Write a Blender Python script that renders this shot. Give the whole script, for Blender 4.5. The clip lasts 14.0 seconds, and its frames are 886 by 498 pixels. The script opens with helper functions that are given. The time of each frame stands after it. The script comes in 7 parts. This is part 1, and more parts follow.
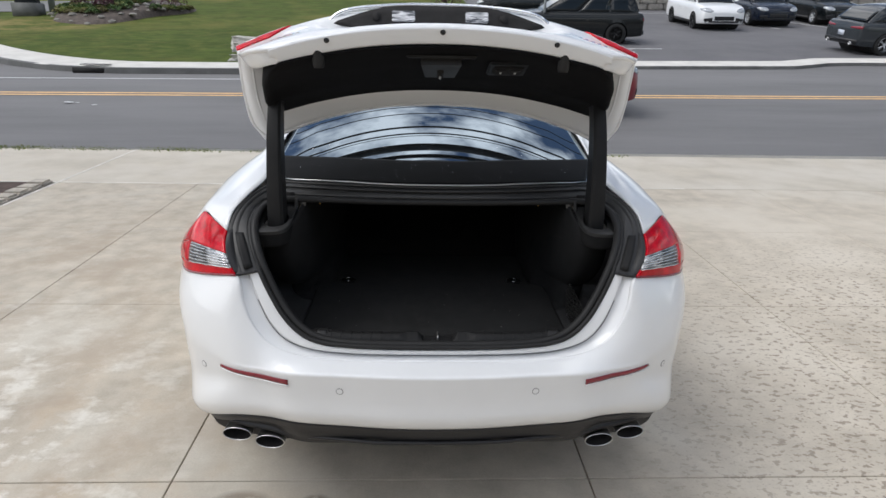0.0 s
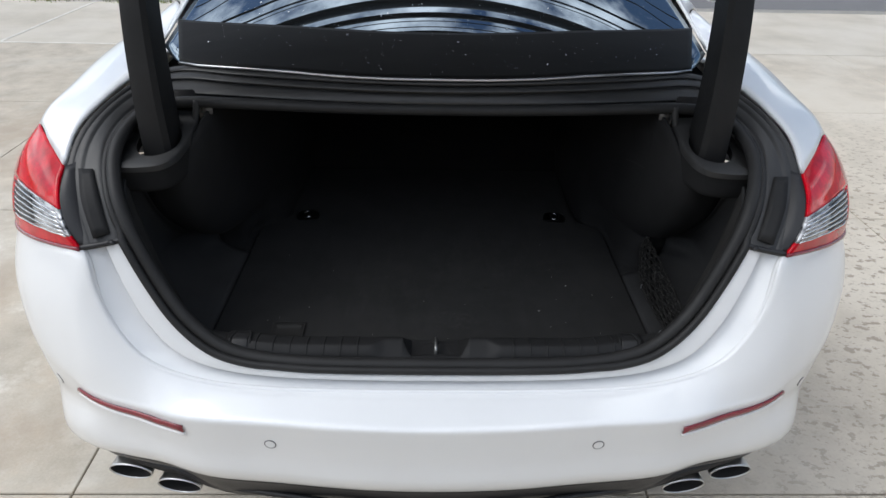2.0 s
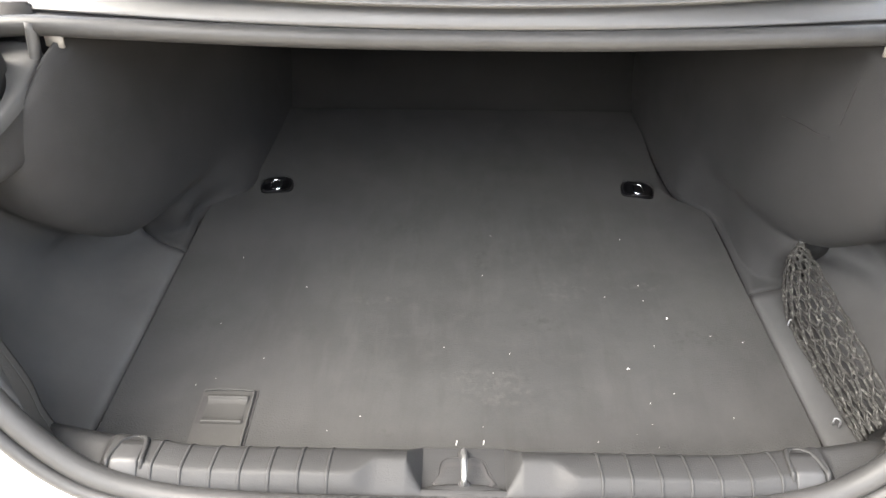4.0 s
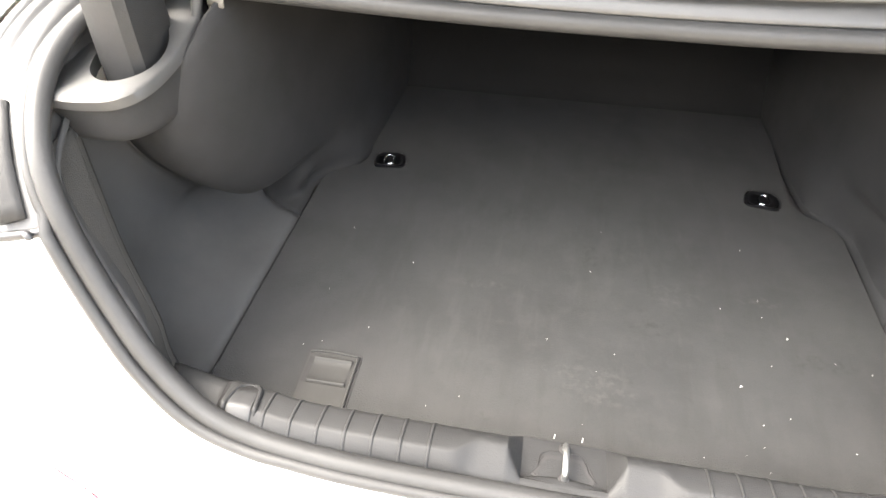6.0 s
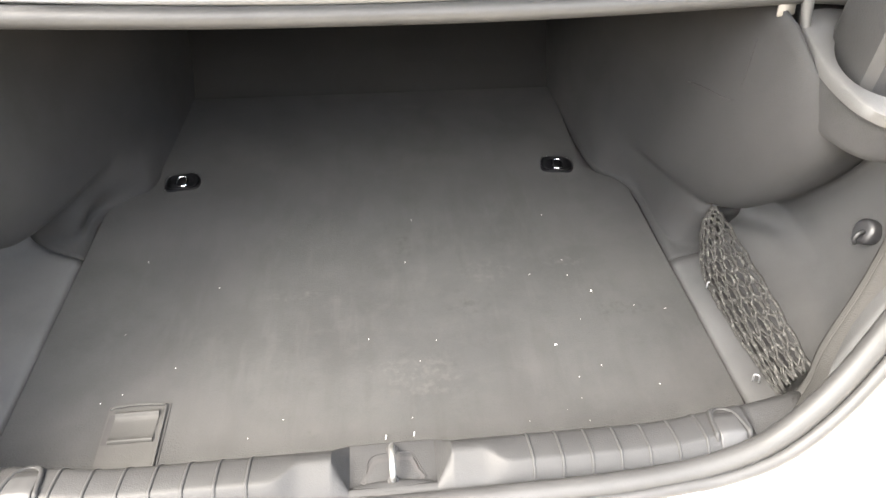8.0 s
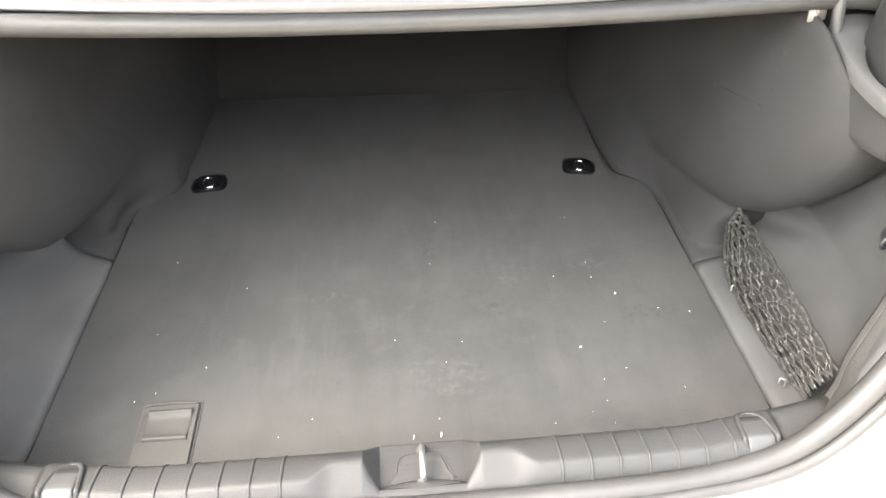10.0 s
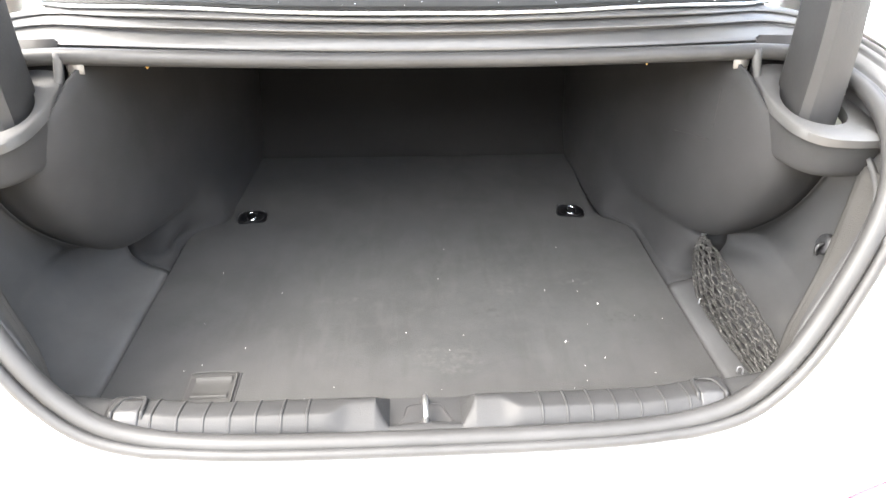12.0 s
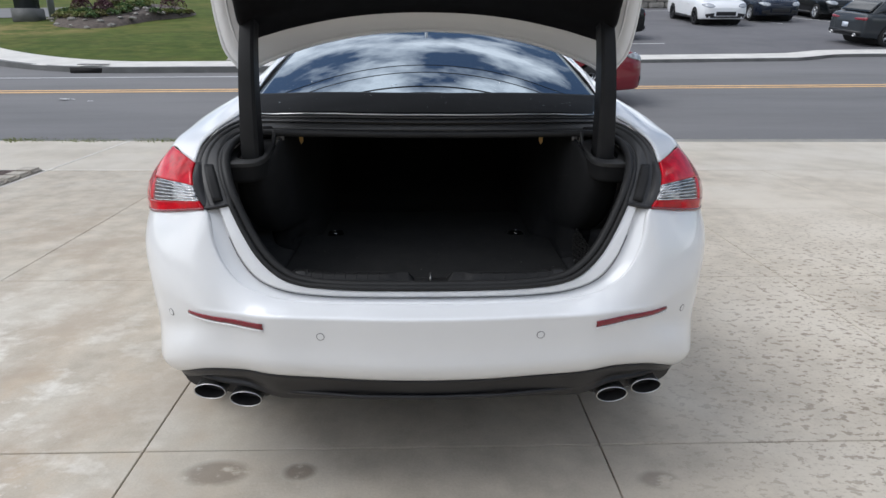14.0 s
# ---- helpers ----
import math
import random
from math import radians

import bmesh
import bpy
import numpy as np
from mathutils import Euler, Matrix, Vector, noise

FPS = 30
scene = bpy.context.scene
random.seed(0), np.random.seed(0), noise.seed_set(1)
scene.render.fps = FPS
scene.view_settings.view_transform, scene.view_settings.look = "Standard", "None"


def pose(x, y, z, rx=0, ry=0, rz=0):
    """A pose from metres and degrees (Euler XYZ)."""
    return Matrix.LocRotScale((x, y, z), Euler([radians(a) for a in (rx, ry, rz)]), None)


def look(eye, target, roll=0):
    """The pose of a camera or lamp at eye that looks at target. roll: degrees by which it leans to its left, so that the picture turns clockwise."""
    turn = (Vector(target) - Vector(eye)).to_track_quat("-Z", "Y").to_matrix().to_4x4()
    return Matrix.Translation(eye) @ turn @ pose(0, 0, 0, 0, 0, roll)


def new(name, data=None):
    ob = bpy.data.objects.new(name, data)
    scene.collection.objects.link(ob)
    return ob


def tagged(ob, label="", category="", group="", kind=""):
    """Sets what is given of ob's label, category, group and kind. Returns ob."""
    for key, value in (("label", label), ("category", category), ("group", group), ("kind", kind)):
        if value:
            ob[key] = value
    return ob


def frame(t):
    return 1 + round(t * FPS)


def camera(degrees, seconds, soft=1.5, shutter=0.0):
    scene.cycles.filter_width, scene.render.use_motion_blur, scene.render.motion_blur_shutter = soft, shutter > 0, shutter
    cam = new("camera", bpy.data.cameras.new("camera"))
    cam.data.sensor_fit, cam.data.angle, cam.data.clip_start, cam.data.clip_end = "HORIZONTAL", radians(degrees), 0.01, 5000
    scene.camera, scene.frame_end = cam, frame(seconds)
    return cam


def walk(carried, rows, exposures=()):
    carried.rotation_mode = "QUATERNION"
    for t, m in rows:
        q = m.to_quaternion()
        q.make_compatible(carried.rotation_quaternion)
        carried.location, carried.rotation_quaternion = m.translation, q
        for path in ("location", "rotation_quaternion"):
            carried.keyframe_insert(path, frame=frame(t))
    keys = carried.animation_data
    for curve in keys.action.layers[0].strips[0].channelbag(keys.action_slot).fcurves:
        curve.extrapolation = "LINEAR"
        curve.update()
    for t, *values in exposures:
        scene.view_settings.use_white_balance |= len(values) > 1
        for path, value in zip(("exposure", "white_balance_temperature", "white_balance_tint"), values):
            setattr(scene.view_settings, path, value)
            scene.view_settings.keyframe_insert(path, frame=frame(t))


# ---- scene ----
cam = camera(71.5, 14.0)
PATH = [
    (0, (-0.0628, -1.6055, 1.6584), (0.0124, 0.188, 1.0244), 1.2),
    (0.5, (-0.0371, -1.5808, 1.6546), (0.0343, 0.1956, 0.9729), 1.3),
    (1, (0.0133, -1.4789, 1.6222), (0.0771, 0.2613, 0.853), 1.3),
    (1.5, (-0.0276, -1.1124, 1.5641), (0.0286, 0.5698, 0.674), 1.4),
    (2, (-0.0133, -0.7354, 1.5251), (0.0276, 0.8725, 0.5065), 1.3),
    (2.5, (0.019, -0.4412, 1.4937), (0.0562, 1.0915, 0.3656), 1.2),
    (2.7, (-0.0019, -0.3622, 1.4613), (0.039, 1.1515, 0.3065), 1.2),
    (4.8, (-0.0333, -0.1804, 1.3623), (-0.1733, 1.2238, 0.0847), 0.1),
    (5, (-0.0476, -0.1852, 1.3614), (-0.2247, 1.2152, 0.0828), 0.3),
    (5.5, (-0.0666, -0.1937, 1.3576), (-0.3104, 1.1952, 0.079), 0.2),
    (6, (-0.0695, -0.1956, 1.3585), (-0.3256, 1.1886, 0.0771), 0.2),
    (6.5, (-0.0647, -0.1956, 1.3595), (-0.2666, 1.1943, 0.0733), 0.3),
    (7, (-0.04, -0.1852, 1.3585), (-0.12, 1.2124, 0.0676), 0.6),
    (7.5, (-0.0057, -0.1737, 1.3566), (0.0743, 1.2219, 0.0628), 1.2),
    (7.7, (0.0105, -0.1709, 1.348), (0.1504, 1.2248, 0.0609), 1.2),
    (9.8, (0.0038, -0.1671, 1.3585), (0.2085, 1.2124, 0.0628), 1.1),
    (10, (-0.0095, -0.169, 1.3595), (0.118, 1.2219, 0.0647), 0.4),
    (10.5, (-0.0181, -0.1785, 1.3604), (-0.019, 1.2305, 0.079), -1.3),
    (11, (-0.0219, -0.1966, 1.3604), (-0.0228, 1.2409, 0.1114), -1.6),
    (11.5, (-0.0362, -0.2289, 1.3652), (0.0295, 1.2619, 0.1828), -0.7),
    (12, (-0.0114, -0.3936, 1.3395), (0.0809, 1.2048, 0.3075), 0.5),
    (12.5, (0.0029, -0.6983, 1.3404), (0.0933, 1.0029, 0.4893), 1.3),
    (13, (-0.06, -1.0448, 1.3471), (0.0438, 0.7031, 0.5998), 0.8),
    (13.5, (-0.04, -1.3285, 1.349), (0.0362, 0.4527, 0.6807), 0.5),
    (14, (-0.0238, -1.4846, 1.3899), (0.0409, 0.3137, 0.7702), 0.4),
]
EXPOSURES = [(0, -0.19, 6350, 10), (1.5, -0.2, 6300, 10), (2.0, -0.05, 6150, 9), (2.5, 0.6, 5250, 9), (2.7, 1.1, 5500, 8), (3.6, 3.2, 6800, 10), (4.8, 4.38, 7200, 10), (5.3, 4.30, 7200, 10), (6.0, 4.06, 7200, 10), (6.6, 4.10, 7200, 10), (7.3, 4.34, 7250, 10), (7.7, 4.38, 7250, 10), (9.8, 4.46, 7250, 10), (10.5, 4.44, 7250, 10),
             (11.0, 4.36, 7250, 10), (11.4, 4.40, 7200, 10), (11.7, 4.6, 7100, 10), (12.0, 4.35, 6900, 10), (12.3, 3.2, 6700, 10), (12.5, 1.3, 6700, 10), (12.7, 0.5, 6600, 10), (13.0, -0.14, 6200, 9), (14.0, -0.2, 6150, 10)]
walk(cam, [(t, look(eye, target, roll)) for t, eye, target, roll in PATH], EXPOSURES)

# ---- light ----
world = bpy.data.worlds.new("sky")
scene.world = world
world.use_nodes = True
wn, wl = world.node_tree.nodes, world.node_tree.links
wn.clear()
SUN_EL, SUN_AZ = 55.0, -97.0     # degrees; azimuth from +y towards +x
sky = wn.new("ShaderNodeTexSky")
sky.sky_type = "NISHITA"
sky.sun_disc = False
sky.sun_elevation = radians(SUN_EL)
sky.sun_rotation = radians(SUN_AZ)
wco = wn.new("ShaderNodeTexCoord")
wmap = wn.new("ShaderNodeMapping")
wmap.inputs["Scale"].default_value = (1.0, 1.0, 2.2)
wmap.inputs["Location"].default_value = (0.53, 0.0, 0.4)
wcl = wn.new("ShaderNodeTexNoise")
wcl.inputs["Scale"].default_value = 3.4
wcl.inputs["Detail"].default_value = 8.0
wcl.inputs["Roughness"].default_value = 0.55
wrp = wn.new("ShaderNodeValToRGB")
wrp.color_ramp.elements[0].position = 0.45
wrp.color_ramp.elements[1].position = 0.60
wmx = wn.new("ShaderNodeMixRGB")
wmx.inputs["Color2"].default_value = (19.5, 19.6, 19.9, 1)
wbg = wn.new("ShaderNodeBackground")
wbg.inputs["Strength"].default_value = 0.115
wout = wn.new("ShaderNodeOutputWorld")
wl.new(wco.outputs["Generated"], wmap.inputs["Vector"])
wl.new(wmap.outputs["Vector"], wcl.inputs["Vector"])
# the cloud cover grows towards the west, where the sun stands
wsep = wn.new("ShaderNodeSeparateXYZ")
west = wn.new("ShaderNodeMath")
west.operation = "MULTIPLY_ADD"
west.inputs[1].default_value = -0.055
wl.new(wco.outputs["Generated"], wsep.inputs["Vector"])
wl.new(wsep.outputs["X"], west.inputs[0])
wl.new(wcl.outputs["Fac"], west.inputs[2])
wl.new(west.outputs["Value"], wrp.inputs["Fac"])
wl.new(wrp.outputs["Color"], wmx.inputs["Fac"])
wl.new(sky.outputs["Color"], wmx.inputs["Color1"])
wl.new(wmx.outputs["Color"], wbg.inputs["Color"])
wl.new(wbg.outputs["Background"], wout.inputs["Surface"])

sun = new("sun", bpy.data.lights.new("sun", "SUN"))
sun.data.energy = 1.45
sun.data.angle = radians(34)
sun.data.color = (1.0, 0.96, 0.90)
sun.matrix_world = look((0, 0, 0), (-math.sin(radians(SUN_AZ)) * math.cos(radians(SUN_EL)),
                                    -math.cos(radians(SUN_AZ)) * math.cos(radians(SUN_EL)), -math.sin(radians(SUN_EL))))


# ---- materials ----
def material(name, color, rough=0.5, metal=0.0, var=0.12, scale=8.0, fine=90.0, bump=0.0, coat=0.0, ior=1.45,
             second=None, second_scale=1.2, lo=0.42, hi=0.62, spec=0.5, world_space=True, stretch=(1, 1, 1), sheen=0.0):
    """A surface whose colour varies at two scales, with an optional second tone in patches and fine relief."""
    m = bpy.data.materials.new(name)
    m.use_nodes = True
    n, l = m.node_tree.nodes, m.node_tree.links
    b = n["Principled BSDF"]
    b.inputs["Roughness"].default_value = rough
    b.inputs["Metallic"].default_value = metal
    b.inputs["IOR"].default_value = ior
    b.inputs["Specular IOR Level"].default_value = spec
    b.inputs["Coat Weight"].default_value = coat
    b.inputs["Coat Roughness"].default_value = 0.04
    b.inputs["Sheen Weight"].default_value = sheen
    if world_space:
        co = n.new("ShaderNodeNewGeometry").outputs["Position"]
    else:
        co = n.new("ShaderNodeTexCoord").outputs["Object"]
    mp = n.new("ShaderNodeMapping")
    mp.inputs["Scale"].default_value = stretch
    l.new(co, mp.inputs["Vector"])
    co = mp.outputs["Vector"]

    def tex(s, detail=4.0, r=0.6):
        t = n.new("ShaderNodeTexNoise")
        t.inputs["Scale"].default_value = s
        t.inputs["Detail"].default_value = detail
        t.inputs["Roughness"].default_value = r
        l.new(co, t.inputs["Vector"])
        return t.outputs["Fac"]

    def mix(mode, fac, a, c):
        x = n.new("ShaderNodeMixRGB")
        x.blend_type = mode
        for sock, val in (("Fac", fac), ("Color1", a), ("Color2", c)):
            if isinstance(val, (int, float, tuple)):
                x.inputs[sock].default_value = val
            else:
                l.new(val, x.inputs[sock])
        return x.outputs["Color"]

    def ramp(fac, p0, p1, c0=(0, 0, 0, 1), c1=(1, 1, 1, 1)):
        r = n.new("ShaderNodeValToRGB")
        e = r.color_ramp.elements
        e[0].position, e[1].position, e[0].color, e[1].color = p0, p1, c0, c1
        l.new(fac, r.inputs["Fac"])
        return r.outputs["Color"]

    base = (*color, 1)
    dark = tuple(c * (1 - var) for c in color) + (1,)
    light = tuple(min(1, c * (1 + var)) for c in color) + (1,)
    col = ramp(tex(scale), 0.3, 0.7, dark, light)
    if second:
        col = mix("MIX", ramp(tex(second_scale, 6.0), lo, hi), col, (*second, 1))
    fine_fac = tex(fine, 3.0)
    col = mix("MULTIPLY", min(1.0, var * 2.5), col, ramp(fine_fac, 0.25, 0.75, (0.72, 0.72, 0.72, 1), (1, 1, 1, 1)))
    l.new(col, b.inputs["Base Color"])
    rr = n.new("ShaderNodeMapRange")
    rr.inputs["To Min"].default_value = max(0.0, rough * 0.85)
    rr.inputs["To Max"].default_value = min(1.0, rough * 1.15)
    l.new(tex(scale * 2.3), rr.inputs["Value"])
    l.new(rr.outputs["Result"], b.inputs["Roughness"])
    if bump:
        bp = n.new("ShaderNodeBump")
        bp.inputs["Strength"].default_value = bump
        bp.inputs["Distance"].default_value = 0.004
        l.new(fine_fac, bp.inputs["Height"])
        l.new(bp.outputs["Normal"], b.inputs["Normal"])
    m["col"] = 1
    return m


def add_patches(m, color, centre, size, strength, scale, lo, hi, stretch=(1, 1, 1)):
    """Blends noise blotches of a colour into a material, inside an ellipse of the ground plane."""
    n, l = m.node_tree.nodes, m.node_tree.links
    b = n["Principled BSDF"]
    old = b.inputs["Base Color"].links[0].from_socket
    pos = n.new("ShaderNodeNewGeometry").outputs["Position"]
    sub = n.new("ShaderNodeVectorMath")
    sub.operation = "SUBTRACT"
    sub.inputs[1].default_value = (*centre, 0)
    l.new(pos, sub.inputs[0])
    mul = n.new("ShaderNodeVectorMath")
    mul.operation = "MULTIPLY"
    mul.inputs[1].default_value = (1 / size[0], 1 / size[1], 0)
    l.new(sub.outputs[0], mul.inputs[0])
    ln = n.new("ShaderNodeVectorMath")
    ln.operation = "LENGTH"
    l.new(mul.outputs[0], ln.inputs[0])
    ins = n.new("ShaderNodeMapRange")
    ins.inputs["From Min"].default_value = 1.0
    ins.inputs["From Max"].default_value = 0.6
    l.new(ln.outputs["Value"], ins.inputs["Value"])
    mp = n.new("ShaderNodeMapping")
    mp.inputs["Scale"].default_value = stretch
    l.new(pos, mp.inputs["Vector"])
    t = n.new("ShaderNodeTexNoise")
    t.inputs["Scale"].default_value = scale
    t.inputs["Detail"].default_value = 6.0
    t.inputs["Roughness"].default_value = 0.62
    l.new(mp.outputs["Vector"], t.inputs["Vector"])
    r = n.new("ShaderNodeMapRange")
    r.inputs["From Min"].default_value = lo
    r.inputs["From Max"].default_value = hi
    l.new(t.outputs["Fac"], r.inputs["Value"])
    f = n.new("ShaderNodeMath")
    f.operation = "MULTIPLY"
    l.new(ins.outputs["Result"], f.inputs[0])
    l.new(r.outputs["Result"], f.inputs[1])
    g = n.new("ShaderNodeMath")
    g.operation = "MULTIPLY"
    g.inputs[1].default_value = strength
    l.new(f.outputs[0], g.inputs[0])
    x = n.new("ShaderNodeMixRGB")
    x.inputs["Color2"].default_value = (*color, 1)
    l.new(g.outputs[0], x.inputs["Fac"])
    l.new(old, x.inputs["Color1"])
    l.new(x.outputs["Color"], b.inputs["Base Color"])


WHITE = material("white_paint", (0.790, 0.798, 0.802), rough=0.32, var=0.02, scale=3, fine=400, coat=0.8)
CONCRETE = material("concrete", (0.50, 0.442, 0.358), rough=0.85, var=0.17, scale=5.0, fine=110, bump=0.3,
                    second=(0.62, 0.58, 0.50), second_scale=1.1, lo=0.50, hi=0.70)
add_patches(CONCRETE, (0.63, 0.565, 0.47), (4.0, 1.0), (3.8, 5.0), 0.75, 1.1, 0.30, 0.58)
add_patches(CONCRETE, (0.235, 0.19, 0.145), (3.3, 0.2), (2.7, 3.6), 0.75, 22.0, 0.555, 0.585, (1, 1.4, 1))
add_patches(CONCRETE, (0.31, 0.26, 0.20), (3.0, -0.2), (2.4, 2.6), 0.5, 46.0, 0.56, 0.63, (1, 1.4, 1))
add_patches(CONCRETE, (0.22, 0.185, 0.145), (-0.72, 0.25), (0.13, 0.075), 0.8, 9.0, 0.38, 0.47, (1, 1.4, 1))
add_patches(CONCRETE, (0.20, 0.165, 0.13), (-0.44, 0.25), (0.065, 0.05), 0.8, 12.0, 0.38, 0.47, (1, 1.4, 1))
add_patches(CONCRETE, (0.24, 0.20, 0.16), (0.76, 0.18), (0.08, 0.05), 0.6, 12.0, 0.40, 0.50, (1, 1.4, 1))
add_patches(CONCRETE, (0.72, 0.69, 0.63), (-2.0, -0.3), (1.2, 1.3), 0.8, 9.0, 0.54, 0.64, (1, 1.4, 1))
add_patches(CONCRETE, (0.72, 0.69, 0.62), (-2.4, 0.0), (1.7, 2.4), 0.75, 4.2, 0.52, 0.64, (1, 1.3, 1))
add_patches(CONCRETE, (0.38, 0.31, 0.235), (-2.6, 1.2), (2.4, 3.4), 0.65, 2.4, 0.47, 0.62)
add_patches(CONCRETE, (0.40, 0.30, 0.20), (-1.8, -0.2), (1.3, 1.6), 0.4, 5.0, 0.52, 0.66)
SLAB_LIGHT = material("pale_concrete", (0.53, 0.478, 0.395), rough=0.85, var=0.10, scale=2.0, fine=120, bump=0.2,
                      second=(0.61, 0.56, 0.48), second_scale=0.9)
KERB = material("kerb_concrete", (0.62, 0.60, 0.56), rough=0.85, var=0.10, scale=2.0, fine=60, bump=0.2)
KERB_DARK = material("kerb_face", (0.15, 0.15, 0.145), rough=0.9, var=0.2, scale=2.0, fine=40, bump=0.3)
ASPHALT = material("asphalt", (0.158, 0.155, 0.156), rough=0.9, var=0.10, scale=1.2, fine=120, bump=0.4,
                   second=(0.190, 0.186, 0.186), second_scale=0.35, stretch=(0.25, 1, 1))
ASPHALT_LOT = material("lot_asphalt", (0.125, 0.122, 0.128), rough=0.9, var=0.12, scale=0.8, fine=100, bump=0.3,
                       second=(0.15, 0.146, 0.15), second_scale=0.3)
MORTAR = material("mortar", (0.68, 0.645, 0.58), rough=0.9, var=0.15, scale=6, fine=80)
YELLOW = material("yellow_line_paint", (0.80, 0.50, 0.23), rough=0.7, var=0.15, scale=3, fine=60)
LINE = material("white_line_paint", (0.62, 0.62, 0.62), rough=0.7, var=0.15, scale=3, fine=60)
GRASS = material("grass", (0.076, 0.102, 0.022), rough=0.95, var=0.25, scale=1.2, fine=25, bump=0.8,
                 second=(0.165, 0.150, 0.045), second_scale=0.22, lo=0.52, hi=0.74, spec=0.1)
add_patches(GRASS, (0.040, 0.066, 0.013), (-9.0, 22.5), (11.0, 5.5), 0.65, 1.6, 0.46, 0.64, (1, 1.6, 1))
add_patches(GRASS, (0.26, 0.205, 0.085), (-18.5, 27.5), (6.0, 4.0), 0.75, 0.9, 0.42, 0.62)
add_patches(GRASS, (0.20, 0.175, 0.060), (-10.0, 26.0), (13.0, 8.0), 0.35, 1.7, 0.52, 0.68, (1, 1.8, 1))
MULCH = material("mulch", (0.110, 0.088, 0.074), rough=0.95, var=0.4, scale=6, fine=30, bump=1.0)
LEAF = material("shrub_leaf", (0.22, 0.25, 0.075), rough=0.7, var=0.35, scale=4, fine=20)
LEAF_GREEN = material("mound_leaf", (0.085, 0.150, 0.040), rough=0.7, var=0.40, scale=5, fine=24)
LEAF_OLIVE = material("olive_leaf", (0.20, 0.185, 0.075), rough=0.75, var=0.40, scale=5, fine=24)
LEAF_PURPLE = material("purple_leaf", (0.10, 0.038, 0.050), rough=0.7, var=0.35, scale=4, fine=20)
BARK = material("bark", (0.10, 0.07, 0.05), rough=0.9, var=0.3, scale=10, fine=60, bump=0.6)
STONE = material("rock", (0.50, 0.48, 0.44), rough=0.85, var=0.25, scale=3, fine=30, bump=0.8)
EDGE_STONE = material("edge_stone", (0.47, 0.425, 0.36), rough=0.9, var=0.25, scale=9, fine=60, bump=0.6)
SOIL = material("soil", (0.085, 0.055, 0.045), rough=0.95, var=0.4, scale=8, fine=40, bump=1.0)
PLASTIC = material("black_plastic", (0.0176, 0.0176, 0.0192), rough=0.42, var=0.15, scale=12, fine=500, bump=0.08)
PLATE_GREY = material("pale_grey_plastic", (0.0280, 0.0277, 0.0273), rough=0.55, var=0.08, scale=10, fine=600, bump=0.10)
GREY_PLASTIC = material("grey_plastic", (0.0190, 0.0189, 0.0191), rough=0.52, var=0.14, scale=10, fine=600, bump=0.14, spec=0.2)
RUBBER = material("rubber_seal", (0.0225, 0.0223, 0.0223), rough=0.50, var=0.14, scale=14, fine=300, bump=0.05, spec=0.28)
CARPET = material("boot_carpet", (0.0258, 0.0257, 0.0254), rough=0.98, var=0.13, scale=7, fine=420, bump=0.25,
                  second=(0.0294, 0.0292, 0.0287), second_scale=12, lo=0.46, hi=0.66, spec=0.08, sheen=0.014)
# smudges, rubbed patches, scuffs and dark marks on the boot floor
add_patches(CARPET, (0.0310, 0.0305, 0.0295), (0.10, 0.40), (0.46, 0.34), 0.5, 30.0, 0.50, 0.72, (1, 1.3, 1))
add_patches(CARPET, (0.0190, 0.0187, 0.0180), (0.12, 0.42), (0.40, 0.32), 0.45, 24.0, 0.60, 0.78, (1, 1.2, 1))
add_patches(CARPET, (0.0160, 0.0158, 0.0150), (0.00, 0.45), (0.46, 0.30), 0.5, 90.0, 0.66, 0.78)
add_patches(CARPET, (0.0345, 0.0340, 0.0330), (0.05, 0.45), (0.50, 0.40), 0.28, 26.0, 0.54, 0.66, (1.6, 0.28, 1))
add_patches(CARPET, (0.0215, 0.0212, 0.0206), (0.05, 0.55), (0.50, 0.55), 0.45, 20.0, 0.52, 0.66, (1.5, 0.30, 1))
for cx, cy, wx, wy, tone in ((0.031, 0.568, 0.020, 0.035, 0.012), (-0.133, 0.474, 0.05, 0.012, 0.042), (0.047, 0.315, 0.060, 0.040, 0.042), (0.285, 0.514, 0.040, 0.014, 0.042), (0.156, 0.505, 0.05, 0.03, 0.042),
                             (0.118, 0.431, 0.04, 0.018, 0.012), (0.342, 0.407, 0.06, 0.016, 0.012), (-0.099, 0.240, 0.012, 0.010, 0.010), (-0.010, 0.335, 0.030, 0.012, 0.042)):
    add_patches(CARPET, (tone, tone * 0.98, tone * 0.93), (cx, cy), (wx, wy), 0.45, 95.0, 0.48, 0.68)
# one side carpet in two tones: paler lit pocket, darker shaded housing and skirt
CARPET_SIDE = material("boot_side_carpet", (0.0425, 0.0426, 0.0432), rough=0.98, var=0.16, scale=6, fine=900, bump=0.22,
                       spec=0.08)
CARPET_SIDE_SHADED = material("side_carpet_shaded", (0.0215, 0.0215, 0.0218), rough=0.98, var=0.20, scale=7, fine=700, bump=0.22, spec=0.08, sheen=0.012,
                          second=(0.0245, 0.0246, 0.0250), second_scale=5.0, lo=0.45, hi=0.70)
CARPET_BACK = material("seat_back_carpet", (0.0130, 0.0129, 0.0128), rough=0.98, var=0.14, scale=5, fine=650, bump=0.5, spec=0.08)
LINER = material("lid_liner_felt", (0.007, 0.007, 0.008), rough=0.95, var=0.15, scale=8, fine=500, bump=0.3, spec=0.15)
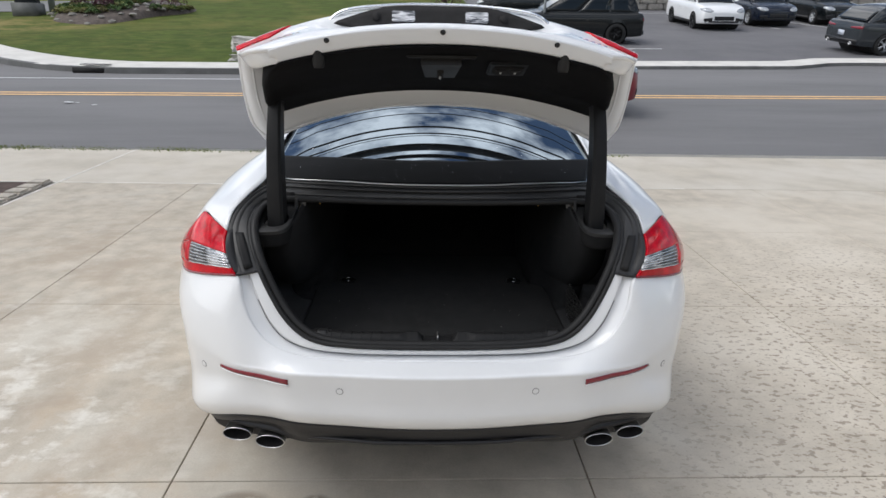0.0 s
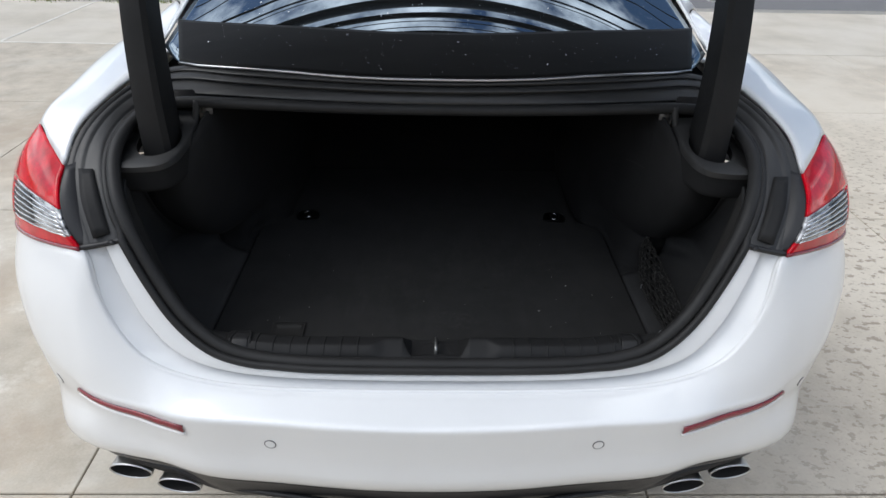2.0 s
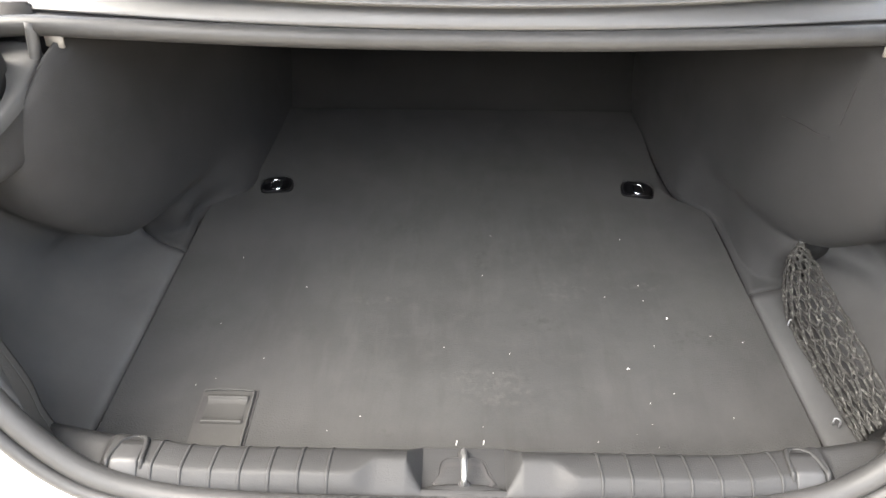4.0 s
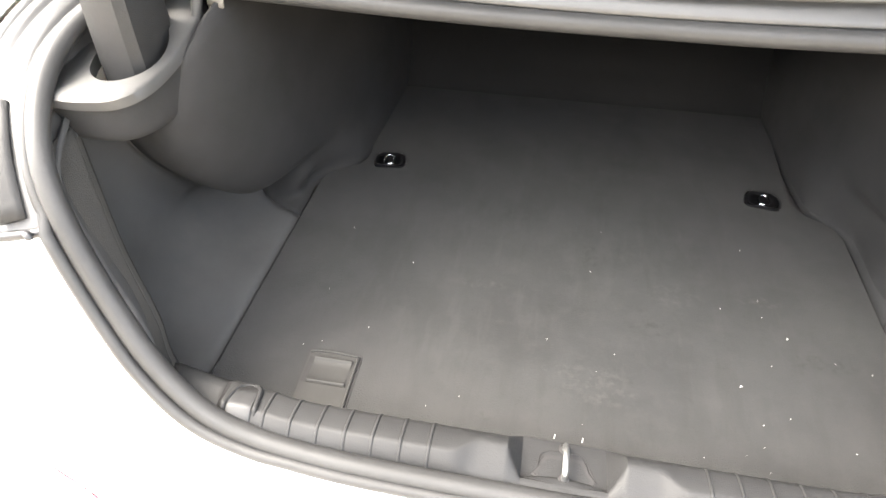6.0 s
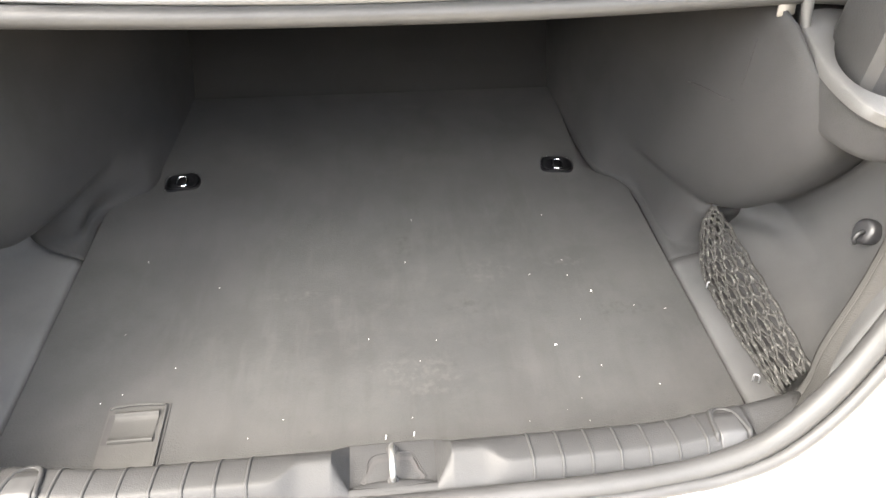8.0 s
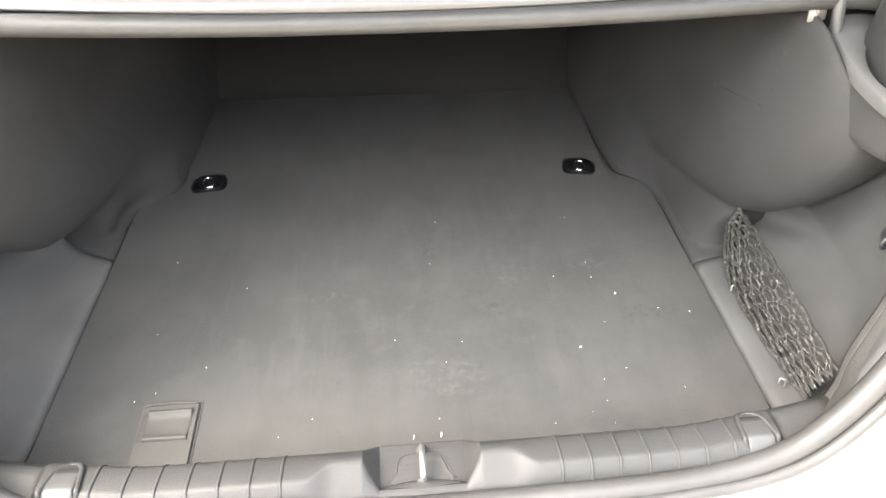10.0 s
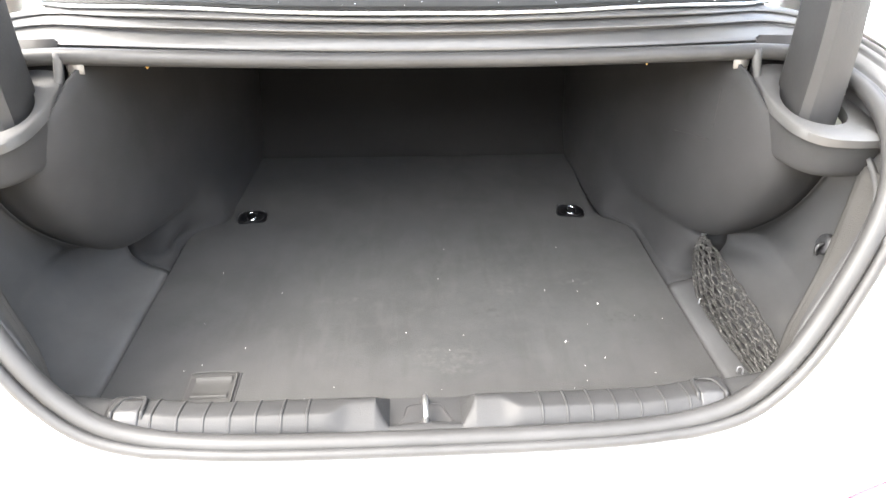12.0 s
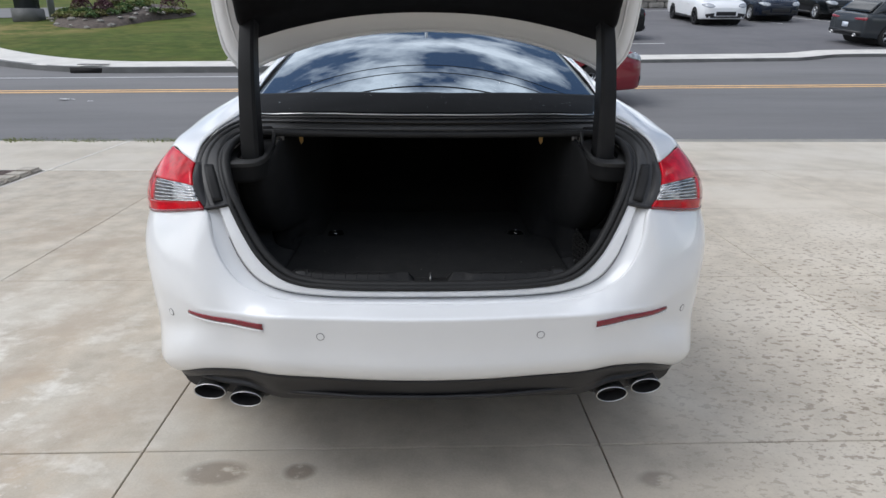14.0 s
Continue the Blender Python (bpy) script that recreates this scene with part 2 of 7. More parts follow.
CHROME = material("chrome", (0.82, 0.83, 0.85), rough=0.10, metal=1.0, var=0.03, scale=8, fine=200)
STEEL = material("brushed_steel", (0.55, 0.55, 0.55), rough=0.3, metal=1.0, var=0.05, scale=8, fine=200)
# matt black: soot in the pipes, black parts, and painted shade in hollows and wells
SOOT_SHADE_BLACK = material("soot_shade_black", (0.012, 0.011, 0.011), rough=0.8, var=0.2, scale=20, fine=100)
GLASS_TINT = material("tinted_glass", (0.006, 0.007, 0.008), rough=0.002, var=0.05, scale=3, fine=100, ior=3.6, spec=0.5)
GLASS_TINT.node_tree.nodes["Principled BSDF"].inputs["Specular Tint"].default_value = (0.76, 0.89, 1.0, 1)
CAR_GLASS = material("car_glass", (0.010, 0.013, 0.015), rough=0.03, var=0.05, scale=3, fine=100, ior=1.45)
RED_LENS = material("red_lens", (0.60, 0.0005, 0.012), rough=0.10, var=0.38, scale=16, fine=110, coat=0.28, spec=0.18)
RED_DARK = material("dark_red_reflector", (0.20, 0.006, 0.018), rough=0.25, var=0.15, scale=40, fine=300, coat=0.6)
CLEAR_LENS = material("clear_lens", (0.70, 0.72, 0.75), rough=0.08, metal=0.55, var=0.55, scale=60, fine=120, bump=1.0, coat=1.0,
                      second=(0.12, 0.125, 0.135), second_scale=42, lo=0.50, hi=0.60, stretch=(0.45, 0.45, 2.4))
NET = material("elastic_net_cord", (0.0150, 0.0145, 0.0138), rough=0.55, var=0.35, scale=160, fine=420, spec=0.3,
               second=(0.070, 0.068, 0.064), second_scale=210, lo=0.54, hi=0.62)
LINT = material("white_lint", (0.50, 0.495, 0.48), rough=0.9, var=0.05)
TYRE = material("tyre_rubber", (0.018, 0.018, 0.018), rough=0.75, var=0.2, scale=10, fine=80)
HEADLAMP = material("headlamp_glass", (0.46, 0.48, 0.50), rough=0.12, metal=0.3, var=0.45, scale=14, fine=60, coat=0.8)
STRIKER = material("satin_steel", (0.26, 0.26, 0.255), rough=0.38, metal=0.9, var=0.10, scale=60, fine=400)
RIM = material("alloy_rim", (0.60, 0.61, 0.63), rough=0.28, metal=1.0, var=0.05)
RIM_DARK = material("black_alloy_rim", (0.03, 0.03, 0.032), rough=0.3, metal=0.6, var=0.05)
PAINT_RED = material("red_paint", (0.21, 0.012, 0.022), rough=0.35, var=0.04, scale=2, fine=300, coat=0.7)
PAINT_BLACK = material("black_paint", (0.006, 0.008, 0.009), rough=0.25, var=0.05, scale=2, fine=300, coat=0.35, spec=0.35)
PAINT_NAVY = material("navy_paint", (0.009, 0.014, 0.026), rough=0.25, var=0.05, scale=2, fine=300, coat=0.35, spec=0.35)
PAINT_GREY = material("dark_grey_paint", (0.030, 0.035, 0.040), rough=0.25, var=0.05, scale=2, fine=300, coat=0.4, spec=0.35)
PLATE_BLANK = material("blank_plate", (0.62, 0.66, 0.74), rough=0.4, var=0.05, scale=12)
BADGE_BLUE = material("blue_badge", (0.16, 0.28, 0.50), rough=0.2, metal=0.8, var=0.05)
DARK_METAL = material("dark_metal_mark", (0.16, 0.16, 0.17), rough=0.35, metal=0.7, var=0.05)
WALL_STONE = material("retaining_wall", (0.30, 0.28, 0.25), rough=0.9, var=0.3, scale=4, fine=30, bump=0.8)
STUCCO = material("stucco", (0.36, 0.335, 0.30), rough=0.9, var=0.08, scale=1.5, fine=40, bump=0.3)
WOOD_POLE = material("steel_pole", (0.30, 0.31, 0.32), rough=0.5, metal=0.4, var=0.1)
TRIM = material("opening_trim_plastic", (0.0330, 0.0327, 0.0325), rough=0.45, var=0.10, scale=14, fine=500, bump=0.06)
LID_REFLECTION = material("dark_lid_reflection", (0.006, 0.0057, 0.0053), rough=0.55, var=0.25, scale=6, fine=60, ior=1.5, spec=0.10, stretch=(0.15, 1, 1))
JAMB = material("grey_flock", (0.0360, 0.0350, 0.0335), rough=0.95, var=0.10, scale=12, fine=500, bump=0.3, spec=0.1)
PALE_TAG = material("pale_tag", (0.105, 0.100, 0.092), rough=0.5, var=0.05, scale=20)
PLATE_DARK = material("smooth_grey_plastic", (0.0215, 0.0213, 0.0216), rough=0.45, var=0.06, scale=20, fine=600, spec=0.3)
LIP_GREY = material("grey_finger_lip", (0.0270, 0.0264, 0.0254), rough=0.55, var=0.10, scale=30, fine=600, bump=0.10, spec=0.15)
CUP_BLACK = material("gloss_black_plastic", (0.004, 0.004, 0.0045), rough=0.3, var=0.1, spec=0.3)
AMBER = material("amber_plastic", (0.70, 0.42, 0.12), rough=0.35, var=0.1)
CABLE = material("cable", (0.02, 0.02, 0.02), rough=0.6, var=0.1)


# ---- helpers for shapes ----
def smooth_curve(pts, n=6, closed=False):
    """Catmull-Rom curve through the points, n steps for each stretch."""
    pts = [Vector(p) for p in pts]
    out = []
    k = len(pts)
    last = k if closed else k - 1
    for i in range(last):
        p1, p2 = pts[i], pts[(i + 1) % k]
        p0 = pts[(i - 1) % k] if closed or i > 0 else p1 * 2 - p2
        p3 = pts[(i + 2) % k] if closed or i + 2 < k else p2 * 2 - p1
        for j in range(n):
            t = j / n
            out.append(0.5 * (2 * p1 + (p2 - p0) * t + (2 * p0 - 5 * p1 + 4 * p2 - p3) * t * t + (3 * p1 - p0 - 3 * p2 + p3) * t ** 3))
    if not closed:
        out.append(pts[-1])
    return out


def patch(bm, rows, nu=4, nv=4, mirror=False, flip=False):
    """A smooth surface through a net of points. With mirror, rows run from the middle to one side."""
    dense = []
    for r in rows:
        r = [Vector(p) for p in r]
        if mirror and abs(r[0].x) < 1e-6:
            r2 = smooth_curve([Vector((-r[1].x, r[1].y, r[1].z))] + r, nu)[nu:]
        elif mirror and abs(r[-1].x) < 1e-6:
            r2 = smooth_curve(r + [Vector((-r[-2].x, r[-2].y, r[-2].z))], nu)[:-nu]
        else:
            r2 = smooth_curve(r, nu)
        dense.append(r2)
    cols = [smooth_curve([r[i] for r in dense], nv) for i in range(len(dense[0]))]
    for side in ((1, -1) if mirror else (1,)):
        vs = [[bm.verts.new((p.x * side, p.y, p.z)) for p in c] for c in cols]
        for a, b in zip(vs, vs[1:]):
            for i in range(len(a) - 1):
                f = [a[i], b[i], b[i + 1], a[i + 1]]
                if (side < 0) != flip:
                    f.reverse()
                try:
                    bm.faces.new(f)
                except ValueError:
                    pass
    bmesh.ops.remove_doubles(bm, verts=bm.verts, dist=0.0004)
    return bm


def box(bm, centre, size, bevel=0.0, m=None, seg=2):
    made = bmesh.ops.create_cube(bm, size=1.0)["verts"]
    for v in made:
        v.co = Vector((v.co.x * size[0], v.co.y * size[1], v.co.z * size[2]))
    if bevel:
        edges = list({e for v in made for e in v.link_edges})
        made = list({v for f in bmesh.ops.bevel(bm, geom=edges, offset=bevel, segments=seg, affect="EDGES")["faces"] for v in f.verts} | {v for v in made if v.is_valid})
    t = Matrix.Translation(centre) if m is None else Matrix.Translation(centre) @ m
    for v in made:
        v.co = t @ v.co
    return bm


def tube(bm, path, radius, sides=8, closed=False, caps=True, flat=(1.0, 1.0), up=(0, 0, 1)):
    """A round or oval bar along a path. flat: its half-widths across and up as shares of the radius."""
    path = [Vector(p) for p in path]
    k = len(path)
    rings = []
    for i, p in enumerate(path):
        a = path[i - 1] if closed or i else p
        b = path[(i + 1) % k] if closed or i < k - 1 else p
        d = (b - a).normalized()
        s = d.cross(Vector(up))
        if s.length < 1e-4:
            s = d.cross(Vector((0, 1, 0)))
        s.normalize()
        u = s.cross(d)
        r = radius[i] if isinstance(radius, (list, tuple)) else radius
        rings.append([bm.verts.new(p + s * math.cos(2 * math.pi * j / sides) * r * flat[0] + u * math.sin(2 * math.pi * j / sides) * r * flat[1]) for j in range(sides)])
    pairs = list(zip(rings, rings[1:])) + ([(rings[-1], rings[0])] if closed else [])
    for a, b in pairs:
        for j in range(sides):
            bm.faces.new([a[j], a[(j + 1) % sides], b[(j + 1) % sides], b[j]])
    if caps and not closed:
        bm.faces.new(list(reversed(rings[0])))
        bm.faces.new(rings[-1])
    return bm


def turned(bm, profile, steps=24, m=None):
    """A body of revolution about z. profile: (radius, z) pairs."""
    rings = [[bm.verts.new((r * math.cos(2 * math.pi * j / steps), r * math.sin(2 * math.pi * j / steps), z)) for j in range(steps)] for r, z in profile]
    for a, b in zip(rings, rings[1:]):
        for j in range(steps):
            bm.faces.new([a[j], a[(j + 1) % steps], b[(j + 1) % steps], b[j]])
    if m is not None:
        for ring in rings:
            for v in ring:
                v.co = m @ v.co
    return bm


def prism(bm, outline, depth, m=None):
    """A flat outline in x and y, raised by depth along z."""
    lo = [bm.verts.new((x, y, 0)) for x, y in outline]
    hi = [bm.verts.new((x, y, depth)) for x, y in outline]
    k = len(lo)
    bm.faces.new(list(reversed(lo)))
    bm.faces.new(hi)
    for i in range(k):
        bm.faces.new([lo[i], lo[(i + 1) % k], hi[(i + 1) % k], hi[i]])
    if m is not None:
        for v in lo + hi:
            v.co = m @ v.co
    return bm


def mesh_of(name, bm, mat, smooth=True):
    bmesh.ops.recalc_face_normals(bm, faces=bm.faces)
    me = bpy.data.meshes.new(name)
    bm.to_mesh(me)
    bm.free()
    me.materials.append(mat)
    if smooth:
        me.polygons.foreach_set("use_smooth", [True] * len(me.polygons))
    return me


def part(name, bm, mat, parent, label="", smooth=True, thick=0.0, sharp=None):
    ob = new(name, mesh_of(name, bm, mat, smooth))
    ob.parent = parent
    if label:
        ob["label"] = label
    if thick:
        mod = ob.modifiers.new("thickness", "SOLIDIFY")
        mod.thickness = thick
        mod.offset = 0
    if sharp is not None:
        ob.data.set_sharp_from_angle(angle=radians(sharp))
    return ob


def thing(name, label, category, group="", kind="", at=None):
    ob = new(name)
    if at is not None:
        ob.matrix_world = at
    return tagged(ob, label, category, group, kind)


def structure(name, bm, mat, label="", category="", smooth=False):
    return tagged(new(name, mesh_of(name, bm, mat, smooth)), label, category, "", "structure")


def both(points):
    """A half path from the middle to the side, carried over to the other side."""
    half = [Vector(p) for p in points]
    return [Vector((-p.x, p.y, p.z)) for p in reversed(half[1:])] + half


# ---- ground ----
def ease(a, b, v):
    t = min(1.0, max(0.0, (v - a) / (b - a)))
    return t * t * (3 - 2 * t)


def height(x, y):
    """Height of the land beyond the driveway: the street and the lot rise gently."""
    y = min(y, 60.0)
    z = 0.055 * max(0.0, min(y, 16.8) - 6.9) + 0.11 * max(0.0, y - 16.8)
    return z + 0.011 * max(-30, min(30, x)) * ease(6.0, 10.0, y)


def sheet(bm, x0, x1, nx, edge0, edge1, ny, lift):
    """A strip of ground between two edges that are functions of x."""
    rows = []
    for j in range(ny + 1):
        row = []
        for i in range(nx + 1):
            x = x0 + (x1 - x0) * i / nx
            y = edge0(x) + (edge1(x) - edge0(x)) * j / ny
            row.append(bm.verts.new((x, y, height(x, y) + lift)))
        rows.append(row)
    for a, b in zip(rows, rows[1:]):
        for i in range(nx):
            bm.faces.new([a[i], a[i + 1], b[i + 1], b[i]])
    return bm


bm = bmesh.new()
xs = [-600, -200, -60, -30, -15, 0, 15, 30, 60, 200, 600]
ys = [-600, -200, -60, -20, -8, 0, 6, 7.5, 10, 13, 16.8, 18, 22, 30, 40, 50, 60, 200, 600]
gv = [[bm.verts.new((x, y, height(x, y) - 0.12)) for x in xs] for y in ys]
for a, b in zip(gv, gv[1:]):
    for i in range(len(xs) - 1):
        bm.faces.new([a[i], a[i + 1], b[i + 1], b[i]])
ground = structure("ground", bm, GRASS, "grassy land that rises beyond the street", "ground", True)

ROAD_NEAR = lambda x: 7.22
bm = bmesh.new()
sheet(bm, -60, 60, 60, ROAD_NEAR, lambda x: 22.0, 10, 0.0)
road = structure("road", bm, ASPHALT, "grey asphalt street with a double yellow line", "road", True)
bm = bmesh.new()
for i in range(120):
    x0, x1 = -60 + i, -59 + i
    bm.faces.new([bm.verts.new(p) for p in ((x0, 7.206, -0.06), (x1, 7.206, -0.06), (x1, 7.225, height(x1, 7.22) + 0.004), (x0, 7.225, height(x0, 7.22) + 0.004))])
structure("road_edge", bm, KERB, "pale concrete edge between the pavement and the street", "road edge")
for dy in (0.0, 0.30):
    bm = bmesh.new()
    sheet(bm, -60, 60, 60, lambda x: 12.24 + dy, lambda x: 12.38 + dy, 1, 0.006)
    tagged(new("yellow_line", mesh_of("yellow_line", bm, YELLOW)), "yellow painted line along the street", "road line", "double yellow line", "structure")
bm = bmesh.new()
sheet(bm, -60, -2, 40, lambda x: 14.95, lambda x: 15.06, 1, 0.006)
tagged(new("white_line", mesh_of("white_line", bm, LINE)), "white painted edge line of the street", "road line", "", "structure")

# far pavement with its kerb: on the lawn's side it bends away, on the lot's side it is a ribbon
KERB_L = lambda x: 16.0 + 0.14 * max(0.0, -8.0 - max(x, -18.0)) ** 1.7
bm = bmesh.new()
sheet(bm, -30, 3.0, 44, KERB_L, lambda x: KERB_L(x) + 1.35 + 0.04 * max(0, -8 - x), 2, 0.15)
structure("pavement_lawn_side", bm, KERB, "pale concrete pavement that bends along the lawn", "pavement")
bm = bmesh.new()
for i in range(60):
    x0, x1 = -30 + i * 0.55, -30 + (i + 1) * 0.55
    a, b = KERB_L(x0), KERB_L(x1)
    q = [(x0, a - 0.012, height(x0, a) - 0.05), (x1, b - 0.012, height(x1, b) - 0.05), (x1, b, height(x1, b) + 0.152), (x0, a, height(x0, a) + 0.152)]
    bm.faces.new([bm.verts.new(p) for p in q])
    q2 = [q[3], q[2], (x1, b + 0.16, height(x1, b + 0.16) + 0.153), (x0, a + 0.16, height(x0, a + 0.16) + 0.153)]
    bm.faces.new([bm.verts.new(p) for p in q2])
structure("kerb_lawn_side", bm, KERB_DARK, "dark weathered concrete kerb of the lawn", "kerb")

KERB_R = lambda x: 17.50 + 0.04 * (x - 6) + 0.65 * ease(11.3, 13.3, x) - 0.03 * max(0.0, x - 14)
KBACK_R = lambda x: KERB_R(x) + 0.95
bm = bmesh.new()
sheet(bm, 3.0, 60, 80, KERB_R, KBACK_R, 2, 0.10)
structure("pavement_lot_side", bm, KERB, "pale concrete pavement along the car lot", "pavement")
bm = bmesh.new()
for i in range(80):
    x0, x1 = 3 + i * 0.7, 3 + (i + 1) * 0.7
    a, b = KERB_R(x0), KERB_R(x1)
    bm.faces.new([bm.verts.new(p) for p in ((x0, a - 0.01, height(x0, a) - 0.05), (x1, b - 0.01, height(x1, b) - 0.05), (x1, b, height(x1, b) + 0.10), (x0, a, height(x0, a) + 0.10))])
structure("kerb_lot_side", bm, KERB_DARK, "low dark kerb of the car lot", "kerb")
bm = bmesh.new()
sheet(bm, 3.0, 60, 60, lambda x: KBACK_R(x) - 0.3, lambda x: 60.0, 30, 0.03)
structure("car_lot", bm, ASPHALT_LOT, "dark asphalt car lot rising behind the street", "car lot", True)
bm = bmesh.new()
sheet(bm, -60, 3.0, 60, lambda x: KERB_L(max(x, -30)) + 1.32 + 0.04 * max(0, -8 - max(x, -30)), lambda x: 60.0, 30, 0.05)
for v in bm.verts:
    v.co.z += 0.05 * noise.noise(v.co * 0.4)
structure("lawn", bm, GRASS, "mown green lawn with dry yellowish patches", "lawn", True)

# drain inlet in the far kerb
inlet = thing("drain_inlet", "dark drain inlet set into the kerb of the lawn", "drain")
# solid black box painted as the shade inside the inlet
bm = bmesh.new()
box(bm, (-9.0, KERB_L(-9.0) - 0.03, height(-9.0, 16.5) + 0.05), (0.95, 0.10, 0.14), 0.01)
part("opening", bm, SOOT_SHADE_BLACK, inlet)
bm = bmesh.new()
box(bm, (-9.0, KERB_L(-9.0) + 0.30, height(-9.0, 17) + 0.155), (0.75, 0.30, 0.02), 0.008)
part("cover", bm, KERB_DARK, inlet, "rusty grey cast cover")


# ---- the white sedan ----
from mathutils.bvhtree import BVHTree

sedan = thing("sedan", "white four-door sedan with open boot lid on the driveway", "car")

# rear bumper skin: rows from the lower edge up to the edge of the boot opening and the tail lights
PLAN = [(0, 0.012), (0.15, 0.017), (0.30, 0.030), (0.44, 0.042), (0.54, 0.075), (0.61, 0.095), (0.66, 0.113), (0.70, 0.132),
        (0.76, 0.168), (0.82, 0.220), (0.868, 0.295), (0.902, 0.40), (0.922, 0.52), (0.934, 0.64)]
TOP = [(0, 0.088, 0.690), (0.15, 0.089, 0.690), (0.31, 0.092, 0.693), (0.43, 0.098, 0.705), (0.524, 0.111, 0.738), (0.578, 0.133, 0.793),
       (0.608, 0.158, 0.861), (0.627, 0.188, 0.932), (0.70, 0.232, 0.918), (0.78, 0.290, 0.900), (0.84, 0.352, 0.887), (0.885, 0.450, 0.880),
       (0.908, 0.545, 0.884), (0.926, 0.64, 0.885)]
LOW = [0.470, 0.470, 0.473, 0.477, 0.476, 0.470, 0.461, 0.448, 0.420, 0.389, 0.370, 0.360, 0.345, 0.325]


def inward(i, d):
    a, b = PLAN[max(0, i - 1)], PLAN[min(len(PLAN) - 1, i + 1)]
    t = Vector((b[0] - a[0], b[1] - a[1])).normalized()
    if i == 0:
        t = Vector((1.0, 0.0))
    return PLAN[i][0] - t.y * d, PLAN[i][1] + t.x * d


rows = []
tuck = [ease(6.5, 11.0, i) for i in range(len(PLAN))]
for z, d, d_side in ((0.0, 0.034, 0.050), (0.018, 0.012, 0.033), (0.055, -0.003, 0.021), (0.10, -0.001, 0.022)):
    rows.append([(*inward(i, d + d_side * tuck[i]), LOW[i] + z) for i in range(len(PLAN))])
CREASE = 0.667
corner = [ease(4.0, 9.0, i) for i in range(len(PLAN))]
for f, f_side, d_mid, d_side in ((0.45, 0.36, -0.002, 0.0245), (0.90, 0.68, -0.0045, 0.0215), (1.03, 0.96, -0.0052, 0.0190), (1.09, 1.22, -0.0022, 0.0170)):
    rows.append([(*inward(i, d_mid + (d_side - d_mid) * c), LOW[i] + 0.10 + (CREASE - LOW[i] - 0.10) * (f + (f_side - f) * c)) for i, c in enumerate(corner)])
crease_row = [Vector(p) for p in rows[-1]]
for f in (0.22, 0.48, 0.74):
    row = []
    for i, p in enumerate(crease_row):
        out = Vector((*inward(i, -1.0), 0)) - Vector((*PLAN[i], 0))
        row.append(tuple(p.lerp(Vector(TOP[i]), f) + out * (-0.001 + 0.015 * ease(2.0, 8.0, i)) * math.sin(math.pi * f)))
    rows.append(row)
rows.append([(p[0], p[1] - 0.003, p[2] - 0.004) for p in TOP])
rows.append(TOP)
rows.append([(p[0] * (0.994 if i < 8 else 1.0), p[1] + 0.006, p[2] - 0.005) for i, p in enumerate(TOP)])
bm = bmesh.new()
patch(bm, rows, 4, 3, mirror=True)
bumper = part("rear_bumper", bm, WHITE, sedan, "white painted rear bumper", thick=0.006)

# painted gutter between the bumper edge and the boot seal
L2 = [(0, 0.104, 0.718), (0.14, 0.104, 0.719), (0.27, 0.107, 0.724), (0.362, 0.114, 0.735), (0.425, 0.125, 0.758), (0.475, 0.145, 0.804), (0.517, 0.170, 0.867), (0.560, 0.203, 0.945)]
L1 = [(x, y - 0.001, z - 0.003) for x, y, z in TOP[:8]]
def groove(f, dy, dz):
    """A line of the gutter between the bumper edge (0) and the seal (1), pushed in by dy and up by dz."""
    return [(a[0] * (1 - f) + b[0] * f, a[1] * (1 - f) + b[1] * f + dy, a[2] * (1 - f) + b[2] * f + dz) for a, b in zip(L1, L2)]
bm = bmesh.new()
patch(bm, [L1, groove(0.05, 0.003, -0.001), groove(0.28, 0.015, -0.006), groove(0.44, 0.021, -0.009), groove(0.48, 0.020, -0.008), groove(0.53, 0.006, 0.0), groove(0.60, 0.003, 0.001), L2, [(p[0], p[1] + (0.05 if p[0] < 0.38 else 0.016), p[2] - 0.03) for p in L2]], 5, 3, mirror=True)
part("boot_gutter", bm, WHITE, sedan, "white painted rain gutter of the boot opening")
bm = bmesh.new()
tube(bm, smooth_curve(both(groove(0.46, 0.0195, -0.0075)[:7]), 3), 0.0012, 6)
part("panel_gap", bm, DARK_METAL, sedan, "thin dark joint between bumper and body")

# black trim of the upper opening, from the tail lights round under the rear window
TRIM_OUT = [(0.622, 0.190, 0.936), (0.655, 0.245, 0.995), (0.676, 0.300, 1.040), (0.668, 0.365, 1.085), (0.640, 0.440, 1.118), (0.600, 0.530, 1.138), (0.54, 0.588, 1.144), (0.42, 0.540, 1.150),
            (0.28, 0.494, 1.156), (0.14, 0.466, 1.158), (0, 0.457, 1.158)]
TRIM_IN = [(0.560, 0.205, 0.947), (0.583, 0.240, 0.995), (0.603, 0.290, 1.035), (0.615, 0.350, 1.065), (0.610, 0.420, 1.087), (0.580, 0.474, 1.101), (0.52, 0.494, 1.106), (0.42, 0.488, 1.106),
           (0.28, 0.473, 1.105), (0.14, 0.465, 1.104), (0, 0.462, 1.104)]
def between(f, dz):
    """A line of the trim between its outer and inner edge: raised by dz along the sides, pushed out rearwards across the top."""
    out = []
    for i, (a, b) in enumerate(zip(TRIM_OUT, TRIM_IN)):
        w = ease(4.0, 6.5, i)
        out.append((a[0] * (1 - f) + b[0] * f, a[1] * (1 - f) + b[1] * f - dz * 1.1 * w, a[2] * (1 - f) + b[2] * f + dz * 0.15 * (1 - w)))
    return out
bm = bmesh.new()
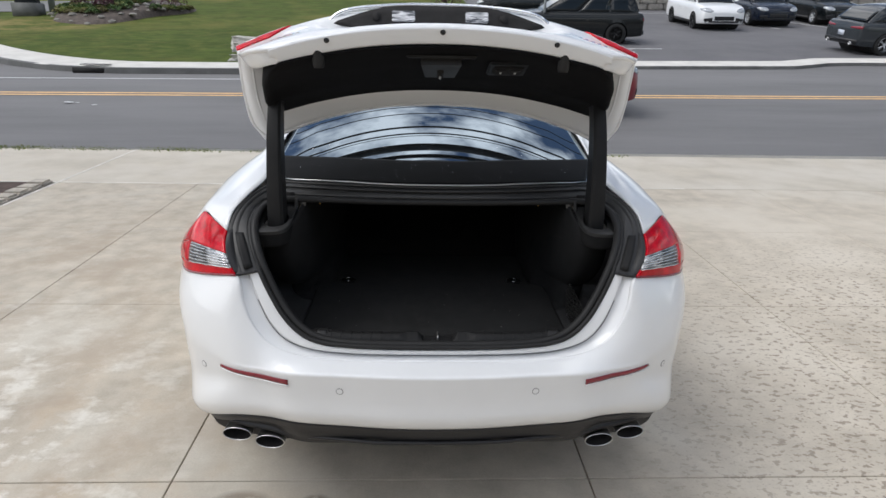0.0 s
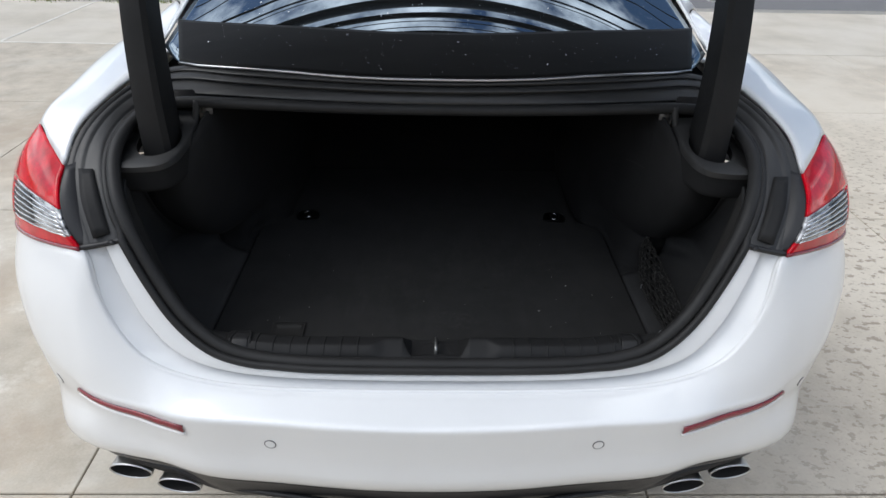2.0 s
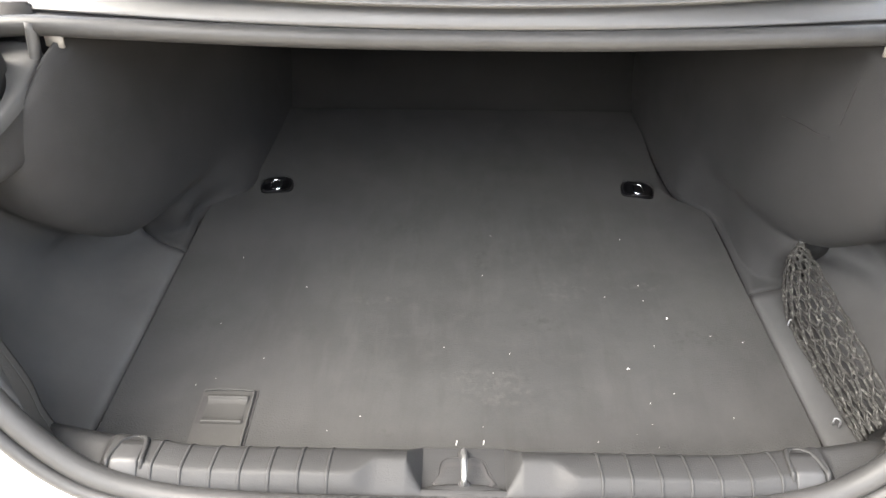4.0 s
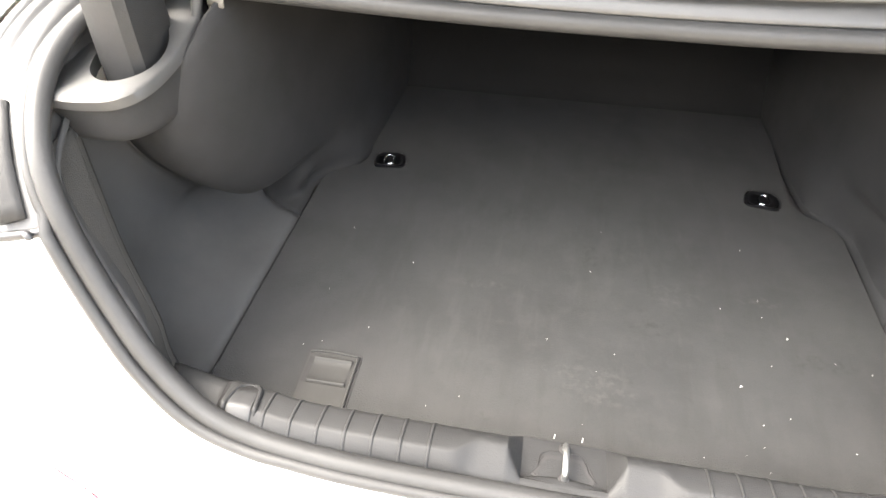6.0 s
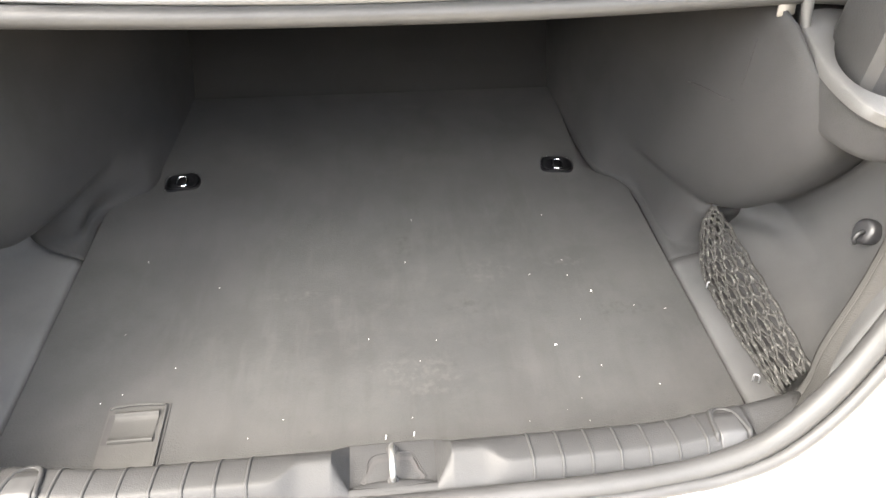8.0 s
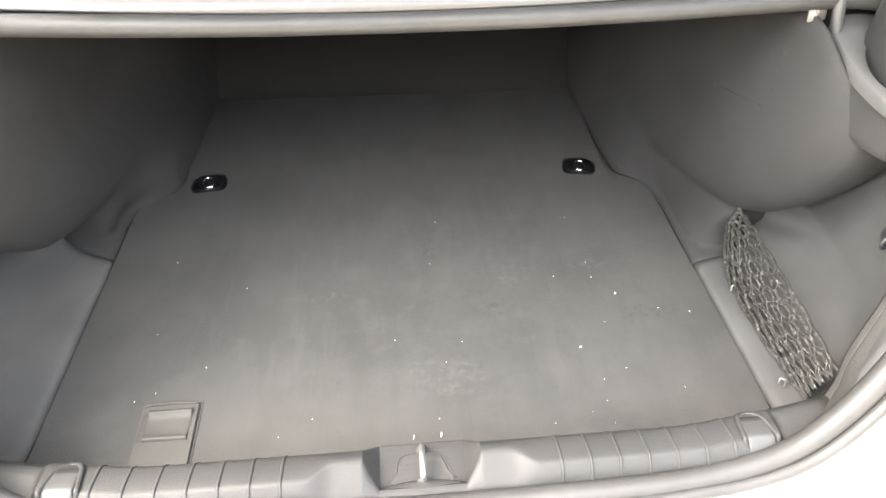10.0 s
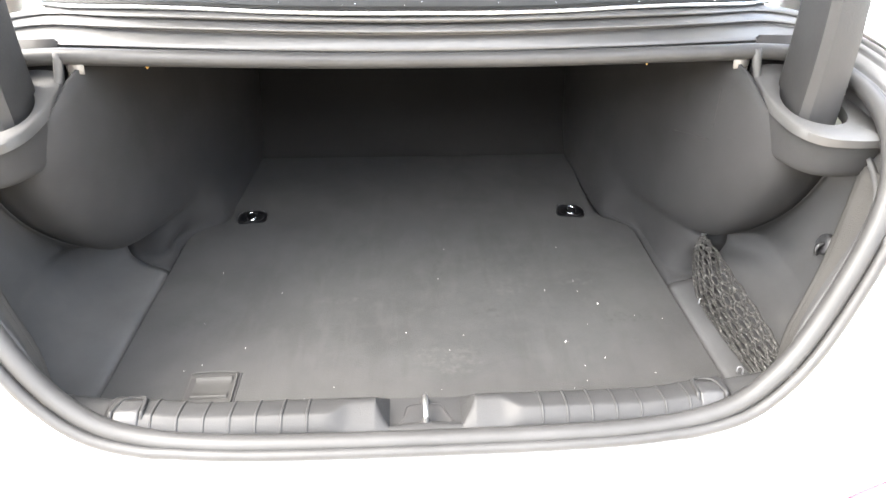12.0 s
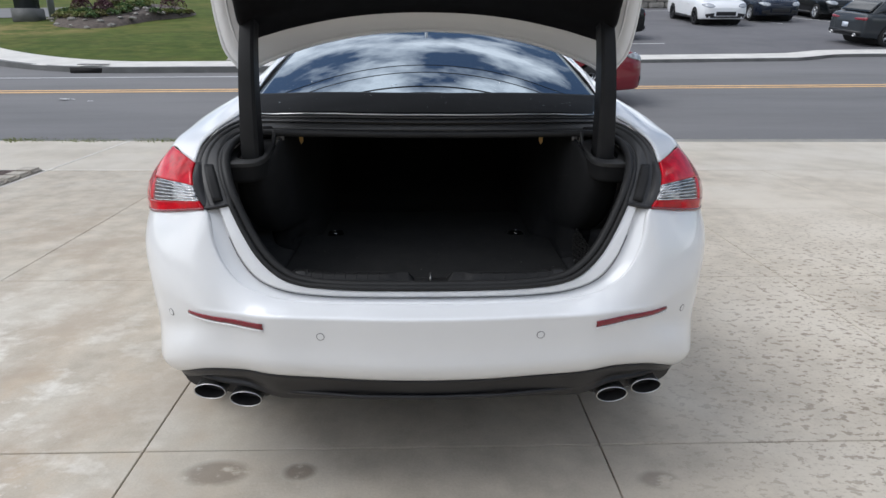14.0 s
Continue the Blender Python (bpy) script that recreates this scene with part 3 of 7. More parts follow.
patch(bm, [TRIM_OUT, between(0.07, 0.006), between(0.15, 0.004), between(0.19, -0.005), between(0.25, 0.004), between(0.36, 0.010), between(0.43, 0.002), between(0.48, -0.004), between(0.58, 0.003), between(0.80, 0.010), between(0.88, 0.004), between(0.93, -0.004), TRIM_IN,
           [(p[0] * 0.97, p[1] + (0.008 if i > 3 else 0.03), p[2] - (0.010 if i > 3 else 0.05)) for i, p in enumerate(TRIM_IN)]], 4, 3, mirror=True)
part("opening_trim", bm, TRIM, sedan, "black plastic trim round the boot opening")
for s in (-1, 1):
    bm = bmesh.new()
    patch(bm, [[(s * (x + 0.002), y - 0.008, z + 0.004) for x, y, z in r] for r in
               ([(0.578, 0.215, 0.950), (0.600, 0.255, 1.000), (0.622, 0.300, 1.034)], [(0.602, 0.203, 0.947), (0.628, 0.246, 0.998), (0.648, 0.300, 1.034)])], 4, 3)
    part("hinge_pad", bm, GREY_PLASTIC, sedan, "dark grey rubber buffer strip", thick=0.006)
    bm = bmesh.new()
    tube(bm, smooth_curve([(s * 0.558, 0.203, 0.944), (s * 0.580, 0.197, 0.941), (s * 0.604, 0.192, 0.938), (s * 0.628, 0.189, 0.935)], 4), 0.0055, 8)
    box(bm, (s * 0.572, 0.192, 0.945), (0.013, 0.008, 0.007), 0.002, pose(0, 0, 0, 0, s * -12, s * 30))
    part("trim_clip", bm, PLASTIC, sedan)

# seal round the opening
SEAL = [(0, 0.116, 0.732), (0.15, 0.116, 0.733), (0.26, 0.118, 0.736), (0.345, 0.125, 0.744), (0.405, 0.136, 0.764), (0.460, 0.157, 0.808), (0.504, 0.183, 0.869), (0.545, 0.214, 0.946),
        (0.570, 0.246, 0.998), (0.590, 0.296, 1.038), (0.598, 0.350, 1.066), (0.592, 0.410, 1.085), (0.565, 0.458, 1.098), (0.51, 0.478, 1.102), (0.42, 0.474, 1.102), (0.28, 0.462, 1.102), (0.14, 0.455, 1.1015), (0, 0.453, 1.1015)]
half = smooth_curve(SEAL, 5)
loop = [Vector((-p.x, p.y, p.z)) for p in reversed(half[1:-1])]
bm = bmesh.new()
tube(bm, half + loop, 0.0125, 10, closed=True, flat=(1.0, 0.9))
seal = part("boot_seal", bm, RUBBER, sedan, "dark rubber seal round the boot opening")
bm = bmesh.new()
ring2 = [p + Vector((0.013 if p.x > 0.3 else 0, -0.014 if p.z < 0.95 else 0.016 * (1 if p.y > 0.42 else -0.3), -0.004)) for p in half]
ring2[0].x = ring2[-1].x = 0.0
tube(bm, ring2 + [Vector((-p.x, p.y, p.z)) for p in reversed(ring2[1:-1])], 0.0075, 8, closed=True)
part("seal_lip", bm, RUBBER, seal)

# rear quarter above the tail lights
Q = [[(0.678, 0.298, 1.043), (0.735, 0.370, 1.056), (0.792, 0.447, 1.063), (0.862, 0.505, 0.985), (0.912, 0.552, 0.887)],
     [(0.672, 0.365, 1.090), (0.735, 0.435, 1.090), (0.795, 0.500, 1.080), (0.872, 0.560, 0.990), (0.920, 0.590, 0.886)],
     [(0.642, 0.445, 1.124), (0.720, 0.530, 1.120), (0.795, 0.595, 1.092), (0.878, 0.640, 0.992), (0.926, 0.655, 0.886)],
     [(0.612, 0.560, 1.148), (0.705, 0.650, 1.148), (0.788, 0.720, 1.112), (0.886, 0.770, 0.994), (0.940, 0.78, 0.886)],
     [(0.618, 0.700, 1.166), (0.690, 0.800, 1.176), (0.776, 0.880, 1.124), (0.890, 0.93, 0.996), (0.948, 0.93, 0.886)],
     [(0.640, 0.900, 1.200), (0.695, 1.000, 1.190), (0.776, 1.080, 1.106), (0.890, 1.10, 0.994), (0.950, 1.10, 0.886)]]
for s in (-1, 1):
    bm = bmesh.new()
    patch(bm, [[(s * x, y, z) for x, y, z in r] for r in Q], 4, 4)
    part("rear_wing", bm, WHITE, sedan, "white painted rear wing", thick=0.006)


# lower sides with wheel arches, shoulder, bonnet
def arch_cut(bm, centres, radius):
    for cy, cz in centres:
        inside = {v for v in bm.verts if (v.co.y - cy) ** 2 + (v.co.z - cz) ** 2 < radius ** 2 and abs(v.co.x) > 0.6}
        bmesh.ops.delete(bm, geom=[f for f in bm.faces if all(v in inside for v in f.verts)], context="FACES")
        for v in bm.verts:
            if v in inside:
                d = Vector((v.co.y - cy, v.co.z - cz))
                if d.length > 1e-5:
                    d *= radius / d.length
                    v.co.y, v.co.z = cy + d.x, cz + d.y


ST = [(0.60, 0.930, 0.886), (0.80, 0.947, 0.886), (1.0, 0.957, 0.886), (1.4, 0.950, 0.88), (2.0, 0.94, 0.87), (2.6, 0.94, 0.86), (3.2, 0.945, 0.85), (3.6, 0.955, 0.84),
      (4.0, 0.96, 0.82), (4.4, 0.93, 0.78), (4.7, 0.85, 0.72), (4.88, 0.70, 0.66), (4.96, 0.45, 0.60), (4.98, 0.0, 0.58)]
rows = []
for y, w, zc in ST:
    rows.append([(max(0, w - 0.09), y, 0.20), (max(0, w - 0.02), y, 0.27), (w, y, 0.45), (w + 0.003 if w else 0, y, 0.62), (max(0, w - 0.006), y, 0.62 + (zc - 0.62) * 0.6), (max(0, w - 0.010), y, zc)])
bm = bmesh.new()
patch(bm, rows, 5, 10, mirror=True)
arch_cut(bm, ((0.99, 0.345), (3.99, 0.345)), 0.385)
part("body_side", bm, WHITE, sedan, "white painted lower body sides", thick=0.006)
rows = []
for y, w, zc, zb, xb in [(1.05, 0.947, 0.886, 1.04, 0.800), (1.4, 0.94, 0.88, 1.02, 0.79), (2.0, 0.93, 0.87, 0.99, 0.79), (2.6, 0.93, 0.86, 0.975, 0.79), (3.1, 0.935, 0.852, 0.965, 0.77)]:
    rows.append([(w, y, zc), (w - 0.03, y, zc + 0.07), (xb + 0.03, y, zb - 0.01), (xb - 0.03, y, zb)])
for s in (-1, 1):
    bm = bmesh.new()
    patch(bm, [[(s * x, y, z) for x, y, z in r] for r in rows], 4, 5)
    part("shoulder", bm, WHITE, sedan, thick=0.006)
rows = []
for y, w, zc, top in [(3.0, 0.935, 0.853, 1.0), (3.4, 0.945, 0.845, 0.985), (3.8, 0.95, 0.83, 0.95), (4.2, 0.94, 0.80, 0.90), (4.55, 0.89, 0.75, 0.82), (4.8, 0.77, 0.69, 0.73), (4.93, 0.55, 0.635, 0.66)]:
    rows.append([(0, y, top), (w * 0.35, y, top - 0.004), (w * 0.65, y, top - 0.03), (w * 0.86, y, (top + zc) / 2 + 0.02), (w - 0.010, y, zc)])
bm = bmesh.new()
patch(bm, rows, 4, 4, mirror=True)
part("bonnet", bm, WHITE, sedan, thick=0.006)
bm = bmesh.new()
box(bm, (0, 2.95, 0.235), (1.55, 3.7, 0.05), 0.02)
part("underbody", bm, SOOT_SHADE_BLACK, sedan)
for cy in (0.99, 3.99):
    for s in (-1, 1):
        bm = bmesh.new()
        turned(bm, [(0.02, -0.14), (0.383, -0.14), (0.386, 0.10)], 28, pose(s * 0.83, cy, 0.345, 0, s * 90, 0))
        part("arch_liner", bm, SOOT_SHADE_BLACK, sedan)

# cabin: roof, rear pillars, windows
rows = [[(0, 1.425, 1.425), (0.25, 1.430, 1.420), (0.44, 1.442, 1.405), (0.535, 1.46, 1.385)],
        [(0, 1.60, 1.447), (0.25, 1.60, 1.442), (0.46, 1.61, 1.425), (0.565, 1.62, 1.392)],
        [(0, 2.0, 1.466), (0.25, 2.0, 1.461), (0.48, 2.0, 1.440), (0.59, 2.0, 1.398)],
        [(0, 2.5, 1.452), (0.25, 2.5, 1.447), (0.48, 2.5, 1.425), (0.59, 2.5, 1.380)],
        [(0, 2.75, 1.420), (0.25, 2.74, 1.415), (0.48, 2.72, 1.392), (0.585, 2.70, 1.348)]]
bm = bmesh.new()
patch(bm, rows, 5, 5, mirror=True)
roof = part("roof", bm, WHITE, sedan, "white painted roof", thick=0.006)
PILLAR = [[(0.618, 0.702, 1.168), (0.640, 0.900, 1.202), (0.705, 1.02, 1.19), (0.765, 1.18, 1.08), (0.770, 1.30, 1.03)],
           [(0.600, 1.00, 1.262), (0.625, 1.12, 1.275), (0.668, 1.25, 1.255), (0.705, 1.38, 1.18), (0.715, 1.48, 1.12)],
           [(0.535, 1.455, 1.388), (0.558, 1.52, 1.392), (0.575, 1.60, 1.392), (0.588, 1.70, 1.390), (0.594, 1.80, 1.388)]]
for s in (-1, 1):
    bm = bmesh.new()
    patch(bm, [[(s * x, y, z) for x, y, z in r] for r in PILLAR], 4, 5)
    part("rear_pillar", bm, WHITE, sedan, "white rear pillar", thick=0.006)
bm = bmesh.new()


def glass_z(x, y):
    """Height of the rear window: a gentle crown along and across."""
    v = (y - 0.622) / 0.80
    return 1.219 + 0.205 * v + 0.048 * v * (1 - v) - (0.207 - 0.03 * v) * x * x


rows = []
for k in range(9):
    row = []
    for x0, x1, y0, y1 in ((0, 0, 0.452, 1.422), (0.1, 0.09, 0.456, 1.423), (0.2, 0.18, 0.472, 1.426), (0.3, 0.27, 0.500, 1.430), (0.4, 0.355, 0.532, 1.436), (0.5, 0.44, 0.570, 1.444), (0.56, 0.49, 0.605, 1.451), (0.611, 0.534, 0.680, 1.459)):
        f = k / 8
        x, y = x0 + (x1 - x0) * f, y0 + (y1 - y0) * f
        row.append((x, y, glass_z(x, y)))
    rows.append(row)
patch(bm, rows, 3, 3, mirror=True)
pane = part("rear_window", bm, GLASS_TINT, sedan, "dark tinted rear window with rain drops", thick=0.002)
# the open lid's dark reflection, painted on the glass as a matte band
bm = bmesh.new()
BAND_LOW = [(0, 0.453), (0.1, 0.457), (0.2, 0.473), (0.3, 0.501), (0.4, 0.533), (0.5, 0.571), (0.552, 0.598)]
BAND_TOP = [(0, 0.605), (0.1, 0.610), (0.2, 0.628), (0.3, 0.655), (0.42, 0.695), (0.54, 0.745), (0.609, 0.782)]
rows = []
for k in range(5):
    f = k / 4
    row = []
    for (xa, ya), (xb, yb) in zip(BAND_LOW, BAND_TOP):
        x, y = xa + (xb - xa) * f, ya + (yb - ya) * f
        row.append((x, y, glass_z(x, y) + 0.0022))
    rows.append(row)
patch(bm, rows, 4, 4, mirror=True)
band = part("reflection_band", bm, LID_REFLECTION, pane, "dark reflection of the lid, painted as a matte band along the foot of the rear window", thick=0.001)
bm = bmesh.new()
tube(bm, both([(x, y - 0.002, glass_z(x, y) - 0.001) for x, y in BAND_LOW]), 0.0030, 6)
part("window_seal", bm, STEEL, sedan, "thin bright strip under the rear window")
bm = bmesh.new()
patch(bm, [[(0, 2.76, 1.418), (0.3, 2.75, 1.410), (0.57, 2.71, 1.350)], [(0, 3.15, 1.20), (0.35, 3.13, 1.19), (0.66, 3.06, 1.14)], [(0, 3.48, 0.985), (0.4, 3.44, 0.982), (0.76, 3.28, 0.965)]], 5, 6, mirror=True)
part("windscreen", bm, CAR_GLASS, sedan, thick=0.005)
for s in (-1, 1):
    bm = bmesh.new()
    patch(bm, [[(s * 0.772, 1.24, 1.045), (s * 0.764, 1.8, 1.01), (s * 0.764, 2.5, 0.985), (s * 0.764, 3.18, 0.97)],
               [(s * 0.715, 1.48, 1.20), (s * 0.690, 1.9, 1.215), (s * 0.688, 2.4, 1.19), (s * 0.70, 2.98, 1.10)],
               [(s * 0.600, 1.80, 1.390), (s * 0.597, 2.0, 1.394), (s * 0.597, 2.4, 1.380), (s * 0.590, 2.70, 1.345)]], 5, 5)
    part("side_window", bm, CAR_GLASS, sedan, thick=0.004)
    bm = bmesh.new()
    tube(bm, smooth_curve([(s * 0.776, 1.24, 1.045), (s * 0.768, 1.8, 1.01), (s * 0.768, 2.5, 0.985), (s * 0.77, 3.18, 0.97)], 5), 0.008, 6)
    part("window_strip", bm, CHROME, sedan)
    bm = bmesh.new()
    patch(bm, [[(s * 0.75, 3.10, 1.00), (s * 0.90, 3.06, 1.01), (s * 0.99, 3.04, 1.03)], [(s * 0.75, 3.12, 1.08), (s * 0.90, 3.12, 1.11), (s * 1.0, 3.08, 1.10)], [(s * 0.75, 3.20, 1.03), (s * 0.90, 3.22, 1.04), (s * 0.99, 3.14, 1.05)],
               [(s * 0.75, 3.10, 1.00), (s * 0.90, 3.06, 1.01), (s * 0.99, 3.04, 1.03)]], 4, 4)
    part("wing_mirror", bm, WHITE, sedan)
    bm = bmesh.new()
    patch(bm, [[(s * 0.60, 4.87, 0.66), (s * 0.75, 4.72, 0.70), (s * 0.88, 4.50, 0.75)], [(s * 0.60, 4.90, 0.62), (s * 0.76, 4.77, 0.65), (s * 0.90, 4.52, 0.70)]], 5, 4)
    part("headlight", bm, CLEAR_LENS, sedan, thick=0.01)
bm = bmesh.new()
patch(bm, [[(x, 4.965 - 0.35 * x * x, 0.60) for x in (-0.42, -0.2, 0, 0.2, 0.42)], [(x * 1.15, 4.985 - 0.32 * x * x, 0.47) for x in (-0.42, -0.2, 0, 0.2, 0.42)], [(x * 0.9, 4.98 - 0.35 * x * x, 0.34) for x in (-0.42, -0.2, 0, 0.2, 0.42)]], 4, 4)
part("grille", bm, PLASTIC, sedan, thick=0.01)
bm = bmesh.new()
prism(bm, [(-0.055, -0.012), (0.055, -0.012), (0.045, 0.008), (0.010, 0.020), (0.006, 0.072), (-0.004, 0.076), (-0.010, 0.020), (-0.045, 0.008)], 0.012, pose(0, 1.54, 1.447, 90, 0, 0))
part("aerial", bm, WHITE, sedan, "white shark-fin aerial")

# wheels
def wheel(parent, at, side, rim_mat, r=0.345, width=0.24, spokes=7):
    ty = new("wheel", mesh_of("wheel", turned(bmesh.new(), [(r * 0.66, -width * 0.46), (r * 0.92, -width * 0.5), (r * 0.985, -width * 0.42), (r, -width * 0.3), (r, width * 0.3), (r * 0.985, width * 0.42), (r * 0.92, width * 0.5), (r * 0.66, width * 0.46)], 32), TYRE))
    ty.parent = parent
    ty.matrix_basis = pose(*at, 0, 90 * side, 0)
    bm = bmesh.new()
    turned(bm, [(r * 0.60, -width * 0.3), (r * 0.62, width * 0.40), (r * 0.67, width * 0.46), (r * 0.655, width * 0.48)], 32)
    turned(bm, [(0.0, width * 0.36), (r * 0.12, width * 0.36), (r * 0.15, width * 0.30)], 16)
    for k in range(spokes):
        a = 360 / spokes * k
        for da in (-7, 7):
            box(bm, (0, 0, 0), (r * 0.56, r * 0.065, 0.03), 0.006, pose(0, 0, width * 0.33, 0, 0, a + da) @ pose(r * 0.36, 0, 0))
    part("rim", bm, rim_mat, ty)
    bm = bmesh.new()
    turned(bm, [(0.0, width * 0.02), (r * 0.60, width * 0.02)], 24)
    part("brake_disc", bm, SOOT_SHADE_BLACK, ty)
    return ty


for cy in (0.99, 3.99):
    for s in (-1, 1):
        wheel(sedan, (s * 0.83, cy, 0.345), s, RIM)

# black lower valance with cut-outs, exhaust pipes, parking sensors, reflectors
bm = bmesh.new()
n = len(PLAN) - 3
v_top = [(*inward(i, 0.020 + 0.050 * tuck[i]), LOW[i] + 0.004) for i in range(n)]
v_a = [(*inward(i, 0.030 + 0.050 * tuck[i]), LOW[i] - 0.020) for i in range(n)]
v_b = [(x, y + (0.030 if x < 0.44 else 0.036), 0.400 if x < 0.44 else 0.424) for x, y in (inward(i, 0.020) for i in range(n))]
v_c = [(x, y + (0.07 if x < 0.44 else 0.050), 0.388 if x < 0.44 else 0.408) for x, y in (inward(i, 0.020) for i in range(n))]
v_d = [(x * 0.98, 0.42 + 0.1 * x, 0.33 if x < 0.44 else 0.40) for x, y in PLAN[:n]]
patch(bm, [v_top, v_a, v_b, v_c, v_d], 4, 3, mirror=True)
valance = part("rear_valance", bm, PLASTIC, sedan, "black plastic rear valance", thick=0.004)
bm = bmesh.new()
tube(bm, both([(0, 0.045, 0.414), (0.2, 0.050, 0.415), (0.40, 0.080, 0.416), (0.455, 0.100, 0.408)]), 0.007, 6)
part("valance_lip", bm, PLASTIC, valance)
for s in (-1, 1):
    # black shroud round the pair of pipes
    bm = bmesh.new()
    oval = smooth_curve([(-0.17, 0.030), (-0.118, 0.032), (-0.06, 0.034), (0.0, 0.034), (0.07, 0.036), (0.112, 0.034), (0.126, 0.016), (0.120, -0.008), (0.09, -0.024), (0.03, -0.028), (-0.03, -0.032), (-0.09, -0.036), (-0.15, -0.026), (-0.19, 0.004)], 4, closed=True)
    prism(bm, [(s * p.x, p.y) for p in oval], 0.106, pose(s * 0.610, 0.290, 0.386, 90, 0, s * 15))
    part("pipe_shroud", bm, PLASTIC, valance, "black plastic shroud round the pipes", sharp=40)
    for x, y in ((0.549, 0.155), (0.664, 0.185)):
        pm = pose(s * x, y, 0.368 + 0.08 * (x - 0.55), 90, 0, 0) @ pose(0, 0, 0, 9, s * 8, s * -4)
        ov = Matrix.Diagonal((0.93, 0.53, 1.0, 1.0))
        bm = bmesh.new()
        turned(bm, [(0.046, -0.30), (0.050, -0.02), (0.0535, 0.020), (0.0545, 0.026), (0.0538, 0.030), (0.0518, 0.030), (0.0516, 0.026), (0.0506, 0.020), (0.049, 0.0), (0.047, -0.25)], 36, pm @ ov)
        pipe = part("exhaust_pipe", bm, STEEL, sedan, "polished oval exhaust tip")
        bm = bmesh.new()
        turned(bm, [(0.0514, 0.0275), (0.0500, 0.022), (0.0475, 0.0), (0.0455, -0.20), (0.0, -0.21)], 30, pm @ ov)
        part("pipe_bore", bm, SOOT_SHADE_BLACK, pipe, "soot-black inside of the pipe")


bumper_tree = BVHTree.FromPolygons([v.co for v in bumper.data.vertices], [list(p.vertices) for p in bumper.data.polygons])


def on_bumper(x, z, lift):
    """The bumper's skin at x and z, seen from behind, raised by lift along its outward direction."""
    place, normal, _, _ = bumper_tree.ray_cast(Vector((x, -1.0, z)), Vector((0, 1, 0)))
    if normal.y > 0:
        normal = -normal
    return place + normal * (lift + 0.003), normal


for s in (-1, 1):
    for x, z in ((0.30, 0.620), (0.756, 0.624)):
        place, normal = on_bumper(s * x, z, 0.0)
        m = Matrix.Translation(place) @ normal.to_track_quat("Z", "Y").to_matrix().to_4x4()
        bm = bmesh.new()
        turned(bm, [(0.0, 0.0012), (0.0093, 0.0012), (0.0095, -0.004)], 20, m)
        sensor = part("parking_sensor", bm, WHITE, sedan, "round white parking sensor", sharp=25)
        bm = bmesh.new()
        turned(bm, [(0.0096, -0.003), (0.0096, 0.0011), (0.0112, 0.0011), (0.0112, -0.003)], 20, m)
        part("sensor_ring", bm, DARK_METAL, sensor)
    up, mid_line, dn = [], [], []
    for x, zu, zd in ((0.456, 0.653, 0.636), (0.50, 0.6545, 0.638), (0.55, 0.6560, 0.6405), (0.60, 0.6562, 0.6420), (0.645, 0.6560, 0.6435), (0.682, 0.6555, 0.6460)):
        up.append(on_bumper(s * x, zu, 0.0015)[0])
        mid_line.append(on_bumper(s * x, (zu + zd) / 2, 0.0035)[0])
        dn.append(on_bumper(s * x, zd, 0.0015)[0])
    bm = bmesh.new()
    patch(bm, [up, mid_line, dn], 4, 3)
    part("reflector", bm, RED_DARK, sedan, "narrow dark red reflector strip", thick=0.004)
    bm = bmesh.new()
    tube(bm, smooth_curve([p + Vector((0, -0.001, -0.0045)) for p in dn], 4), 0.0032, 6)
    part("reflector_lip", bm, WHITE, sedan)


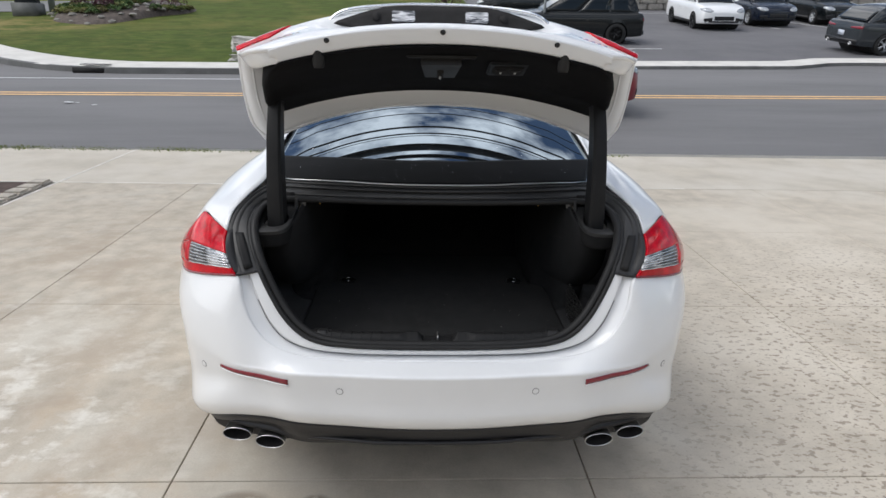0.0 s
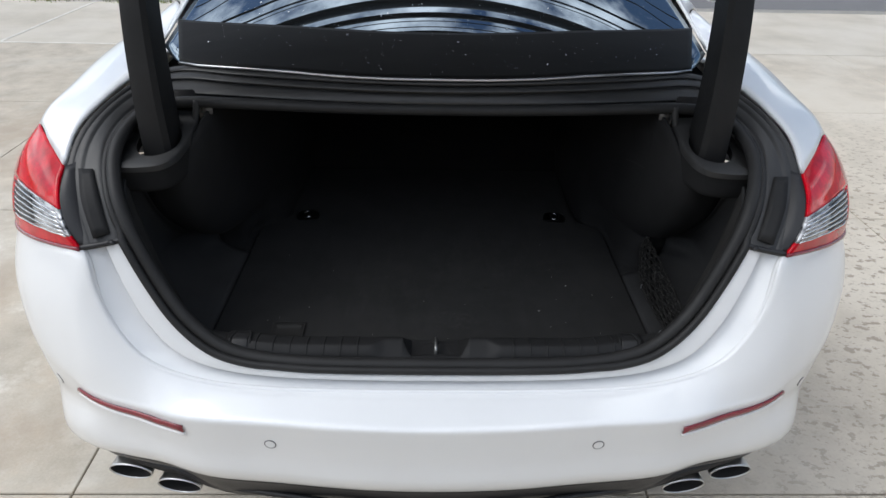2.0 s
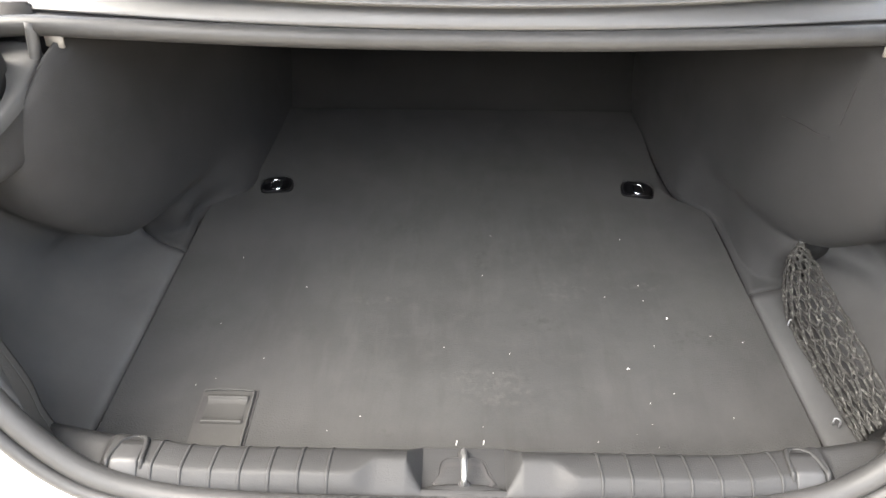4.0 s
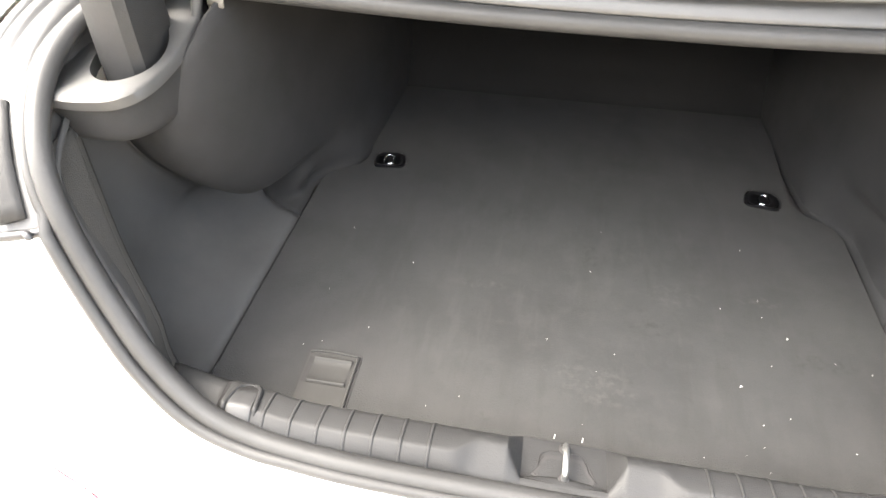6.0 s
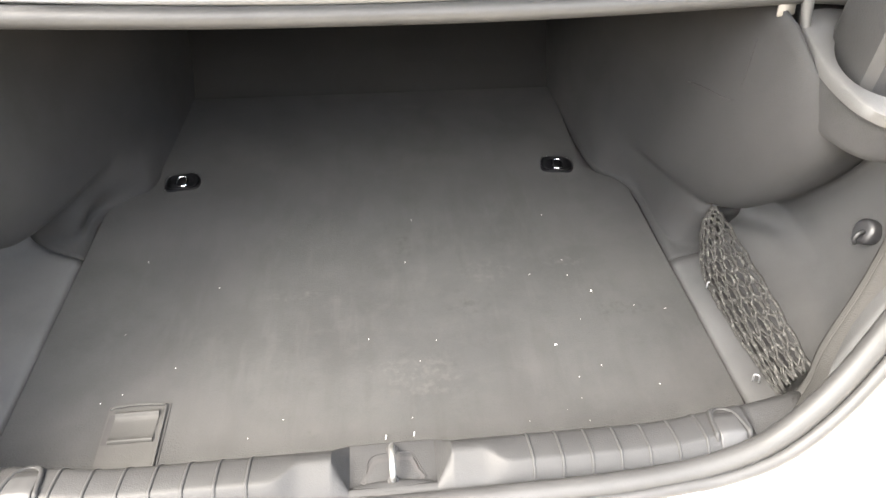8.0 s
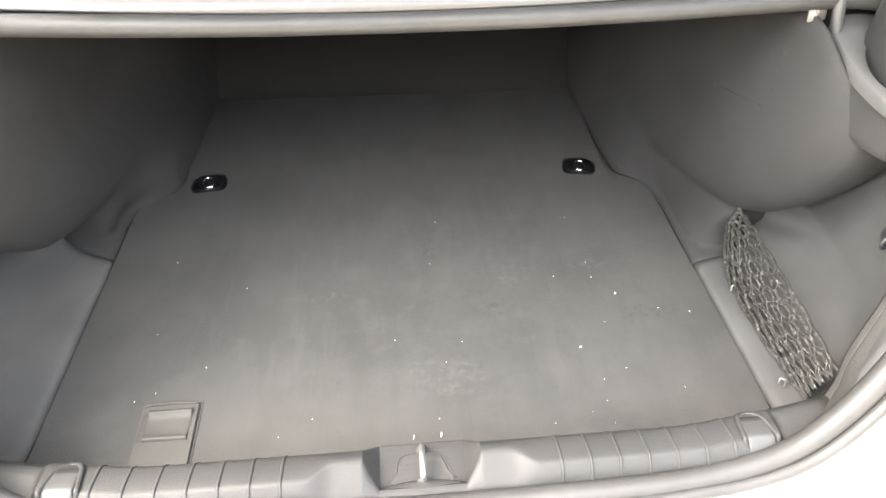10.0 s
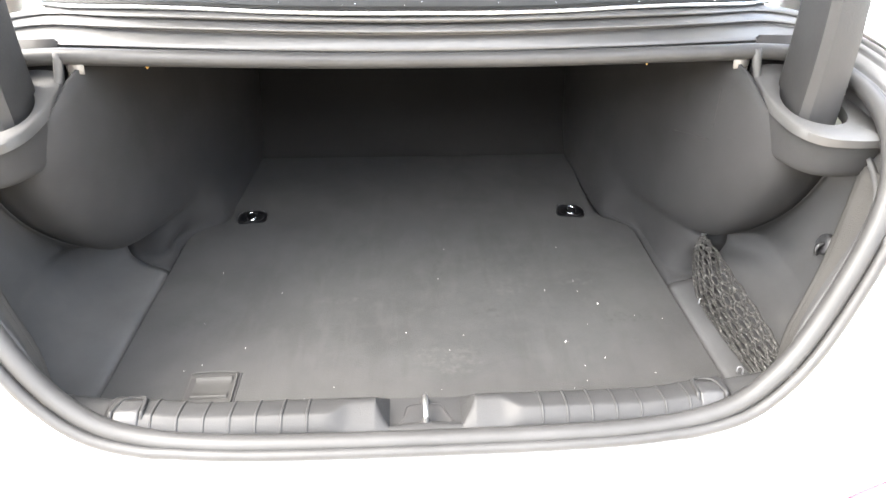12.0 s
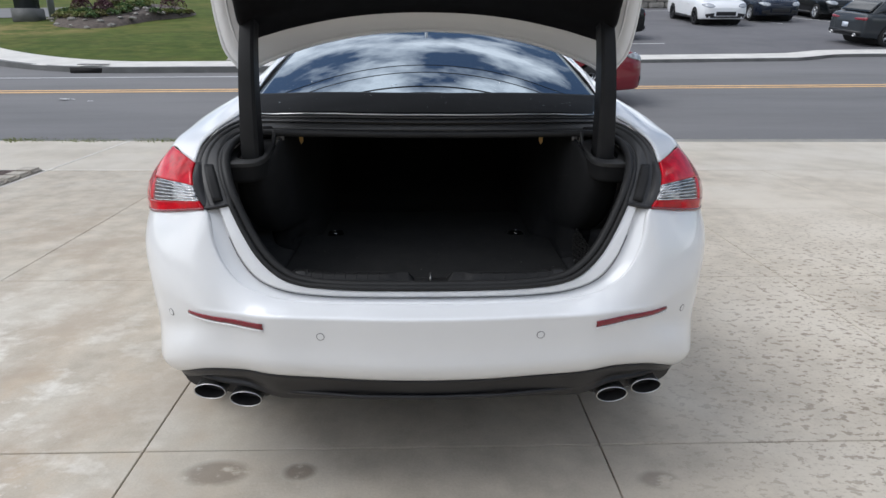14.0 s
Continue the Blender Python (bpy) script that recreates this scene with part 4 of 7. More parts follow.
# tail lights on the wings
def tail_light(s):
    B = [(0.628, 0.187, 0.934), (0.70, 0.228, 0.920), (0.78, 0.286, 0.902), (0.842, 0.350, 0.889), (0.886, 0.448, 0.882), (0.911, 0.548, 0.886)]
    T = [(0.676, 0.296, 1.042), (0.722, 0.352, 1.052), (0.768, 0.412, 1.062), (0.800, 0.455, 1.058), (0.856, 0.505, 0.992), (0.911, 0.552, 0.890)]
    grid = []
    for k in range(7):
        f = k / 6
        bulge = 0.022 * math.sin(math.pi * f) ** 0.8
        row = []
        for i, (a, b) in enumerate(zip(B, T)):
            p = Vector(a).lerp(Vector(b), f)
            out = Vector((0.55 + 0.09 * i, -0.75 + 0.1 * i, 0.2)).normalized()
            row.append(p + out * bulge * (1.0 if i < 5 else 0.0))
        grid.append(row)
    lamp = None
    bands = [("tail_light", 0, 1, RED_LENS, "red tail light lens wrapped round the corner"), ("clear_band", 1, 3, CLEAR_LENS, "clear ribbed lens band"), ("upper_lens", 3, 6, RED_LENS, "red upper lens")]
    for name, a, b, mat, label in bands:
        bm = bmesh.new()
        rows = [[(s * p.x, p.y, p.z) for p in grid[k]] for k in range(a, b + 1)]
        if name == "clear_band":
            main = [r[:3] + [Vector(r[2]).lerp(Vector(r[3]), 0.6)] for r in rows]
            patch(bm, main, 5, 5)
        else:
            patch(bm, rows, 5, 5)
        ob = part(name, bm, mat, lamp or sedan, label, thick=0.006)
        lamp = lamp or ob
    bm = bmesh.new()
    patch(bm, [[(s * p.x, p.y, p.z) for p in [grid[k][2].lerp(grid[k][3], 0.58)] + grid[k][3:]] for k in (1, 2, 3)], 5, 5)
    part("corner_lens", bm, RED_LENS, lamp, "red corner lens", thick=0.006)
    bm = bmesh.new()
    edge_in = [Vector(a) for a in ((0.600, 0.212, 0.938), (0.622, 0.240, 0.975), (0.640, 0.270, 1.010), (0.660, 0.305, 1.045))]
    edge_out = [grid[0][0].lerp(grid[0][1], 0.03), grid[2][0].lerp(grid[2][1], 0.03), grid[4][0].lerp(grid[4][1], 0.03), grid[6][0].lerp(grid[6][1], 0.03)]
    patch(bm, [[(s * p.x, p.y + 0.004, p.z) for p in edge_in], [(s * (a.x + b.x) / 2, (a.y + b.y) / 2 - 0.004, (a.z + b.z) / 2) for a, b in zip(edge_in, edge_out)], [(s * p.x, p.y + 0.003, p.z) for p in edge_out]], 4, 4)
    part("light_surround", bm, PLASTIC, lamp, "black panel beside the lens", thick=0.003)
    for k in range(12):
        f = 1.08 + k * 0.165
        i0 = int(f)
        line = [grid[i0][i].lerp(grid[i0 + 1][i], f - i0) for i in range(4)]
        line[3] = line[2].lerp(line[3], 0.55)
        line = smooth_curve(line, 4)
        if k % 2:
            line = line[5:]
        bm = bmesh.new()
        tube(bm, [(s * (p.x + 0.0035), p.y - 0.0055, p.z + 0.001 + 0.0008 * math.sin(2.1 * q + k)) for q, p in enumerate(line)], 0.0016 if k % 2 else 0.0015, 5)
        part("lens_rib", bm, PLASTIC if k % 2 else CHROME, lamp)
    bm = bmesh.new()
    tube(bm, [(s * p[0], p[1] - 0.004, p[2] + 0.002) for p in smooth_curve(B, 4)], 0.004, 6)
    part("lens_gasket", bm, RED_DARK, lamp)
    return lamp


for s in (-1, 1):
    tail_light(s)

# ---- boot lid, built shut and swung up about its hinge ----
HINGE_Y, HINGE_Z, LID_OPEN = 0.704, 1.187, 85.0
PROFILE = [(0.475, 1.172), (0.42, 1.171), (0.34, 1.163), (0.26, 1.146), (0.20, 1.125), (0.165, 1.100), (0.150, 1.070), (0.146, 1.030),
           (0.150, 1.004), (0.158, 0.975), (0.165, 0.930), (0.166, 0.870), (0.165, 0.810), (0.169, 0.755), (0.177, 0.728)]
WIDTH = [0.622, 0.655, 0.668, 0.668, 0.663, 0.657, 0.652, 0.648, 0.643, 0.635, 0.620, 0.597, 0.566, 0.526, 0.487]
BACK = [0.140, 0.134, 0.132, 0.125, 0.125, 0.128, 0.130, 0.130, 0.128, 0.125, 0.118, 0.108, 0.095, 0.080, 0.070]
DROP = [0.020, 0.036, 0.048, 0.055, 0.060, 0.056, 0.045, 0.028, 0.015, 0.008, 0.0, 0.0, 0.0, -0.008, -0.014]
DECK = [1, 1, 1, 0.9, 0.65, 0.35, 0.12, 0, 0, 0, 0, 0, 0, 0, 0]
RECESS = [0, 0, 0, 0, 0, 0, 0, 0, 0.004, 0.056, 0.060, 0.052, 0.034, 0.004, 0]
LAST = len(PROFILE) - 1


def lid_point(i, f, inset=0.0, recess=False):
    """A point of the lid: i along its profile, f across from the middle (0) to the edge (1), inset towards the boot."""
    y, z = PROFILE[i]
    wrap = abs(f) ** 2.2
    y += BACK[i] * wrap + inset * (1 - DECK[i])
    z -= DROP[i] * wrap + inset * DECK[i]
    if recess:
        y += RECESS[i] * (1 - ease(0.44, 0.60, abs(f)))
    return Vector((WIDTH[i] * f, y, z))


lid_m = Matrix.Translation((0, HINGE_Y, HINGE_Z)) @ pose(0, 0, 0, -LID_OPEN, 0, 0) @ Matrix.Translation((0, -HINGE_Y, -HINGE_Z))
FR = [0, 0.2, 0.40, 0.5, 0.62, 0.78, 0.91, 1.0]
bm = bmesh.new()
patch(bm, [[lid_point(i, f, 0, True) for f in FR] for i in range(LAST + 1)], 4, 4, mirror=True)
lid = part("boot_lid", bm, WHITE, sedan, "white boot lid swung wide open", thick=0.003)
lid.matrix_basis = lid_m
# inner panel: rolled rim and raised frame, hollow behind the liner
bm = bmesh.new()
DEPTH = [0.010, 0.030, 0.036, 0.042, 0.050, 0.055, 0.057, 0.058, 0.058, 0.058, 0.058, 0.059, 0.060, 0.054, 0.046]
INF = [0, 0.2, 0.40, 0.6, 0.78, 0.86, 0.94, 0.978, 0.998]
inner = []
for i in range(LAST + 1):
    row = []
    for f in INF:
        d = DEPTH[i]
        if f < 0.7 and 8 < i < 13:
            d = 0.078
        if f > 0.99:
            d = 0.003
        elif f > 0.96:
            d *= 0.55
        row.append(lid_point(i, f, d) + Vector((0, 0, 0.006 if i == LAST else 0)))
    inner.append(row)
inner.append([lid_point(LAST, f, 0.024) + Vector((0, 0, -0.006)) for f in INF])
inner.append([lid_point(LAST, f, 0.003) + Vector((0, 0, -0.014)) for f in INF])
patch(bm, inner, 4, 4, mirror=True)
part("inner_panel", bm, WHITE, lid, "white painted inner frame of the lid", thick=0.002)
bm = bmesh.new()
edge_path = [lid_point(0, f, 0.005) for f in (0, 0.3, 0.6, 0.85, 0.96)] + [lid_point(i, 0.992, 0.006) for i in range(1, LAST)] + [lid_point(LAST, f, 0.005) for f in (0.96, 0.8, 0.4, 0)]
hem = smooth_curve(edge_path, 4)
tube(bm, hem + [Vector((-p.x, p.y, p.z)) for p in reversed(hem[1:-1])], 0.008, 8, closed=True)
part("hem", bm, WHITE, lid)
# groove pressed into the frame near its rim
for s in (-1, 1):
    bm = bmesh.new()
    tube(bm, smooth_curve([(s * p.x, p.y, p.z) for p in [lid_point(i, 0.925, DEPTH[i] - 0.001) for i in (1, 2, 3, 4, 6, 8, 10, 11)]], 4), 0.005, 8)
    part("frame_bead", bm, WHITE, lid)
# felt liner
bm = bmesh.new()
rows = []
# the liner runs straight from the front frame to the lip, spanning the hollow of the lid
for i, w, y, z in ((1, 0.855, 0.419, 1.124), (2, 0.862, 0.402, 1.098), (3, 0.862, 0.386, 1.062), (5, 0.868, 0.362, 1.008), (7, 0.874, 0.340, 0.962), (9, 0.880, 0.318, 0.915), (10, 0.886, 0.297, 0.868), (11, 0.888, 0.275, 0.822), (12, 0.888, 0.250, 0.770), (13, 0.882, 0.230, 0.734)):
    row = []
    for f in (0, 0.25, 0.5, 0.75, 0.9, 0.985):
        wrap = abs(f * w) ** 2.2
        row.append(Vector((WIDTH[i] * f * w, y + BACK[i] * wrap * 0.9, z - DROP[i] * wrap)))
    row.append(lid_point(i, w, DEPTH[i] + 0.002))
    rows.append(row)
patch(bm, rows, 4, 4, mirror=True)
part("lid_liner", bm, LINER, lid, "black felt liner of the lid", thick=0.004)
for s in (-1, 1):
    def o(i, f, d=0.002):
        p = lid_point(i, f, -d)
        return Vector((s * p.x, p.y, p.z))
    bm = bmesh.new()
    patch(bm, [[o(5, 0.72), o(5, 0.82), o(5, 0.93), o(5, 1.003)], [o(7, 0.74), o(7, 0.84), o(7, 0.94), o(7, 1.003)], [o(9, 0.84), o(9, 0.90), o(9, 0.96), o(9, 1.003)]], 5, 5)
    part("lid_light", bm, RED_LENS, lid, "red light set into the lid", thick=0.008)
    bm = bmesh.new()
    patch(bm, [[o(6, 0.89, 0.007), o(6, 0.94, 0.007), o(6, 0.985, 0.007)], [o(8, 0.90, 0.007), o(8, 0.95, 0.007), o(8, 0.985, 0.007)]], 4, 4)
    part("reversing_lens", bm, CLEAR_LENS, lid, "clear reversing lens", thick=0.004)
    p = lid_point(13, 0.685, 0.056).lerp(lid_point(LAST, 0.685, 0.056), 0.35)
    bm = bmesh.new()
    turned(bm, [(0.0, 0.036), (0.014, 0.036), (0.017, 0.028), (0.017, -0.02)], 14, pose(s * p.x, p.y, p.z, -90, 0, 0))
    box(bm, (s * p.x, p.y - 0.006, p.z + 0.02), (0.040, 0.02, 0.06), 0.005)
    part("rubber_stop", bm, RUBBER, lid, "black rubber stop")
    p = lid_point(LAST, 0.66, 0.014)
    bm = bmesh.new()
    turned(bm, [(0.0, 0.004), (0.006, 0.004), (0.008, 0.0)], 12, pose(s * p.x, p.y, p.z - 0.0115, 180, 0, 0))
    part("plug", bm, RUBBER, lid)
bm = bmesh.new()
p = lid_point(LAST, 0, 0.014)
turned(bm, [(0.0, 0.004), (0.006, 0.004), (0.008, 0.0)], 12, pose(p.x, p.y, p.z - 0.0115, 180, 0, 0))
part("plug", bm, RUBBER, lid)
# latch and switches on the liner
LM = pose(0, 0.297, 0.867, -114.9, 0, 0)
bm = bmesh.new()
prism(bm, [(-0.060, 0.062), (0.060, 0.062), (0.046, -0.066), (-0.046, -0.066)], 0.022, LM)
part("latch_cover", bm, PLATE_GREY, lid, "grey latch cover", smooth=False)
# raised black box painted as the shade inside the latch slot
bm = bmesh.new()
box(bm, (0, 0, 0), (0.020, 0.080, 0.014), 0.004)
bmesh.ops.transform(bm, matrix=LM @ pose(0, -0.026, 0.020), verts=bm.verts)
part("latch_slot", bm, SOOT_SHADE_BLACK, lid)
bm = bmesh.new()
tube(bm, [(0, -0.058, 0.026), (0, -0.030, 0.031)], 0.004, 8)
bmesh.ops.transform(bm, matrix=LM, verts=bm.verts)
part("latch_claw", bm, STEEL, lid, "small steel latch claw")
bm = bmesh.new()
box(bm, (0, 0, 0), (0.205, 0.014, 0.012), 0.004)
bmesh.ops.transform(bm, matrix=LM @ pose(0, 0.088, 0.004), verts=bm.verts)
part("grip_edge", bm, GREY_PLASTIC, lid)
bm = bmesh.new()
box(bm, (0, 0, 0), (0.122, 0.118, 0.012), 0.005)
bmesh.ops.transform(bm, matrix=LM @ pose(0.205, 0.002, 0.010), verts=bm.verts)
part("switch_panel", bm, GREY_PLASTIC, lid, "dark grey panel with two small switches", smooth=False)
bm = bmesh.new()
box(bm, (0, 0, 0), (0.094, 0.066, 0.006), 0.003)
bmesh.ops.transform(bm, matrix=LM @ pose(0.205, 0.004, 0.017), verts=bm.verts)
part("switch_field", bm, SOOT_SHADE_BLACK, lid, smooth=False)
for x in (0.183, 0.227):
    bm = bmesh.new()
    box(bm, (0, 0, 0), (0.034, 0.048, 0.008), 0.003)
    bmesh.ops.transform(bm, matrix=LM @ pose(x, 0.004, 0.021), verts=bm.verts)
    part("switch", bm, SOOT_SHADE_BLACK, lid, smooth=False)
    bm = bmesh.new()
    box(bm, (0, 0, 0), (0.006, 0.015, 0.002), 0.0006)
    bmesh.ops.transform(bm, matrix=LM @ pose(x, 0.004, 0.0255), verts=bm.verts)
    part("switch_symbol", bm, LINT, lid, "small white switch symbol")
# outside: bright bar, dark strip with plate lamps, plate in its frame, badges
bm = bmesh.new()
tube(bm, smooth_curve([(-0.365, 0.205, 1.000), (-0.30, 0.160, 1.008), (-0.15, 0.142, 1.014), (0, 0.138, 1.016), (0.15, 0.142, 1.014), (0.30, 0.160, 1.008), (0.365, 0.205, 1.000)], 6), 0.007, 10, flat=(1.0, 0.8))
part("grip_bar", bm, CHROME, lid, "polished bright grip bar")
bm = bmesh.new()
patch(bm, [[(-0.345, 0.196, 0.994), (-0.18, 0.148, 1.004), (0, 0.142, 1.006), (0.18, 0.148, 1.004), (0.345, 0.196, 0.994)],
           [(-0.255, 0.207, 0.966), (-0.15, 0.203, 0.966), (0, 0.201, 0.966), (0.15, 0.203, 0.966), (0.255, 0.207, 0.966)]], 5, 4)
part("grip_recess", bm, SOOT_SHADE_BLACK, lid, "black strip under the bright bar", thick=0.004)
for x in (-0.115, 0.115):
    bm = bmesh.new()
    box(bm, (x, 0.170, 0.984), (0.072, 0.036, 0.008), 0.003, pose(0, 0, 0, -33, 0, 0))
    part("plate_lamp", bm, CLEAR_LENS, lid, "small clear plate lamp", smooth=False)
for x in (-0.20, 0.20):
    bm = bmesh.new()
    turned(bm, [(0.0, 0.003), (0.013, 0.003), (0.014, 0.0)], 14, pose(x, 0.171, 0.9825, 147, 0, 0))
    part("strip_button", bm, SOOT_SHADE_BLACK, lid)
PM = pose(0, 0.217, 0.868, -9, 0, 0)
bm = bmesh.new()
box(bm, (0, 0, 0), (0.305, 0.008, 0.152), 0.003)
part("number_plate", bm, PLATE_BLANK, lid, "pale grey dealer plate", smooth=False).matrix_basis = PM
bm = bmesh.new()
for c, z in (((0, -0.005, 0.080), (0.33, 0.010, 0.014)), ((0, -0.005, -0.080), (0.33, 0.010, 0.026)), ((-0.159, -0.005, 0), (0.012, 0.010, 0.15)), ((0.159, -0.005, 0), (0.012, 0.010, 0.15))):
    box(bm, c, z, 0.002)
part("plate_frame", bm, CHROME, lid, "bright metal plate frame", smooth=False).matrix_basis = PM
bm = bmesh.new()
tube(bm, [(0.036 * math.cos(a * math.pi / 16), -0.006, 0.008 + 0.036 * math.sin(a * math.pi / 16)) for a in range(32)], 0.0025, 6, closed=True)
for a in (90, 210, 330):
    tube(bm, [(0, -0.006, 0.008), (0.035 * math.cos(radians(a)), -0.006, 0.008 + 0.035 * math.sin(radians(a)))], 0.0025, 6)
part("round_mark", bm, DARK_METAL, lid).matrix_basis = PM
word = bpy.data.curves.new("plate_word", "FONT")
word.body = "GREENWICH"
word.size = 0.034
word.align_x = "CENTER"
word.extrude = 0.001
word.materials.append(DARK_METAL)
wob = new("plate_word", word)
wob.parent = lid
wob.matrix_basis = PM @ pose(0, -0.0105, -0.091, 90, 0, 0)
for x, w, i, mat in ((-0.46, 0.10, 11, CHROME), (0.46, 0.10, 11, BADGE_BLUE), (0.0, 0.28, 6, CHROME)):
    bm = bmesh.new()
    for k in range(5):
        c = lid_point(i, (x - w / 2 + w * (k + 0.5) / 5) / WIDTH[i], -0.001)
        box(bm, c, (w / 7, 0.005, 0.026), 0.002, pose(0, 0, 0, 0, 14, 0))
    part("badge", bm, mat, lid, "raised bright badge", smooth=False)

# gooseneck arms in dark covers, from the wells in the side plates up to the lid
for s in (-1, 1):
    bm = bmesh.new()
    path = smooth_curve([(0.540, 0.404, 0.985), (0.539, 0.400, 1.03), (0.537, 0.402, 1.14), (0.536, 0.420, 1.26), (0.536, 0.452, 1.36), (0.537, 0.498, 1.435), (0.537, 0.565, 1.475)], 5)
    prof = [(-0.022, -0.058), (0.018, -0.058), (0.028, -0.046), (0.028, 0.030), (0.010, 0.036), (-0.018, 0.036), (-0.028, 0.026), (-0.028, -0.046)]
    rings = []
    for i, p in enumerate(path):
        a, b = path[max(0, i - 1)], path[min(len(path) - 1, i + 1)]
        d = (b - a).normalized()
        u = Vector((1, 0, 0)).cross(d)
        k = 1.0 - 0.36 * i / len(path)
        rings.append([bm.verts.new(Vector((s * p.x, p.y, p.z)) + Vector((s * q[0] * k, 0, 0)) - u * q[1] * -k) for q in prof])
    for a, b in zip(rings, rings[1:]):
        for j in range(len(prof)):
            bm.faces.new([a[j], a[(j + 1) % len(prof)], b[(j + 1) % len(prof)], b[j]])
    bm.faces.new(rings[0])
    bm.faces.new(rings[-1])
    bmesh.ops.bevel(bm, geom=[e for e in bm.edges if len(e.link_faces) == 2 and e.calc_face_angle(0) > 0.5], offset=0.003, segments=2, affect="EDGES")
    part("hinge_arm", bm, GREY_PLASTIC, sedan, "dark grey plastic cover of a lid hinge arm", sharp=35)

# ---- boot interior ----
FLOOR_Z = 0.676
# floor panel: straight sides up to the notched corners by the tie-downs, then on to the seat
half_out = [(0.452, 0.175), (0.458, 0.24), (0.458, 0.45), (0.458, 0.690), (0.4565, 0.710), (0.449, 0.722), (0.432, 0.732), (0.412, 0.740), (0.398, 0.752), (0.389, 0.772), (0.386, 0.795), (0.395, 0.84), (0.40, 0.98), (0.40, 1.085)]
panel = [(x - 0.008, y) for x, y in half_out] + [(-x - 0.008, y) for x, y in reversed(half_out)]
bm = bmesh.new()
prism(bm, panel, 0.012, pose(0, 0, FLOOR_Z - 0.012))
bmesh.ops.bevel(bm, geom=[e for e in bm.edges if all(v.co.z > FLOOR_Z - 0.001 for v in e.verts)], offset=0.004, segments=3, affect="EDGES")
mat_lid = part("boot_floor", bm, CARPET, sedan, "worn dark grey carpeted boot floor panel", sharp=40)
# black sheet below the panel, so the gap's shade is put into colour
bm = bmesh.new()
patch(bm, [[(w * f, y, FLOOR_Z - 0.016) for f in (-1, -0.5, 0, 0.5, 1)] for y, w in ((0.17, 0.44), (0.30, 0.48), (0.60, 0.48), (1.08, 0.44))], 4, 4)
part("gap_shade_sheet", bm, SOOT_SHADE_BLACK, sedan, "black sheet painted as the shade in the gap round the floor panel")
bm = bmesh.new()
patch(bm, [[(x, y, FLOOR_Z + dz) for x in (-0.56, -0.3, 0, 0.3, 0.56)] for y, dz in ((1.05, -0.016), (1.088, -0.006), (1.125, 0.030), (1.15, 0.075), (1.18, 0.20), (1.21, 0.38), (1.22, 0.45))], 4, 4)
part("seat_back", bm, CARPET_BACK, sedan, "dark carpeted back of the rear seat", thick=0.010)
bm = bmesh.new()
patch(bm, [[(x, y, z) for x in (-0.62, -0.3, 0, 0.3, 0.62)] for y, z in ((0.470, 1.098), (0.49, 1.102), (0.60, 1.106), (0.90, 1.12), (1.30, 1.13))], 4, 4)
part("shelf_underside", bm, LINER, sedan, "dark underside of the rear shelf", thick=0.01)
